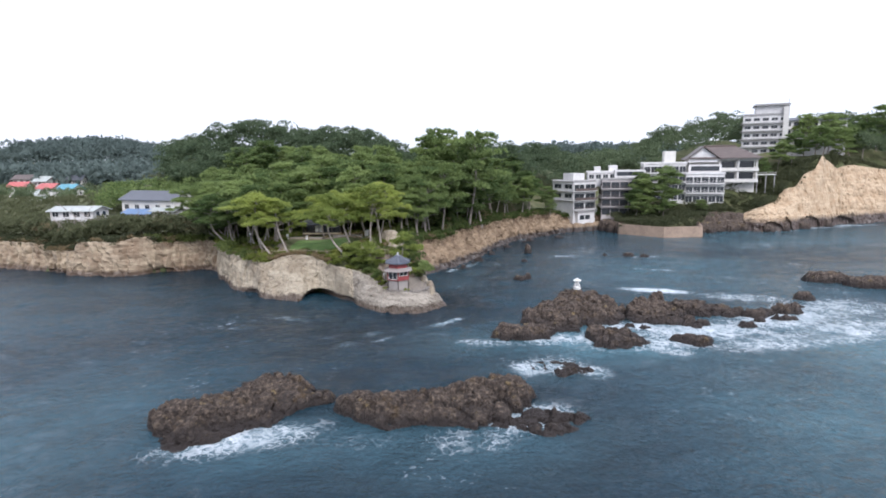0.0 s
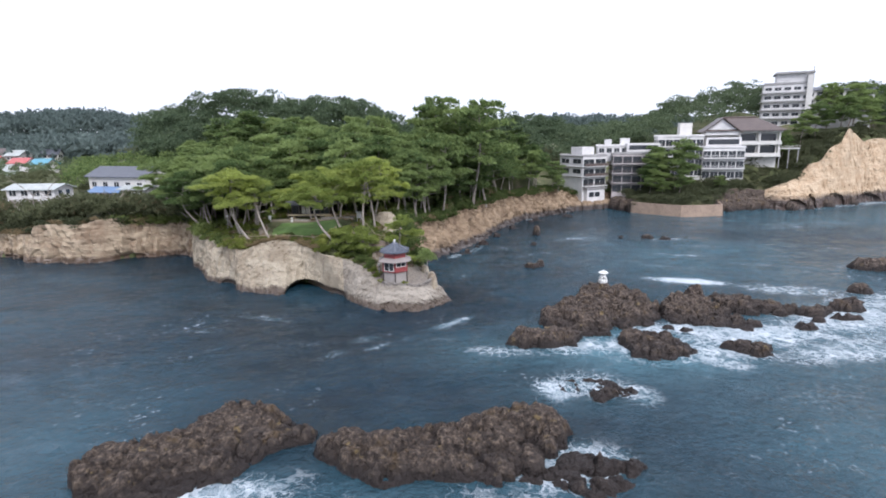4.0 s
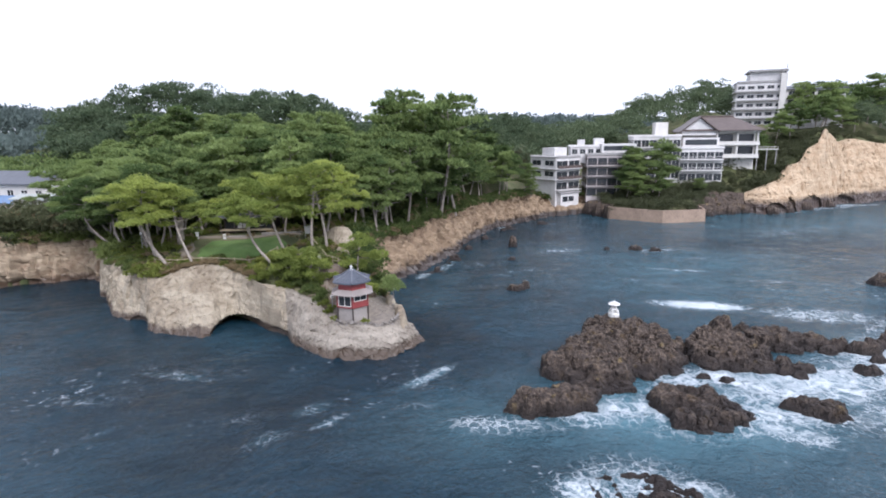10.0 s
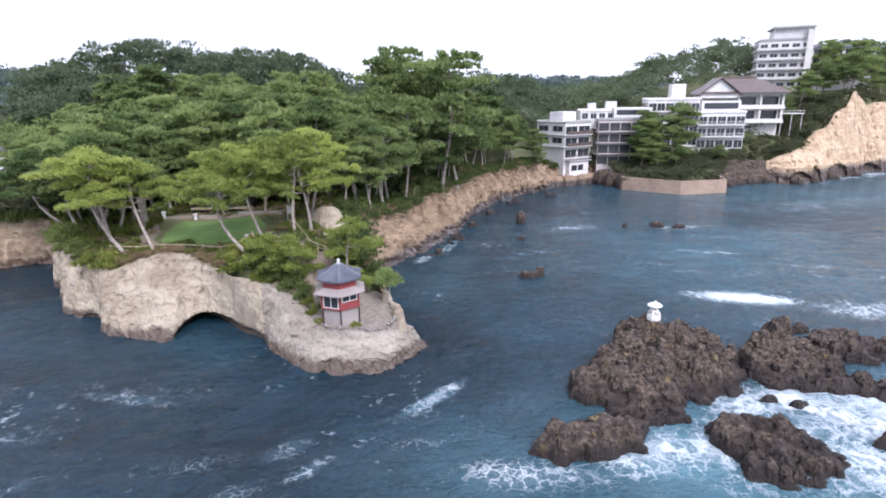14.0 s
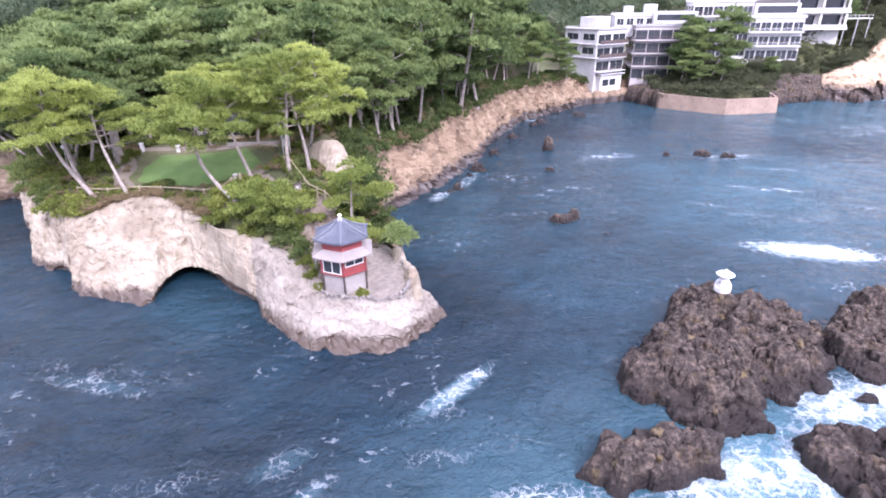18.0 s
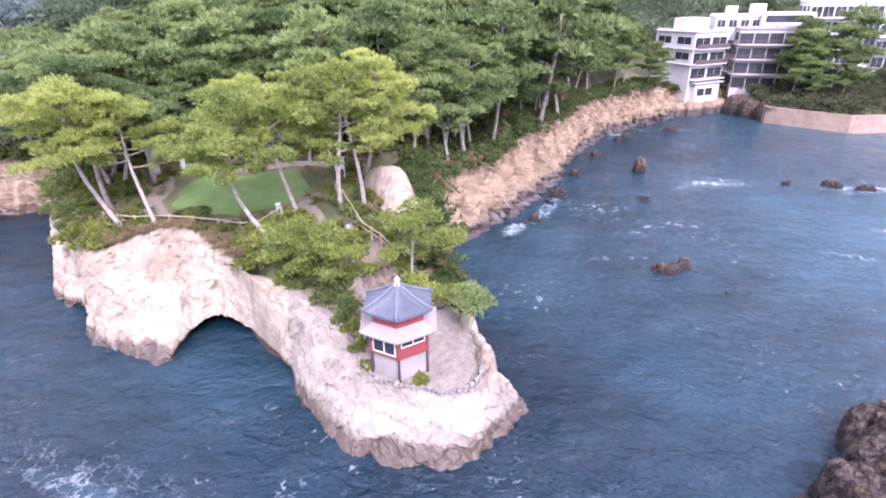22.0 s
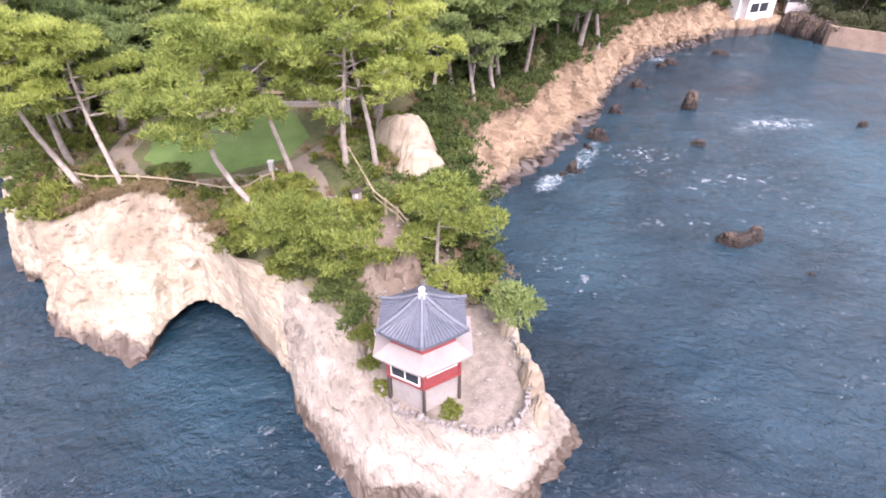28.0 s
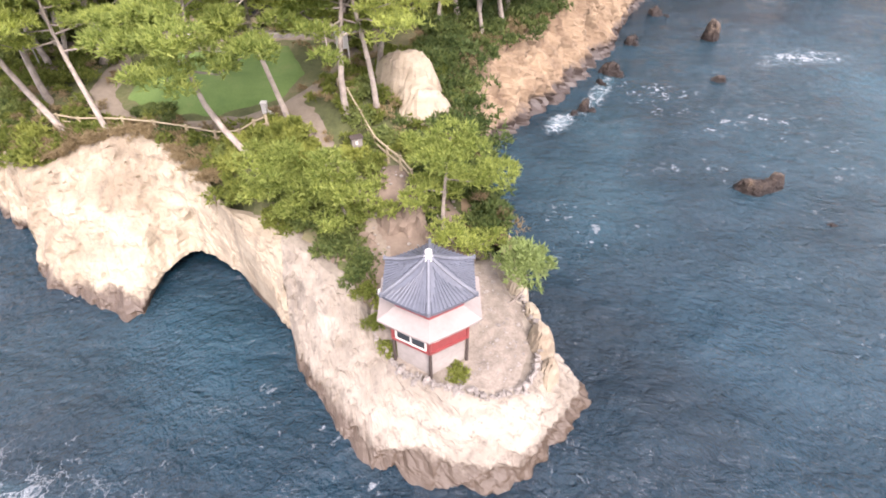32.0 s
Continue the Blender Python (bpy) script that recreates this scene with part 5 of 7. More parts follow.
def pads(centres, radii, per_m2, rng, flat=1.0):
    """Places and directions over the tops of flattened pads of needles."""
    Cs, Ds = [], []
    for c, (rx, ry, rz) in zip(centres, radii):
        n = max(8, int(per_m2 * rx * ry * 3.6))
        u = rng.normal(0, 1, (n, 3))
        u /= np.linalg.norm(u, axis=1)[:, None]
        u[:, 2] = np.where(u[:, 2] < -0.25, -u[:, 2], u[:, 2])
        r = rng.uniform(0.62, 1.0, n)[:, None]
        lump = 1 + 0.35 * (vnoise(u[:, 0] * 2 + c[0], u[:, 1] * 2 + c[1], u[:, 2] * 2, 3)[:, None] - 0.5) * 2
        Cs.append(np.array(c) + u * r * lump * np.array((rx, ry, rz)))
        Ds.append(u * np.array((0.8, 0.8, 0.5)) + np.array((0, 0, 0.55 * flat)))
    return np.vstack(Cs), np.vstack(Ds)


def pine_parts(seed, height, crown, lean=(0.0, 0.0), bare=0.5, n_limbs=9, per=26, length=0.46, width=0.15, mat=None, bend=0.5, thick=1.0, split=True, pad=0.34, rise=0.08, flat=1.0, spread=0.75):
    """Meshes of a coastal pine: bent trunk, crooked limbs, and layered pads of needles."""
    rng = np.random.default_rng(seed)
    trunk_pts, radii = [], []
    n = 9
    ph = rng.uniform(0, 6.28)
    for i in range(n):
        t = i / (n - 1)
        s_ = math.sin(min(1.0, t / 0.62) * math.pi / 2)
        trunk_pts.append(Vector((lean[0] * s_ + bend * math.sin(ph + 3.4 * t) * t, lean[1] * s_ + bend * math.cos(ph * 1.7 + 2.9 * t) * t, height * 0.93 * t - 0.4 * (1 - t))))
        radii.append(thick * (0.0165 * height * (1 - 0.72 * t) + (0.06 if i == 0 else 0)))
    limb_list = []
    centres, sizes = [], []

    def at(t):
        f = t * (n - 1)
        i = min(int(f), n - 2)
        return trunk_pts[i].lerp(trunk_pts[i + 1], f - i)
    for k in range(n_limbs):
        t = bare + (0.97 - bare) * (k + 0.3 * rng.uniform()) / n_limbs
        a = k * 2.4 + rng.uniform(-0.5, 0.5)
        reach = crown * (1.0 - 0.62 * ((t - bare) / (1 - bare)) ** 1.6) * rng.uniform(0.7, 1.1)
        p = at(t)
        q = p + Vector((math.cos(a), math.sin(a), 0)) * reach * 0.5 + Vector((0, 0, 0.06 * height * rng.uniform(0.0, 1)))
        e = p + Vector((math.cos(a + 0.25), math.sin(a + 0.25), 0)) * reach + Vector((0, 0, height * rise * rng.uniform(-0.25, 1.3)))
        r = thick * 0.0065 * height * (1.2 - 0.6 * t)
        limb_list.append(([p, q, e], [r, r * 0.7, r * 0.3]))
        for w, sz in ((1.0, 1.0), (0.55, 0.85)):
            c = p.lerp(q, w * 2) if w < 0.5 else q.lerp(e, w * 2 - 1)
            m = crown * pad * sz * rng.uniform(0.6, 1.2)
            centres.append(tuple(c + Vector((rng.uniform(-0.3, 0.3), rng.uniform(-0.3, 0.3), 0.2))))
            sizes.append((m, m * rng.uniform(0.8, 1.2), m * flat * rng.uniform(0.30, 0.45)))
            for _ in range(3):
                o = rng.uniform(-1.1, 1.1, 2) * m
                s = m * rng.uniform(0.4, 0.7)
                centres.append((c.x + o[0], c.y + o[1], c.z + rng.uniform(-0.3, 0.6)))
                sizes.append((s, s, s * flat * rng.uniform(0.4, 0.6)))
    top = trunk_pts[-1]
    centres.append((top.x, top.y, top.z + 0.1))
    sizes.append((crown * 0.38, crown * 0.38, crown * 0.22))
    wood = bmesh.new()
    tube(wood, trunk_pts, radii, 8)
    branch = []
    for pts, rad in limb_list:
        if not split:
            tube(wood, pts, rad, 5)
            continue
        limb = bmesh.new()
        tube(limb, pts, rad, 6)
        branch.append(bpy.data.meshes.new("branch"))
        limb.to_mesh(branch[-1])
        limb.free()
        branch[-1].materials.append(M_BARK)
    trunk = bpy.data.meshes.new("trunk")
    wood.to_mesh(trunk)
    wood.free()
    trunk.materials.append(M_BARK)
    C, D = pads(centres, sizes, per, rng)
    V, F = tufts(C, D, length, width, 4, rng, spread)
    needle = mesh_of("crown", V, F, mat or M_PINE)
    return trunk, branch, needle


def pine(meshes, m, label, group=""):
    t = thing("pine_tree", m, label, "tree", group)
    part("trunk", meshes[0], None, t)
    for limb in meshes[1]:
        part("branch", limb, None, t)
    part("crown", meshes[2], None, t)
    return t


# the leaning pines of the lawn and the brink: foot, height, crown radius, lean, share of bare trunk, whether the crown
# takes the sunlit needle colour
HERO = [((-33.6, 106.0), 12.4, 4.7, (-4.0, 2.0), 0.58, True), ((-36.8, 109.4), 13.0, 4.6, (-2.6, 2), 0.56, False), ((-30.3, 105.4), 10.4, 4.2, (-2.6, 2.6), 0.54, True),
        ((-17.9, 100.9), 10.8, 4.6, (-4.4, 2.4), 0.58, True), ((-17.8, 105.4), 10.2, 4.2, (-1.8, 2.2), 0.56, True), ((-14.2, 106.0), 11.6, 4.4, (-0.4, 0.6), 0.50, True),
        ((-13.0, 110.8), 11.6, 4.2, (0.6, 0.6), 0.52, True), ((-12.4, 106.6), 10.8, 3.6, (-0.4, 0.4), 0.56, True), ((-46.2, 120), 11.5, 4.6, (-2.4, 0.5), 0.50, False),
        ((-44.0, 120.8), 12, 4.4, (1.4, 1), 0.52, False), ((-47.6, 121), 11.2, 4.4, (-4.6, 0), 0.52, False), ((-53, 128), 12.5, 4.4, (-6.5, 1), 0.55, False), ((-40.5, 115.5), 13.0, 4.6, (-1.4, 0.6), 0.52, False),
        ((-50.5, 127), 12.5, 4.4, (-4.6, 2), 0.55, False), ((-38.2, 113.5), 11, 3.8, (0.5, 1.5), 0.55, False), ((-26.5, 120.9), 9.0, 3.9, (-0.8, -1.2), 0.52, True), ((-21.0, 121.0), 10.2, 4.2, (0.6, -1.2), 0.52, True),
        ((-7.8, 123.5), 12.5, 4.2, (-0.6, 0), 0.5, False), ((-6.2, 123.6), 13, 4.0, (0.2, 0.5), 0.5, False), ((-3.5, 126.5), 13, 4.4, (-0.8, 0.4), 0.5, False)]
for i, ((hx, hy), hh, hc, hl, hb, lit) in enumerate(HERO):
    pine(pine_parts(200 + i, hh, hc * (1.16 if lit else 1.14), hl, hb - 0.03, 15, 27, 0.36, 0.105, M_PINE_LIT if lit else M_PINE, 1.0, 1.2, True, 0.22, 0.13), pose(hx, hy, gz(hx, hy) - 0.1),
         "leaning coastal pine with bare pale trunk and layered crown coloured sunlit yellow-green" if lit else "leaning coastal pine with grey trunk and dark green crown", "pines on the cape")
# the small wind-shaped pines behind the pavilion, all but one in the sunlit needle colour
for i, ((hx, hy), hh, hc, hl, hb) in enumerate([((-7.7, 98.6), 7.4, 3.3, (0.2, 0.1), 0.08), ((-4.3, 95.0), 4.0, 1.5, (1.3, 0.1), 0.62), ((-12.8, 98.6), 4.5, 2.7, (-0.6, -0.4), 0.15), ((-15.6, 99.4), 4.3, 2.7, (-0.4, -0.5), 0.15)]):
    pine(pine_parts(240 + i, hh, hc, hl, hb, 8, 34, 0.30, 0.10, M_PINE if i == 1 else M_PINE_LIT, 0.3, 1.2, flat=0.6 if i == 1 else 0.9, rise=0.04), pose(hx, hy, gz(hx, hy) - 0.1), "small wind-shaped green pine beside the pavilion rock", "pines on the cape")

# the wood behind: a few grown shapes, repeated at many sizes and turns
WOOD = [pine_parts(300 + k, 12.5, 3.9, (random.Random(k).uniform(-1.2, 1.2), random.Random(k + 9).uniform(-1.2, 1.2)), 0.40, 13, 8.0, 0.56, 0.22, M_PINE, 0.8, 1.0, split=False, pad=0.38, flat=0.72, spread=0.5) for k in range(6)]
rnd = random.Random(11)
spots = []
KEEP_OUT = [(-26, 114, 11), (-33, 114, 7), (-27, 123, 6.5), (-15, 105, 8)]
tries = 0
while len(spots) < 265 and tries < 30000:
    tries += 1
    x, y = rnd.uniform(-72, 56), 121 + 70 * rnd.random() ** 1.25
    if signed_distance(np.array(x), np.array(y), BRINK_POLY) < 1.0:
        continue
    if any((x - a) ** 2 + (y - b) ** 2 < r * r for a, b, r in KEEP_OUT) or (x < -54 and y < 158) or (x > 33 and y > 178):
        continue
    if any((x - a) ** 2 + (y - b) ** 2 < (3.5 if y < 150 else 4.8) ** 2 for a, b, _ in spots):
        continue
    spots.append((x, y, 0))
first = {}
for i, (x, y, _) in enumerate(spots):
    k = rnd.randrange(6)
    s = rnd.uniform(0.85, 1.2)
    m = pose(x, y, gz(x, y) - 0.2, 0, 0, rnd.uniform(0, 360)) @ Matrix.Diagonal((s, s, s * rnd.uniform(0.92, 1.14), 1))
    if k not in first:
        first[k] = pine(WOOD[k], m, "tall dark green pine in the wood on the cape", "pines of the wood")
    else:
        copy_thing(first[k], m)
# two that stand up over the skyline, and the ones by the hotels and on the bluff
for x, y, s in [(-55, 130.5, 0.95), (-51.5, 131, 0.95), (-49.5, 123.5, 0.75), (7, 144, 1.75), (3, 148, 1.75), (-3, 152, 1.7), (0, 150, 1.6), (-24, 170, 1.4), (11, 151, 1.5), (-13, 151, 1.45), (-6, 147, 1.5), (4, 155, 1.6), (-32, 165, 1.4), (-44, 172, 1.4), (-58, 180, 1.35)]:
    copy_thing(first[rnd.randrange(6)], pose(x, y, gz(x, y) - 0.2, 0, 0, rnd.uniform(0, 360)) @ Matrix.Diagonal((s, s, s, 1)))
for x, y, s in [(72, 188, 0.95), (74.6, 183, 0.75), (89, 186, 0.5), (70, 184, 0.55), (67, 188, 0.7), (128, 208, 0.9), (134, 209, 1.0), (141, 207, 1.15), (147, 212, 1.25), (152, 216, 1.2), (158, 219, 1.2), (146, 221, 1.2), (165, 224, 1.3), (172, 230, 1.3), (180, 234, 1.4), (122, 206, 0.7), (190, 240, 1.4), (200, 244, 1.4), (156, 212, 1.0), (36.5, 183, 0.5), (35, 186, 0.7), (71.5, 190.5, 1.2), (75.5, 188.5, 1.3), (69.5, 189, 0.95), (118, 202, 0.7), (112, 200, 0.55)]:
    copy_thing(first[rnd.randrange(6)], pose(x, y, gz(x, y) - 0.2, 0, 0, rnd.uniform(0, 360)) @ Matrix.Diagonal((s, s, s, 1)))


def shrub_mesh(seed, mat, rx=1.2, rz=0.9, n=240, length=0.30, width=0.16):
    rng = np.random.default_rng(seed)
    cs = [(rng.uniform(-0.7, 0.7) * rx, rng.uniform(-0.7, 0.7) * rx, rng.uniform(0.1, 0.6) * rz) for _ in range(6)]
    C, D = pads(cs, [(rx * 0.6, rx * 0.6, rz * 0.6)] * 6, n / 6 / (rx * rx * 1.3), rng)
    V, F = tufts(C, D, length, width, 3, rng, 0.9)
    return mesh_of("leaves", V, F, mat)


SHRUBS = [shrub_mesh(400 + k, M_SHRUB, 1.25, 1.0, 420) for k in range(3)]
SHRUBS_LIT = [shrub_mesh(410 + k, M_SHRUB_LIT, 1.0, 0.8, 380) for k in range(2)]
SHRUBS_DRY = [shrub_mesh(420 + k, M_DRY, 1.1, 0.8, 300, 0.34, 0.08) for k in range(2)]


def shrub(me, x, y, s, label, z=None, group="shrubs"):
    ob = new("shrub", me)
    ob.matrix_world = pose(x, y, (gz(x, y) if z is None else z) - 0.15, 0, 0, rnd.uniform(0, 360)) @ Matrix.Diagonal((s, s, s * rnd.uniform(0.8, 1.1), 1))
    return tagged(ob, label, "shrub", group)


# the belt of growth along the brink of the cape
belt = polyline([p[:2] for p in CAPE_BRINK[:14]], 0.9)
for x, y in belt:
    for _ in range(2):
        dx, dy = rnd.uniform(-0.6, 0.6), rnd.uniform(0.6, 3.0)
        dry = rnd.random() < (0.2 if -34 < x < -27 else 0.1)
        shrub(rnd.choice(SHRUBS_DRY if dry else SHRUBS + SHRUBS_LIT), x + dx, y + dy + (0.8 if -34 < x < -27 else 0), rnd.uniform(0.5, 1.0), "dry brown brush at the cliff's brink" if dry else "dense dark green shrub at the cliff's brink")
for x, y, s in [(-35.4, 103.9, 1.2), (-34.6, 103.2, 0.9), (-37.5, 104.6, 1.2), (-36.2, 105.4, 1.3)]:
    shrub(SHRUBS_LIT[0], x, y, s, "bright yellow-green rounded shrub on the brink")
for _ in range(70):
    x, y = rnd.uniform(-23, -12), rnd.uniform(97, 104.5)
    if signed_distance(np.array(x), np.array(y), BRINK_POLY) > 0.8 and abs((x + 14.6) + (y - 102.6) * 0.8) > 1.3:
        shrub(rnd.choice(SHRUBS + SHRUBS_LIT * 3), x, y, rnd.uniform(0.6, 1.15), "dense green shrub on the slope above the hollow")
for x, y, s in [(-10.9, 92.9, 0.55), (-10.6, 93.9, 0.5), (-11.6, 94.6, 0.6), (-12.3, 95.4, 0.7), (-10.2, 91.9, 0.4), (-6.5, 90.5, 0.62), (-6.1, 90.7, 0.45), (-9.9, 91.6, 0.5), (-11.4, 96.0, 0.8), (-5.6, 100, 0.9), (-5.2, 101.4, 0.8), (-6.0, 102.6, 1.0), (-6.4, 105.4, 1.1), (-7.0, 107.4, 1.2), (-7.2, 110, 1.2), (-6.4, 112.6, 1.0), (-14.4, 107.2, 0.9), (-13.9, 108.4, 1.0), (-6.8, 104, 1.1), (-8, 104.5, 1.2), (-13, 103.6, 0.9), (-12.4, 104.8, 1.0), (-13.6, 105.6, 0.9)]:
    shrub(rnd.choice(SHRUBS_LIT if y < 95 else SHRUBS), x, y, s, "green shrub beside the pavilion terrace")
def woodland(name, spots_xyzr, mat, label, tufts_each, length, width, seed):
    """Canopy of far trees, joined: each crown a cluster of ragged pads."""
    rng = np.random.default_rng(seed)
    cs, rs = [], []
    for x, y, z, r in spots_xyzr:
        for _ in range(5):
            o = rng.normal(0, 0.42, 2) * r
            cs.append((x + o[0], y + o[1], z + rng.uniform(-0.55, 0.5) * r))
            rs.append((r * 0.55, r * 0.55, r * 0.34))
    Cs, Ds = [], []
    cs, rs = np.array(cs), np.array(rs)
    k = max(4, tufts_each // 5)
    u = rng.normal(0, 1, (len(cs), k, 3))
    u /= np.linalg.norm(u, axis=2)[..., None]
    u[..., 2] = np.where(u[..., 2] < -0.2, -u[..., 2], u[..., 2])
    C = (cs[:, None] + u * rng.uniform(0.6, 1.05, (len(cs), k, 1)) * rs[:, None]).reshape(-1, 3)
    D = (u + np.array((0, 0, 0.5))).reshape(-1, 3)
    V, F = tufts(C, D, length, width, 3, rng)
    return tagged(new(name, mesh_of(name, V, F, mat)), label, "woodland", kind="stuff")


def hill_spots(n, x0, x1, y0, y1, r0, r1, seed, tall, avoid=lambda x, y: False):
    r_ = random.Random(seed)
    out = []
    while len(out) < n:
        x, y = r_.uniform(x0, x1), r_.uniform(y0, y1)
        if avoid(x, y):
            continue
        out.append((x, y, tall * r_.uniform(0.8, 1.15), r_.uniform(r0, r1)))
    gzs = ground_z(np.array([o[0] for o in out]), np.array([o[1] for o in out]))
    return [(x, y, float(g) + h, r) for (x, y, h, r), g in zip(out, gzs)]


woodland("hill_woodland", hill_spots(800, -130, 60, 180, 275, 3.0, 4.6, 7, 9.6, lambda x, y: (y < 190 and x > -60) or x < -0.50 * y or (x > 34 and y < 226)), M_HILL, "dense dark green pine wood over the hill", 110, 0.95, 0.34, 1)
woodland("hill_woodland", hill_spots(650, 45, 260, 212, 300, 3.0, 4.8, 8, 9.5, lambda x, y: x < 165 and y < 232 and x > 50), M_HILL, "dense dark pine wood behind the hotels", 100, 0.95, 0.36, 2)
woodland("bay_thicket", hill_spots(330, -190, -54, 125, 146, 1.3, 3.4, 9, 3.2, lambda x, y: (-104 < x < -60 and y > 139) or y < 127 + max(0, -88 - x) * 0.5), M_THICKET, "dense green thicket above the bay cliff", 120, 0.6, 0.24, 3)
woodland("bay_thicket", hill_spots(150, -120, -52, 150, 190, 3.0, 4.2, 10, 6.0, lambda x, y: (-100 < x < -52 and y < 163) or x < -0.62 * y), M_PINE, "tall green trees round the white houses", 120, 0.8, 0.3, 4)


woodland("bay_thicket", hill_spots(230, -215, -98, 147, 225, 1.6, 3.2, 12, 2.0), M_THICKET, "low dark bushes between the bay and the far houses", 90, 0.7, 0.26, 14)
woodland("bare_thicket", hill_spots(120, -130, -52, 124, 142, 0.8, 1.8, 15, 3.4, lambda x, y: y < 127 + max(0, -88 - x) * 0.5), M_DRY, "brown leafless bushes above the bay cliff", 90, 0.6, 0.05, 15)


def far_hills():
    """Wooded ridges against the sky, their distance haze carried in the leaf colour."""
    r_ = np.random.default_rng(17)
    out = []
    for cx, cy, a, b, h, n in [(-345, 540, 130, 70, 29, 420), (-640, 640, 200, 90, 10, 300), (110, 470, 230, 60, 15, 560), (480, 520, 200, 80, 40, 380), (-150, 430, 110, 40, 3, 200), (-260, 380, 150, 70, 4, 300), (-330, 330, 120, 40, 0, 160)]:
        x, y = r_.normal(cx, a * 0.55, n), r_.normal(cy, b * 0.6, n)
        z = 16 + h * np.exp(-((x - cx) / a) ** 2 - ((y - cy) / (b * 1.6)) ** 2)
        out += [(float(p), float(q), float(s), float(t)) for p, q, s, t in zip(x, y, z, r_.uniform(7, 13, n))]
    woodland("far_woodland", out, M_FAR, "dark green wooded ridges with distance haze put into the leaf colour", 55, 2.6, 1.7, 5)


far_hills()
woodland("village_trees", [(x, y, z + r_ * 0.6, r_) for x, y, z, r_ in hill_spots(120, -260, -150, 215, 300, 2.2, 3.8, 19, 1.6)], M_HILL, "green garden trees among the far houses", 90, 0.9, 0.4, 6)


# low growth joined where single plants cannot be told apart
def brush(name, spots, mat, label, seed, size=(0.7, 1.5), each=90, length=0.4, width=0.16):
    r_ = random.Random(seed)
    g = ground_z(np.array([s[0] for s in spots]), np.array([s[1] for s in spots]))
    return woodland(name, [(x, y, float(z) + 0.35, r_.uniform(*size)) for (x, y), z in zip(spots, g)], mat, label, each, length, width, seed)


def along(points, step, n, dx, dy, seed):
    r_ = random.Random(seed)
    return [(x + r_.uniform(*dx), y + r_.uniform(*dy)) for x, y in polyline(points, step) for _ in range(n)]


def within(n, x0, x1, y0, y1, seed, edge=0.6):
    r_ = random.Random(seed)
    p = [(r_.uniform(x0, x1), r_.uniform(y0, y1)) for _ in range(n)]
    d = signed_distance(np.array([a for a, _ in p]), np.array([b for _, b in p]), BRINK_POLY)
    return [q for q, e in zip(p, d) if e > edge]


brush("cliff_top_brush", along([p[:2] for p in INLET_BRINK], 1.0, 4, (-4.0, 1.0), (-0.6, 3.0), 1), M_SHRUB, "dark green shrubs along the ochre cliff top", 21)
brush("cliff_face_growth", [(x + 1.1, y - 0.9) for x, y in along([p[:2] for p in INLET_BRINK[3:]], 2.2, 1, (-0.8, 1.2), (-1.0, 0.6), 12)], M_SHRUB, "ragged green growth hanging down the ochre cliff", 39, (0.4, 0.9), 70, 0.35, 0.14)
brush("dry_brush", along([p[:2] for p in INLET_BRINK], 1.4, 2, (-2.0, 0.8), (-0.4, 1.4), 2), M_DRY, "dry brown grass and brush on the ochre brink", 22, (0.5, 0.9), 70, 0.4, 0.07)
brush("cliff_top_brush", along([p[:2] for p in BAY_BRINK[1:]], 1.2, 4, (-1, 1), (0.4, 7.0), 3), M_THICKET, "green shrubs along the bay cliff top", 23, (0.8, 1.8))
brush("dry_brush", along([(-37, 104.6), (-34, 104), (-31.4, 104.6), (-29.4, 106), (-27, 105.6), (-25, 104), (-22, 101.8)], 0.6, 4, (-0.5, 0.5), (-0.9, 1.0), 14), M_DRY, "dry brown grass on the brink of the cape", 34, (0.2, 0.45), 60, 0.3, 0.05)
brush("dry_brush", along([p[:2] for p in BAY_BRINK[1:]], 1.6, 2, (-1, 1), (0.0, 4.0), 4), M_DRY, "dry brown brush along the bay cliff top", 24, (0.6, 1.2), 70, 0.5, 0.07)
brush("cliff_top_brush", along([(-70, 126.5), (-60, 129), (-53, 128), (-49.5, 121), (-47.5, 116)], 0.8, 4, (-1, 1.5), (-0.4, 2.5), 15), M_SHRUB, "dark green shrubs hanging over the bay corner", 35, (0.8, 1.7), 110)
brush("cape_undergrowth", [p for p in within(620, -46, -8, 101, 126, 16) if signed_distance(np.array(p[0]), np.array(p[1]), LAWN) < -2.6 and abs(p[1] - 120.6) > 1.6 and abs((p[0] + 14.6) + (p[1] - 102.6) * 0.75) > 1.5 and not (-33 < p[0] < -22 and p[1] > 121.5)], M_SHRUB_LIT, "low yellow-green undergrowth round the lawn", 36, (0.35, 0.75), 70, 0.3, 0.13)
brush("dry_brush", [p for p in within(260, -44, -9, 103, 126, 18) if signed_distance(np.array(p[0]), np.array(p[1]), LAWN) < -1.0 and not (-33 < p[0] < -22 and p[1] > 121.5)], M_DRY, "dry grass and fallen needles under the pines", 38, (0.3, 0.6), 60, 0.26, 0.05)
brush("bluff_brush", along([(120, 193.5), (130, 197.5), (138, 202), (146, 206.5), (158, 212), (180, 223)], 1.5, 4, (-1.5, 1.5), (-0.6, 4.0), 8), M_THICKET, "dark scrub along the crest of the ochre bluff", 28, (0.9, 1.9), 90, 0.5, 0.2)
brush("garden_brush", within(260, 61, 92, 174, 194, 5), M_THICKET, "dark green shrubs in the hotel garden", 25, (1.2, 2.4), 130, 0.5, 0.2)
brush("slope_brush", within(520, 88, 142, 183, 212, 6), M_THICKET, "dark green shrubs on the slope below the inn", 26, (1.2, 2.4), 130, 0.5, 0.2)
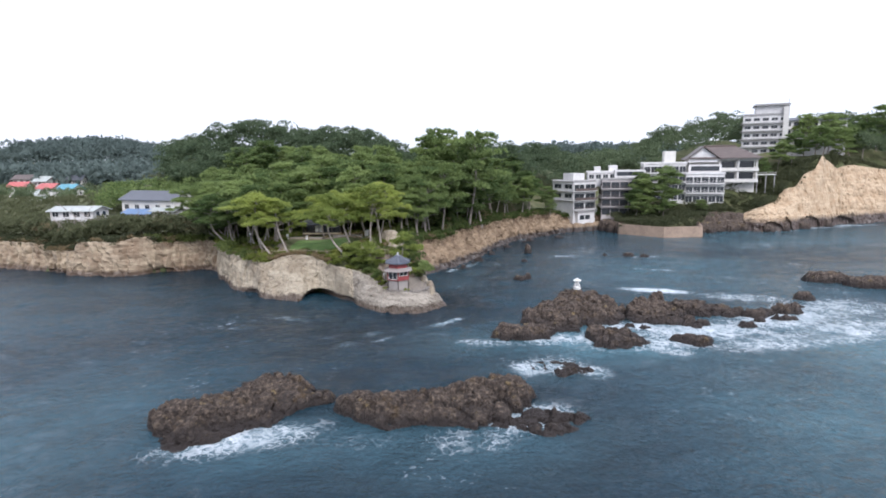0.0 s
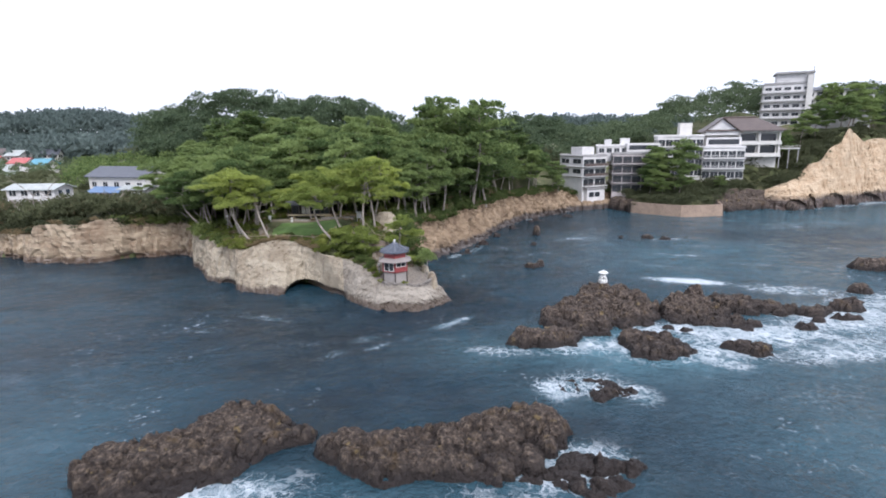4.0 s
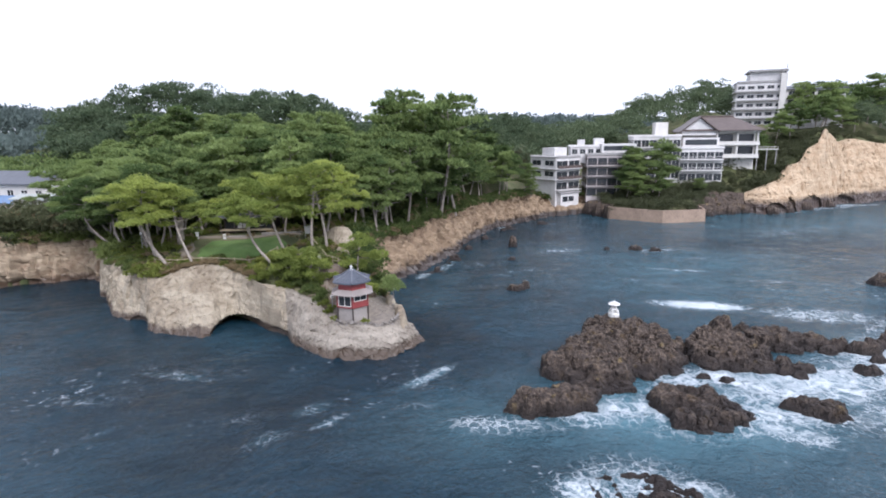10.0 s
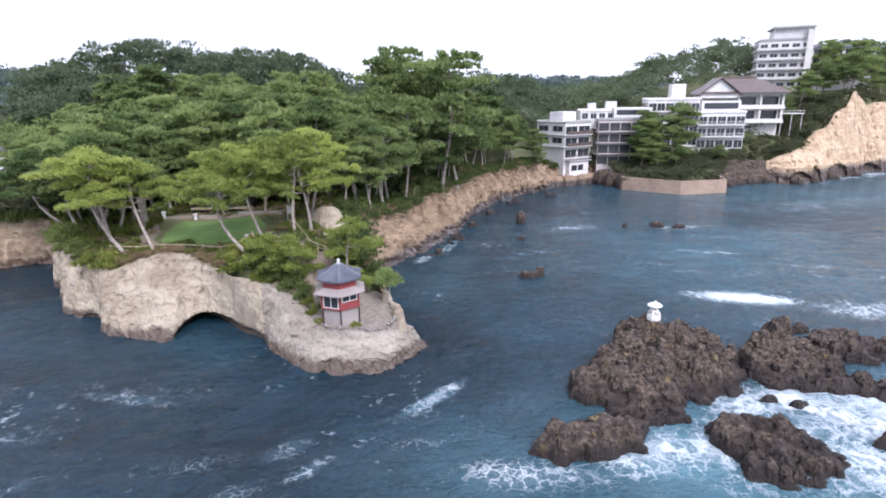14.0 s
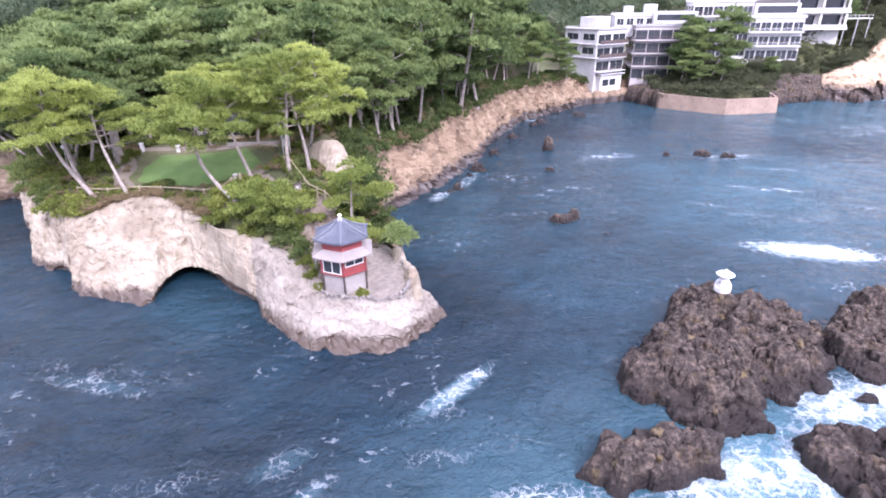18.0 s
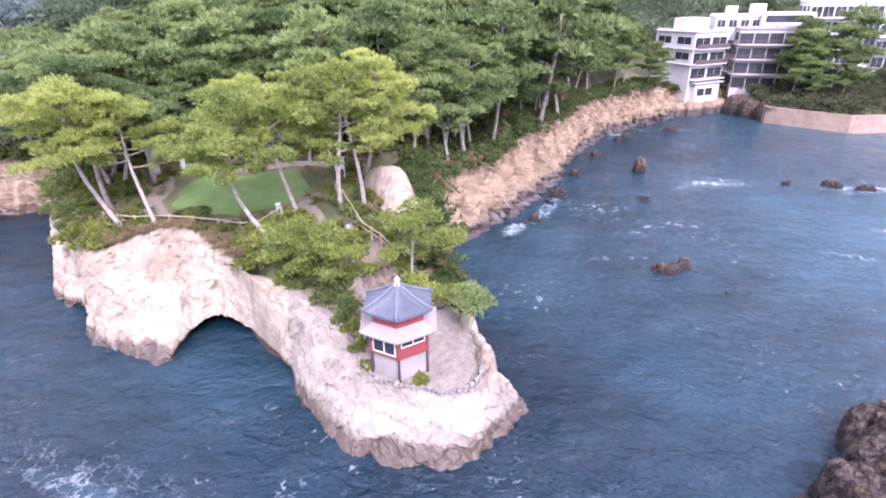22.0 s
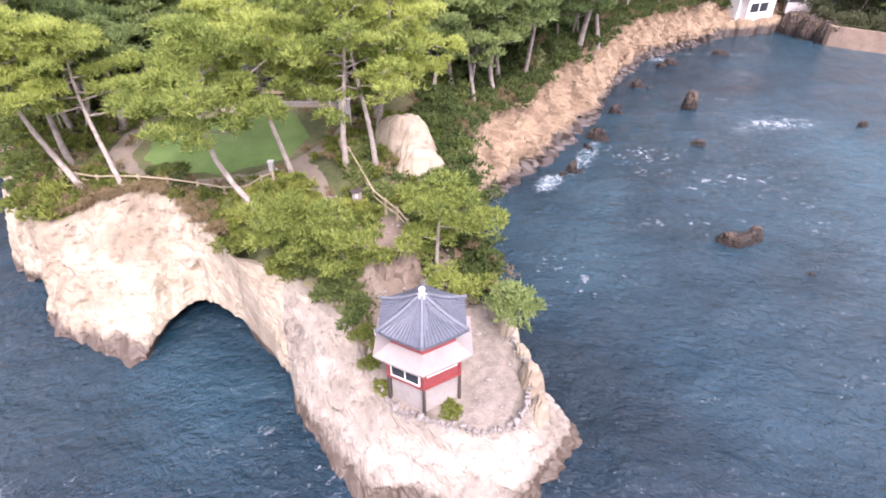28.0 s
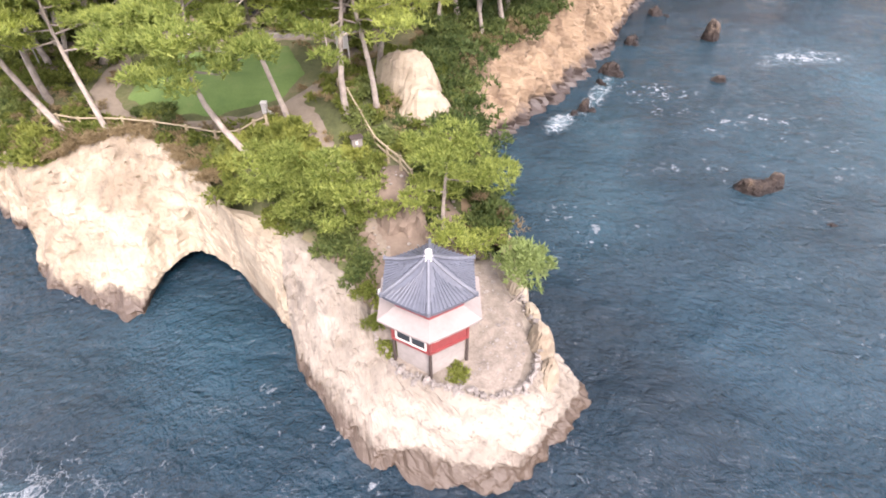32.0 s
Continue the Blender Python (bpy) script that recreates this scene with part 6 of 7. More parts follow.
brush("forest_floor_brush", [p for p in within(520, -62, 45, 121, 165, 7, 1.0) if not (-35 < p[0] < -14 and p[1] < 129)], M_SHRUB, "dark undergrowth of ferns and shrubs beneath the pines", 27, (0.8, 1.7), 70, 0.5, 0.2)


# ---- hotels ----
def building(name, m, w, d, floors, label, category, wall, storey=3.1, bay=2.4, roof="flat", balcony=True, sides=("front", "left"), roof_mat=None, foot=0.0, ledge=0.5, win_h=1.5, rail_mat=None, skip=(), group="", frame_mat=None):
    """A house of several storeys. Local x runs along the front, y into the depth, z up from its lowest floor."""
    t = thing(name, m, label, category, group)
    h = floors * storey
    part("wall", boxes((0, 0, -foot, w, d, h)), wall, t)
    if roof == "flat":
        part("roof", boxes((-0.25, -0.25, h, w + 0.25, d + 0.25, h + 0.35), (-0.1, -0.1, h + 0.35, w + 0.1, 0.1, h + 0.7), (-0.1, d - 0.1, h + 0.35, w + 0.1, d + 0.1, h + 0.7), bevel=0.03), roof_mat or wall, t)
    else:
        rise, over = roof, 0.8
        bm = bmesh.new()
        ins = min(w, d) * 0.28
        ring = [(-over, -over), (w + over, -over), (w + over, d + over), (-over, d + over)]
        a = [bm.verts.new((x, y, h)) for x, y in ring]
        b = [bm.verts.new((x, y, h + 0.22)) for x, y in ring]
        r0, r1 = (bm.verts.new((ins, d / 2, h + rise)), bm.verts.new((w - ins, d / 2, h + rise))) if w >= d else (bm.verts.new((w / 2, ins, h + rise)), bm.verts.new((w / 2, d - ins, h + rise)))
        bm.faces.new(a[::-1])
        for k in range(4):
            bm.faces.new((a[k], a[(k + 1) % 4], b[(k + 1) % 4], b[k]))
        if w >= d:
            bm.faces.new((b[0], b[1], r1, r0)), bm.faces.new((b[1], b[2], r1)), bm.faces.new((b[2], b[3], r0, r1)), bm.faces.new((b[3], b[0], r0))
        else:
            bm.faces.new((b[0], b[1], r0)), bm.faces.new((b[1], b[2], r1, r0)), bm.faces.new((b[2], b[3], r1)), bm.faces.new((b[3], b[0], r0, r1))
        part("roof", bm, roof_mat or M_DARKTILE, t)
    for side in sides:
        L = w if side in ("front", "back") else d
        S = {"front": pose(0, 0, 0), "left": pose(0, d, 0, 0, 0, -90), "right": pose(w, 0, 0, 0, 0, 90), "back": pose(w, d, 0, 0, 0, 180)}[side]
        n = max(1, int(L / bay))
        step = L / n
        for f in range(floors):
            z = f * storey
            if (side, f) in skip:
                continue
            for k in range(n):
                gap = 0.06 if balcony and side == "front" else 0.16
                x0, x1 = k * step + step * gap, (k + 1) * step - step * gap
                zl = z + (0.25 if balcony and side == "front" else 0.95)
                zh = zl + (2.1 if balcony and side == "front" else win_h)
                bm = boxes((x0, -0.03, zl, x1, 0.02, zh))
                bm.transform(S)
                win = part("window", bm, M_GLASS, t)
                xm = (x0 + x1) / 2
                bm = boxes((x0 - 0.06, -0.09, zl - 0.06, x1 + 0.06, -0.01, zl), (x0 - 0.06, -0.09, zh, x1 + 0.06, -0.01, zh + 0.06), (x0 - 0.06, -0.09, zl, x0, -0.01, zh), (x1, -0.09, zl, x1 + 0.06, -0.01, zh), (xm - 0.03, -0.07, zl, xm + 0.03, -0.01, zh))
                bm.transform(S)
                part("frame", bm, frame_mat or M_WHITE, win)
            if balcony and side == "front" and f > 0:
                bm = boxes((0.05, -1.15, z - 0.14, L - 0.05, -0.003, z + 0.04))
                bm.transform(S)
                bal = part("balcony", bm, wall, t)
                specs = [(0.05, -1.15, z + 0.92, L - 0.05, -1.09, z + 1.0)] + [(0.05 + (L - 0.16) * k / 24, -1.14, z + 0.04, 0.05 + (L - 0.16) * k / 24 + 0.06, -1.10, z + 0.92) for k in range(25)]
                bm = boxes(*specs)
                bm.transform(S)
                part("railing", bm, rail_mat or M_RAIL, bal, "dark metal balcony railing")
            elif f > 0 and ledge:
                bm = boxes((-0.05, -ledge, z - 0.12, L + 0.05, -0.003, z + 0.02))
                bm.transform(S)
                part("ledge", bm, wall, t)
    return t


# the narrow hotel on its rock, and the block behind it
hotel = building("seaside_hotel", pose(47.0, 193.8, 3.4, 0, 0, 28), 10.4, 11.5, 4, "narrow white seaside hotel with dark balconies on a rock ledge", "hotel", M_HOTEL, 3.3, 4.0, "flat", True, ("front", "left"), M_GREYCONC, 4.0, skip=(("left", 0), ("left", 1), ("front", 0)))
part("plinth", boxes((0.8, -1.6, -1.9, 8.6, 0.0, 2.4)), M_HOTEL, hotel, "plain white lower storey over the water")
part("roof_room", boxes((3.6, 4.5, 13.5, 9.0, 10.0, 16.2)), M_HOTEL, hotel)
for x in (1.6, 4.2):
    part("lower_window", boxes((x, -1.66, -0.2, x + 2.2, -1.61, 1.4)), M_GLASS, hotel)
part("terrace_slab", boxes((0.4, -2.0, 2.4, 9.4, -0.01, 2.7)), M_GREYCONC, hotel)
part("balcony_band", boxes((0.1, -1.22, 6.7, 10.3, -1.16, 7.5)), M_RAIL, hotel, "dark balcony front")
part("balcony_band", boxes((0.1, -1.22, 10.0, 10.3, -1.16, 10.8)), M_RAIL, hotel, "dark balcony front")
block = building("seaside_hotel", pose(58.0, 197.0, 4.4, 0, 0, -10), 15.5, 10, 4, "grey-white hotel block with brown balcony rails", "hotel", M_HOTELB, 3.2, 2.6, "flat", True, ("front", "left"), M_GREYCONC, 2.0, frame_mat=M_RAIL)
part("upper_storey", boxes((4.5, 1.5, 13.5, 15.2, 9.6, 16.2)), M_HOTEL, block, "white set-back upper storey")
part("upper_window", boxes((5.2, 1.42, 14.2, 14.4, 1.49, 15.6)), M_GLASS, block)
roof_house = building("seaside_hotel", pose(54.0, 201.5, 16.6, 0, 0, -10), 15.0, 6.0, 1, "white upper storey with rooftop tank rooms", "hotel", M_HOTEL, 3.0, 2.4, "flat", False, ("front",), M_HOTEL, 2.0)
part("tank_room", boxes((2.4, 1.5, 3.3, 4.6, 3.6, 5.4), bevel=0.03), M_HOTEL, roof_house)
part("tank_room", boxes((7.6, 1.5, 3.3, 10.6, 3.8, 5.8), bevel=0.03), M_HOTEL, roof_house)
building("inn_wing", pose(74.0, 200, 9.4, 0, 0, -12), 14.5, 8, 4, "white inn wing half hidden by garden pines", "inn", M_HOTEL, 3.3, 2.4, "flat", True, ("front", "left"), M_HOTEL, 4.0)
inn = building("inn_wing", pose(88.0, 196.5, 8.6, 0, 0, -12), 13.0, 9, 3, "white inn wing with terraces and glazed bays", "inn", M_HOTEL, 3.4, 2.6, "flat", True, ("front", "left"), M_HOTEL, 4.0, rail_mat=M_HOTEL)
part("set_back_storey", boxes((1.5, 3.0, 10.9, 12.5, 9.0, 13.6)), M_HOTEL, inn, "white set-back storey over the terrace")
part("terrace_window", boxes((2.2, 2.92, 11.3, 11.8, 2.99, 13.0)), M_GLASS, inn)
part("stair_tower", boxes((-6.6, 6.0, 14.6, -2.6, 10.0, 18.6), bevel=0.04), M_WHITE, inn, "plain white roof tower")


def great_hall():
    """The inn's hall: two deep verandas under a broad brown roof with a gable facing the sea."""
    t = thing("inn_hall", pose(100.4, 198.0, 16.0, 0, 0, -14), "white inn hall with two verandas under a broad brown tiled roof", "inn")
    part("wall", boxes((0, 2.2, -4, 12.6, 12, 8.2)), M_WHITE, t)
    for z in (-0.3, 3.7, 7.7):
        part("veranda_slab", boxes((-0.3, -0.4, z, 13.2, 2.2, z + 0.5), bevel=0.03), M_WHITE, t)
    for z in (0.2, 4.2):
        for x in (0.0, 6.2, 12.2):
            part("post", boxes((x, -0.1, z, x + 0.55, 0.5, z + 3.5)), M_WHITE, t)
        for x in (0.8, 7.0):
            part("window", boxes((x, 2.1, z + 0.2, x + 5.0, 2.19, z + 3.0)), M_GLASS, t)
        part("railing", boxes((0, -0.3, z, 13.0, -0.2, z + 0.75)), M_WHITE, t)
    bm = bmesh.new()
    # hip roof that runs to the left over the next wing, ending in a gable
    prof = [(-10.5, -1.4), (14.0, -1.4), (14.0, 13.4), (-10.5, 13.4)]
    a = [bm.verts.new((x, y, 8.2)) for x, y in prof]
    b = [bm.verts.new((x, y, 8.5)) for x, y in prof]
    r0, r1 = bm.verts.new((-4.0, 6, 12.8)), bm.verts.new((6.4, 6, 12.8))
    bm.faces.new(a[::-1])
    for k in range(4):
        bm.faces.new((a[k], a[(k + 1) % 4], b[(k + 1) % 4], b[k]))
    bm.faces.new((b[0], b[1], r1, r0)), bm.faces.new((b[1], b[2], r1)), bm.faces.new((b[2], b[3], r0, r1)), bm.faces.new((b[3], b[0], r0))
    part("roof", bm, M_BROWNTILE, t, "broad brown tiled hip roof")
    bm = bmesh.new()
    tube(bm, [(-4.2, 6, 12.9), (6.6, 6, 12.9)], [0.3, 0.3], 6)
    part("ridge", bm, M_BROWNTILE, t)
    part("side_wing", boxes((-9.6, 1.5, 2.0, 0.0, 11, 8.2)), M_WHITE, t)
    # gabled front of the side wing: a white pediment under two tiled slopes
    bm = bmesh.new()
    a = [bm.verts.new(p) for p in ((-10.6, -0.9, 7.0), (-0.4, -0.9, 7.0), (-0.4, -0.9, 8.3), (-5.5, -0.9, 12.2), (-10.6, -0.9, 8.3))]
    b = [bm.verts.new((v.co.x, 1.6, v.co.z)) for v in a]
    bm.faces.new(a), bm.faces.new(b[::-1])
    for k in range(5):
        bm.faces.new((a[k], b[k], b[(k + 1) % 5], a[(k + 1) % 5]))
    bmesh.ops.recalc_face_normals(bm, faces=bm.faces)
    part("gable_front", bm, M_HOTEL, t, "white pediment wall")
    for x0, x1 in ((-11.6, -5.5), (0.6, -5.5)):
        bm = bmesh.new()
        q = [(x0, -1.7, 7.7), (x1, -1.7, 12.45), (x1, 7.0, 12.45), (x0, 7.0, 7.7)]
        lo, up = [bm.verts.new(p) for p in q], [bm.verts.new((p[0], p[1], p[2] + 0.35)) for p in q]
        bm.faces.new(up), bm.faces.new(lo[::-1])
        for k in range(4):
            bm.faces.new((lo[k], lo[(k + 1) % 4], up[(k + 1) % 4], up[k]))
        bmesh.ops.recalc_face_normals(bm, faces=bm.faces)
        part("gable_roof", bm, M_BROWNTILE, t)


great_hall()


def deck():
    t = thing("garden_deck", pose(113.2, 196.2, 18.2, 0, 0, -14), "slender white deck on posts beside the inn hall", "deck")
    part("platform", boxes((0, 0, 0, 6.5, 3, 0.25)), M_WHITE, t)
    for x in (0.4, 3.2, 6.0):
        part("post", boxes((x, 0.2, -6.5, x + 0.25, 0.45, 0)), M_GREYCONC, t)
    part("railing", boxes((0, 0.02, 0.9, 6.5, 0.1, 1.0), *[(0.1 + 1.05 * k, 0.03, 0.25, 0.18 + 1.05 * k, 0.09, 0.9) for k in range(7)]), M_WHITE, t)


deck()
tower = building("hotel_tower", pose(122.2, 223.5, 25.6, 0, 0, -27), 15.4, 11, 5, "white six-storey hotel tower with dark banded ledges", "hotel", M_HOTEL, 3.1, 3.0, "flat", False, ("front", "left"), M_GREYCONC, 3.0, ledge=0.9, win_h=1.1)
part("top_storey", boxes((4.0, 0.4, 15.5, 15.2, 10, 19.2)), M_HOTEL, tower)
part("upper_roof", boxes((3.2, -0.6, 19.2, 15.8, 10.8, 19.6), (3.6, -0.3, 19.6, 15.4, 10.5, 19.9)), M_GREYCONC, tower)
part("end_wall", boxes((13.6, -1.1, 0, 15.5, -0.01, 18.4)), M_WHITE, tower)
bm = bmesh.new()
tube(bm, [(15.3, 0.2, 18.0), (15.3, 0.2, 21.6)], [0.16, 0.10], 6)
part("mast", bm, M_GREYCONC, tower, "pale lightning mast")
bm = bmesh.new()
tube(bm, [(8.0, 4, 19.5), (8.0, 4, 21.5)], [0.07, 0.05], 5)
part("aerial", bm, M_GREYCONC, tower)
for z in (3.1, 6.2, 9.3, 12.4):
    part("balcony_band", boxes((-0.8, -1.3, z - 0.15, 13.58, -0.91, z + 0.25)), M_GREYCONC, tower, "grey shaded ledge")
building("hotel_annex", pose(140, 226, 33.0, 0, 0, -20), 22, 10, 2, "low white annex with a dark hip roof behind pines", "hotel", M_HOTEL, 3.0, 3.0, 1.6, False, ("front",), M_DARKTILE, 8.0)


def seawall():
    """Battered concrete wall round the hotel garden."""
    line = [(60.4, 186), (60.2, 182.6), (64, 178.5), (71, 172.2), (83.7, 173.0), (86.6, 180.5)]
    bm = bmesh.new()
    prev = None
    for i, (x, y) in enumerate(line):
        a, b = Vector(line[max(0, i - 1)]), Vector(line[min(len(line) - 1, i + 1)])
        d = (b - a).normalized()
        n = Vector((d.y, -d.x))
        p = Vector((x, y))
        ring = [bm.verts.new((*(p + n * o), z)) for o, z in ((0.55, -2.6), (0.1, 2.7), (-0.5, 2.7), (-0.8, -2.6))]
        if prev:
            for k in range(4):
                bm.faces.new((prev[k], ring[k], ring[(k + 1) % 4], prev[(k + 1) % 4]))
        else:
            bm.faces.new(ring[::-1])
        prev = ring
    bm.faces.new(prev)
    solid("seawall", bm, M_CONC, "stained brown concrete seawall round the hotel garden", "seawall", kind="structure")


seawall()
for i, (x, y, s) in enumerate([(44.6, 192.0, 2.4), (48.6, 192.6, 2.6), (52.6, 194.8, 2.6), (56, 196.6, 2.4)]):
    land_rock("foundation_rock", [(x, y, s, s * 0.9, 20, 1.9)], "ochre rock ledge under the narrow hotel", 0.3, 0.4, 140 + i, mat=M_OCHRE, sharp=5)

for i, (x, y, s) in enumerate([(59.0, 193.4, 2.6), (60.6, 189.4, 2.8), (61.2, 185.6, 2.2)]):
    land_rock("foundation_rock", [(x, y, s, s * 1.1, 30, 3.2)], "dark broken rock between the hotel and the seawall", 0.3, 0.6, 160 + i, mat=M_ROCK, sharp=4)


# ---- houses on the left shore ----
def gable_house(name, m, w, d, h, rise, wall, roof, label, windows=2, category="house", storeys=1):
    """Gabled house; the ridge runs along local x, the gable wall closes the +x end."""
    t = thing(name, m, label, category)
    bm = bmesh.new()
    v = [bm.verts.new(p) for p in ((0, 0, -3), (w, 0, -3), (w, d, -3), (0, d, -3), (0, 0, h), (w, 0, h), (w, d, h), (0, d, h), (0, d / 2, h + rise * 0.94), (w, d / 2, h + rise * 0.94))]
    for f in ((0, 1, 5, 4), (2, 3, 7, 6), (4, 5, 9, 8), (6, 7, 8, 9), (3, 2, 1, 0)):
        bm.faces.new([v[k] for k in f])
    bm.faces.new((v[1], v[2], v[6], v[9], v[5]))
    bm.faces.new((v[3], v[0], v[4], v[8], v[7]))
    part("wall", bm, wall, t)
    for sgn in (0, 1):
        bm = bmesh.new()
        e = 0.7
        y0 = -e if not sgn else d + e
        z0 = h - rise * e / (d / 2)
        q = [(-e, y0, z0), (w + e, y0, z0), (w + e, d / 2, h + rise), (-e, d / 2, h + rise)]
        lo = [bm.verts.new(p) for p in q]
        up = [bm.verts.new((p[0], p[1], p[2] + 0.18)) for p in q]
        bm.faces.new(up), bm.faces.new(lo[::-1])
        for k in range(4):
            bm.faces.new((lo[k], lo[(k + 1) % 4], up[(k + 1) % 4], up[k]))
        bmesh.ops.recalc_face_normals(bm, faces=bm.faces)
        part("roof_slope", bm, roof, t)
    for s in range(storeys):
        z = 0.9 + s * 2.8
        for k in range(windows):
            x = w * (k + 0.5) / windows
            win = part("window", boxes((x - 0.8, -0.05, z, x + 0.8, -0.01, z + 1.2)), M_GLASS, t)
            part("frame", boxes((x - 0.88, -0.09, z - 0.08, x + 0.88, -0.052, z), (x - 0.88, -0.09, z + 1.2, x + 0.88, -0.052, z + 1.28), (x - 0.04, -0.09, z, x + 0.04, -0.052, z + 1.2), (x - 0.88, -0.09, z, x - 0.8, -0.052, z + 1.2), (x + 0.8, -0.09, z, x + 0.88, -0.052, z + 1.2)), M_WHITE, win)
        for y in (d * 0.3, d * 0.7):
            win = part("window", boxes((w + 0.01, y - 0.6, z, w + 0.05, y + 0.6, z + 1.1)), M_GLASS, t)
            part("frame", boxes((w + 0.052, y - 0.68, z - 0.08, w + 0.09, y + 0.68, z), (w + 0.052, y - 0.68, z + 1.1, w + 0.09, y + 0.68, z + 1.18), (w + 0.052, y - 0.68, z, w + 0.09, y - 0.6, z + 1.1), (w + 0.052, y + 0.6, z, w + 0.09, y + 0.68, z + 1.1)), M_WHITE, win)
    return t


gable_house("white_house", pose(-89.5, 151.2, 11.6, 0, 0, -22), 19.5, 8.0, 3.6, 2.0, M_WHITE, M_DARKTILE, "white two-storey house with a dark grey gable roof", 5)
gable_house("white_house", pose(-86.5, 146.4, 9.4, 0, 0, -16), 9.5, 4.5, 2.2, 0.9, M_WHITE, M_BLUE, "white house wing with a blue sheet roof", 4)
gable_house("white_house", pose(-77.0, 143.0, 8.2, 0, 0, -16), 7.0, 4.5, 4.2, 0.6, M_HOTEL, M_LITROOF, "small cream annex with a flat pale roof", 2)
gable_house("low_house", pose(-101.0, 139.0, 10.6, 0, 0, -4), 11.5, 6.0, 2.4, 0.9, M_HOTEL, M_LITROOF, "low white house with a grey roof among bushes", 4)
for x, y, z, w, d, h, rise, wm, rm, turn, lab in [(-160, 226, 12, 9, 8, 4.4, 2.2, M_WHITE, M_TEAL, -6, "far white house with a teal sheet roof"), (-178, 226, 9.6, 11, 8, 4.2, 2.4, M_WHITE, M_LITROOF, 5, "far white house with a pale roof"),
                                                  (-176, 236, 13, 10, 8, 3.4, 2.2, M_HOTEL, M_REDROOF, -8, "far house with a red roof"), (-190, 238, 13.4, 9, 8, 4, 2.2, M_WHITE, M_REDROOF, 10, "far white house with a red roof"),
                                                  (-186, 248, 16, 9, 8, 3.6, 2.4, M_WHITE, M_LITROOF, -10, "far white gabled house on the slope"), (-172, 250, 16.5, 8, 7, 3.4, 2.2, M_WHITE, M_DARKTILE, 12, "far white house with a dark roof"),
                                                  (-205, 232, 11, 12, 8, 4, 2.0, M_HOTEL, M_BROWNTILE, 0, "far house with a brown roof"), (-168, 216, 8.4, 12, 8, 3.6, 1.8, M_WHITE, M_LITROOF, -4, "far white house with a grey-green roof"), (-200, 254, 17, 10, 8, 3.6, 2.2, M_WHITE, M_BROWNTILE, 6, "far white house with a brown roof")]:
    gable_house("far_house", pose(x * 1.12, y * 1.12, z - 1.0, 0, 0, turn), w * 0.85, d * 0.85, h * 0.8, rise * 0.9, wm, rm, lab, 3)


# ---- things on the cape ----
def cottage():
    """Low dark timber house behind the lawn, with a deep tiled roof and an open veranda."""
    t = thing("timber_house", pose(-32.2, 122.6, gz(-28, 124) - 0.1, 0, 0, -3), "low dark timber house with a grey tiled roof behind the lawn", "house")
    part("wall", boxes((0.6, 1.2, -0.3, 8.6, 6.4, 2.5)), M_DARKWOOD, t)
    part("veranda", boxes((0.2, 0.0, 0.2, 9.0, 1.2, 0.45), bevel=0.02), M_FENCE, t)
    for x in (0.3, 2.5, 4.7, 6.9, 8.8):
        part("post", boxes((x, 0.1, -0.3, x + 0.14, 0.24, 2.5)), M_DARKWOOD, t)
    for k in range(4):
        x = 0.9 + k * 1.95
        win = part("sliding_screen", boxes((x, 1.12, 0.5, x + 1.7, 1.19, 2.1)), M_GLASS if k != 1 else M_WHITE, t)
        part("frame", boxes((x - 0.05, 1.06, 0.45, x + 1.75, 1.11, 0.53), (x - 0.05, 1.06, 2.05, x + 1.75, 1.11, 2.13), (x + 0.8, 1.06, 0.5, x + 0.88, 1.11, 2.1)), M_DARKWOOD, win)
    bm = bmesh.new()
    ring = [(-0.7, -0.8), (9.9, -0.8), (9.9, 7.2), (-0.7, 7.2)]
    a = [bm.verts.new((x, y, 2.45)) for x, y in ring]
    b = [bm.verts.new((x, y, 2.62)) for x, y in ring]
    r0, r1 = bm.verts.new((2.6, 3.2, 4.5)), bm.verts.new((6.6, 3.2, 4.5))
    bm.faces.new(a[::-1])
    for k in range(4):
        bm.faces.new((a[k], a[(k + 1) % 4], b[(k + 1) % 4], b[k]))
    bm.faces.new((b[0], b[1], r1, r0)), bm.faces.new((b[1], b[2], r1)), bm.faces.new((b[2], b[3], r0, r1)), bm.faces.new((b[3], b[0], r0))
    part("roof", bm, M_DARKTILE, t)
    bm = bmesh.new()
    tube(bm, [(2.4, 3.2, 4.58), (6.8, 3.2, 4.58)], [0.18, 0.18], 6)
    part("ridge", bm, M_DARKTILE, t)


cottage()
for x, y, w, lab in [(-24.5, 119.6, 6.5, "low dark stone kerb before the timber house"), (-31, 119.9, 4.5, "low dark stone kerb along the walk")]:
    solid("stone_kerb", boxes((0, 0, -0.2, w, 0.35, 0.28), bevel=0.04), M_STONE, lab, "kerb", m=pose(x, y, gz(x + w / 2, y)))


def cut_trunk():
    t = thing("tree_stump", pose(-36.0, 116.2, gz(-36, 116.2)), "tall thick cut pine trunk standing beside the path", "stump")
    bm = bmesh.new()
    tube(bm, [(0, 0, -0.3), (0.05, 0, 0.3), (0, 0.05, 1.6), (0.08, 0, 2.9), (0.05, 0.05, 3.9)], [0.85, 0.62, 0.52, 0.48, 0.55], 12)
    part("trunk", bm, M_BARK, t)
    bm = bmesh.new()
    tube(bm, [(0.05, 0.05, 3.9), (0.05, 0.05, 3.96)], [0.53, 0.5], 12)
    part("cut_top", bm, M_FENCE, t)


cut_trunk()


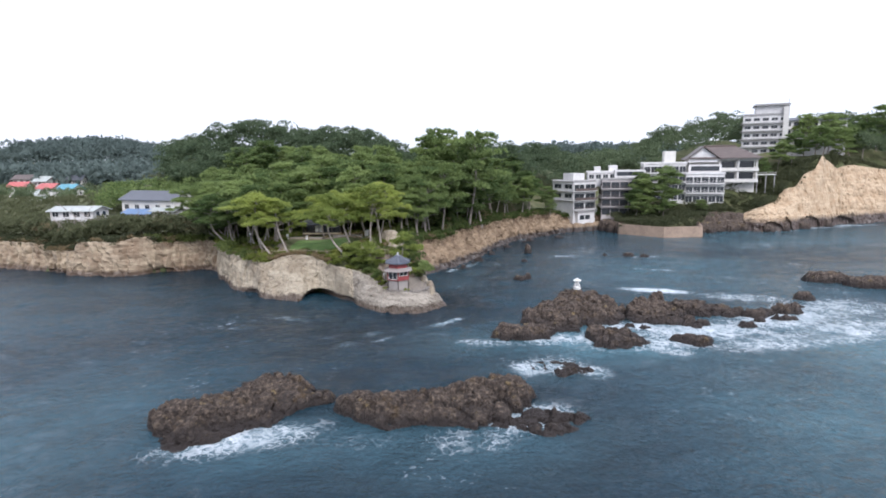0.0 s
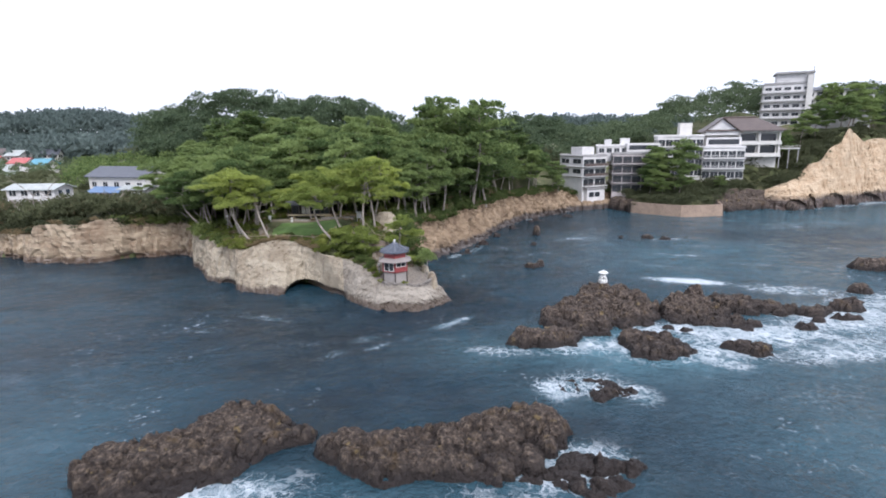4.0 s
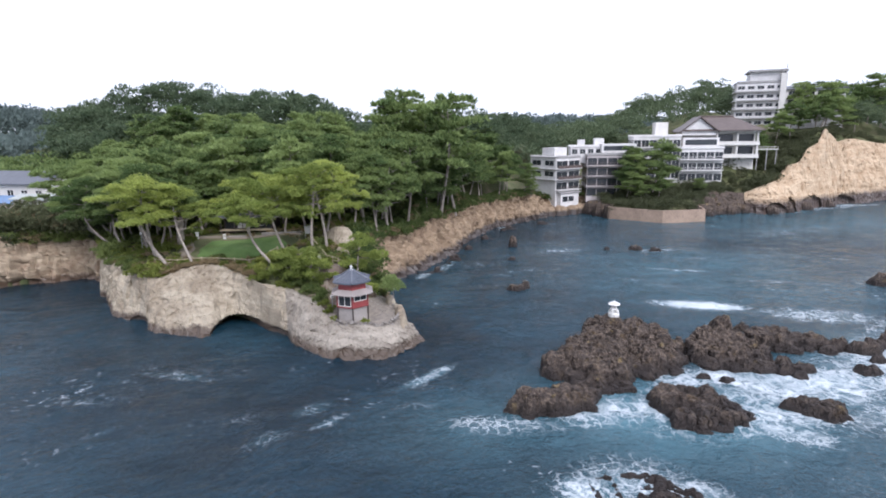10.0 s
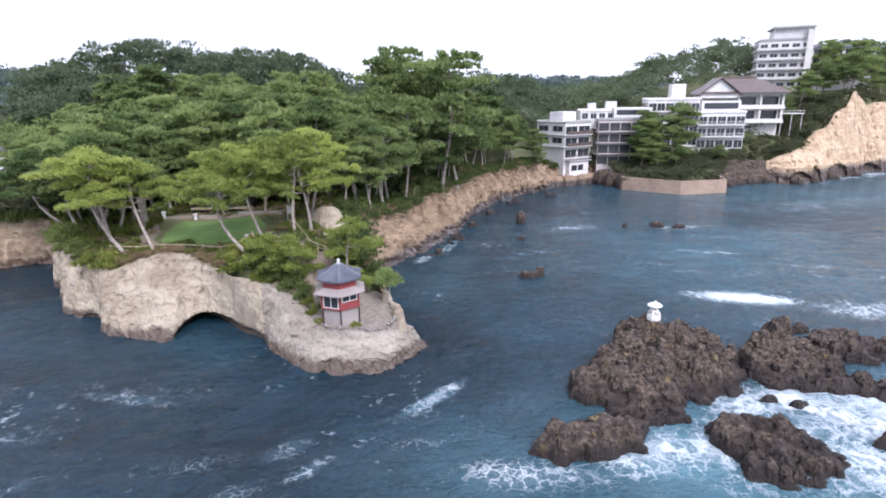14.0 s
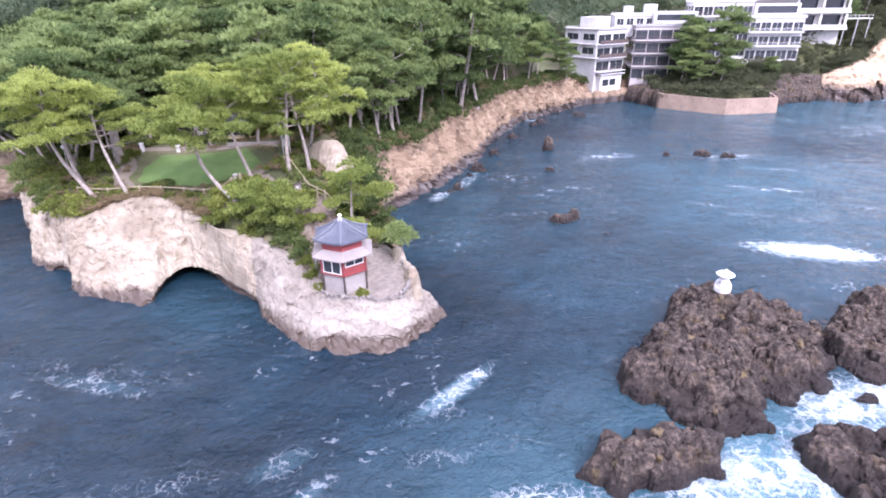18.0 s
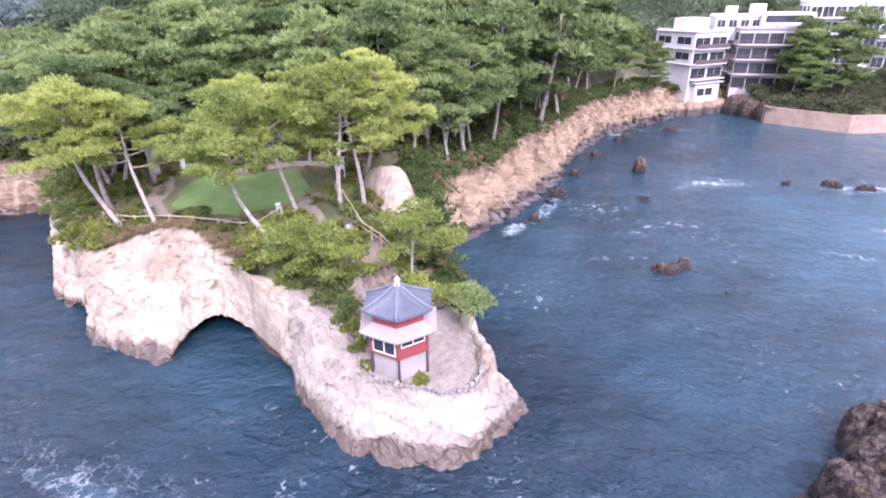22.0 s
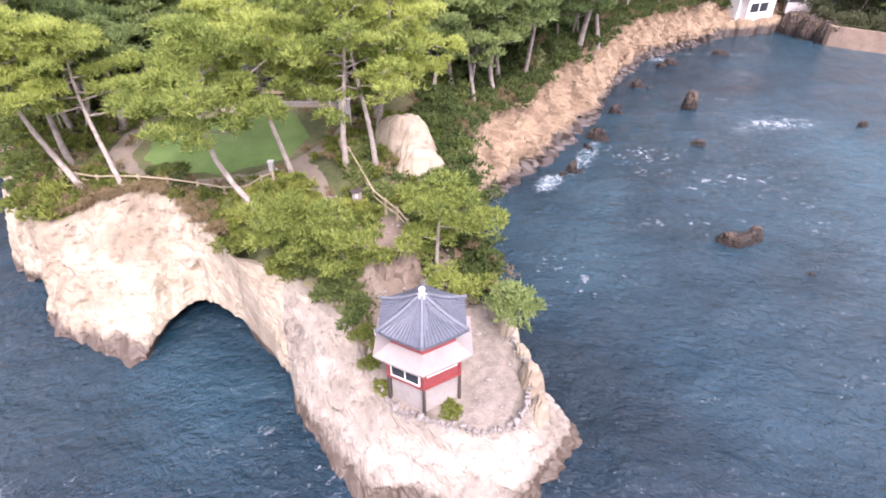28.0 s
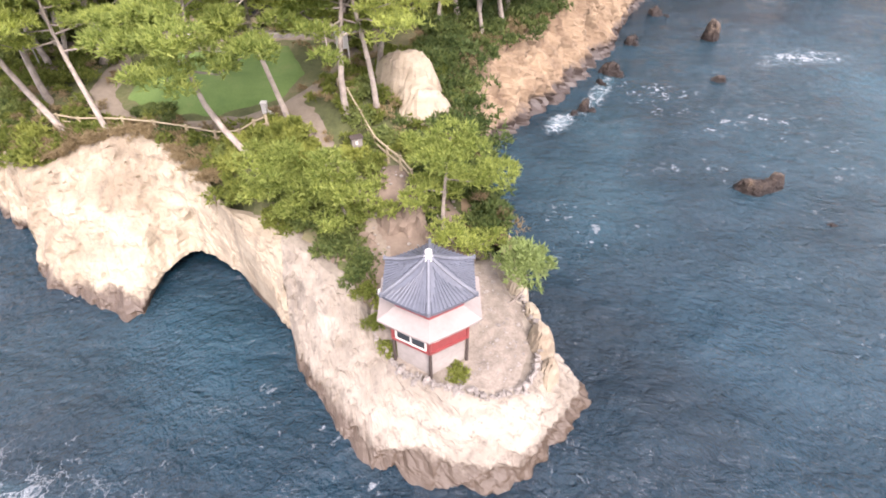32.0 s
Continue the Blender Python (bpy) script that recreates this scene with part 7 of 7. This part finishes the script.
def rail_fence(points, label):
    """Wooden rail fence: round posts and two rails."""
    line = polyline(points, 1.8)
    x0, y0 = line[0]
    t = thing("rail_fence", pose(x0, y0, gz(x0, y0)), label, "fence", "fences on the cape")
    zb = gz(x0, y0)
    ps = [Vector((x - x0, y - y0, gz(x, y) - zb)) for x, y in line]
    for p in ps:
        bm = bmesh.new()
        tube(bm, [p + Vector((0, 0, -0.3)), p + Vector((0, 0, 1.05))], [0.10, 0.09], 7)
        part("post", bm, M_FENCE, t)
    for a, b in zip(ps, ps[1:]):
        for h in (0.5, 0.92):
            bm = bmesh.new()
            tube(bm, [a + Vector((0, 0, h)), b + Vector((0, 0, h))], [0.06, 0.06], 6)
            part("rail", bm, M_FENCE, t)


rail_fence([(-36.5, 107.6), (-33, 106.6), (-29.6, 106.2), (-25, 105.6), (-21, 104.6), (-18.6, 103.6)], "weathered wooden rail fence along the brink")
rail_fence([(-15.2, 108.4), (-13.2, 105.4), (-11.2, 102.6), (-9.6, 101)], "weathered wooden rail fence beside the falling path")


def marker(x, y, h, r, label, cap=True, mat=None):
    t = thing("marker_post", pose(x, y, gz(x, y)), label, "post", "posts by the lawn")
    part("shaft", boxes((-r, -r, -0.2, r, r, h), bevel=0.03), mat or M_GRANITE, t)
    if cap:
        part("cap", boxes((-r * 1.3, -r * 1.3, h, r * 1.3, r * 1.3, h + 0.12), bevel=0.04), mat or M_GRANITE, t)


marker(-20.6, 108.4, 0.75, 0.17, "short white stone post at the lawn's edge")
marker(-20.0, 107.9, 0.4, 0.16, "low white stone block at the lawn's edge", False)
marker(-34.6, 119.4, 0.85, 0.2, "short white stone post by the walk")
marker(-30.2, 119.0, 0.6, 0.2, "short white stone post by the walk")


def info_box(x, y, label):
    t = thing("information_stand", pose(x, y, gz(x, y), 0, 0, 25), label, "sign")
    part("case", boxes((-0.32, -0.2, -0.2, 0.32, 0.2, 1.1), bevel=0.02), M_STONE, t)
    part("hood", boxes((-0.4, -0.28, 1.1, 0.4, 0.28, 1.17), bevel=0.02), M_DARKWOOD, t)
    part("notice", boxes((-0.12, -0.215, 0.7, 0.04, -0.203, 0.95)), M_WHITE, t, "white paper notice")


info_box(-13.2, 103.4, "grey information box beside the path")


def signboard(x, y):
    t = thing("white_signboard", pose(x, y, gz(x, y), 0, 0, 10), "white framed notice board on posts under the pines", "sign")
    for s in (-0.4, 0.4):
        part("post", boxes((s - 0.06, -0.06, -0.2, s + 0.06, 0.06, 2.3)), M_WHITE, t)
    part("board", boxes((-0.34, -0.03, 1.1, 0.34, 0.03, 2.2)), M_WHITE, t)
    part("hood", boxes((-0.55, -0.2, 2.3, 0.55, 0.2, 2.36), bevel=0.02), M_LITROOF, t)


signboard(-16.4, 115.6)


def path_lamp(x, y, h, label):
    t = thing("path_lamp", pose(x, y, gz(x, y)), label, "lamp")
    bm = bmesh.new()
    tube(bm, [(0, 0, -0.2), (0, 0, h)], [0.06, 0.05], 7)
    part("pole", bm, M_GREYCONC, t)
    bm = bmesh.new()
    tube(bm, [(0, 0, h - 0.05), (0, 0, h + 0.1), (0, 0, h + 0.32), (0, 0, h + 0.4)], [0.1, 0.2, 0.2, 0.05], 9)
    part("lamp_head", bm, M_WHITE, t, "white lamp head")


path_lamp(-41.5, 115.5, 2.9, "slim grey path lamp with a white head")
path_lamp(-10.4, 93.4, 1.5, "small white lamp on a post behind the pavilion")


def bare_tree(x, y, h, seed):
    """Leafless pale tree above the bay."""
    r_ = random.Random(seed)
    t = thing("bare_tree", pose(x, y, gz(x, y)), "leafless pale grey tree above the bay cliff", "tree", "bare trees above the bay")
    bm = bmesh.new()
    pts = [Vector((r_.uniform(-0.4, 0.4) * i, r_.uniform(-0.3, 0.3) * i, h * i / 5 - 0.3)) for i in range(6)]
    tube(bm, pts, [0.2 - 0.03 * i for i in range(6)], 6)
    part("trunk", bm, M_BARK, t)
    for k in range(7):
        p = pts[2 + k % 4]
        a = r_.uniform(0, 6.28)
        e = p + Vector((math.cos(a), math.sin(a), r_.uniform(0.5, 1.1))) * r_.uniform(1.2, 2.6)
        bm = bmesh.new()
        tube(bm, [p, p.lerp(e, 0.5) + Vector((0, 0, 0.2)), e, e + Vector((r_.uniform(-.6, .6), 0, 0.7))], [0.09, 0.07, 0.05, 0.02], 5)
        part("branch", bm, M_BARK, t)


for i, (x, y, h) in enumerate([(-92, 134, 9), (-88, 134, 8.5), (-96, 133, 7), (-84, 131, 5), (-90, 130.5, 5), (-72, 132, 5), (-75, 134, 5.5)]):
    bare_tree(x, y, h, 600 + i)
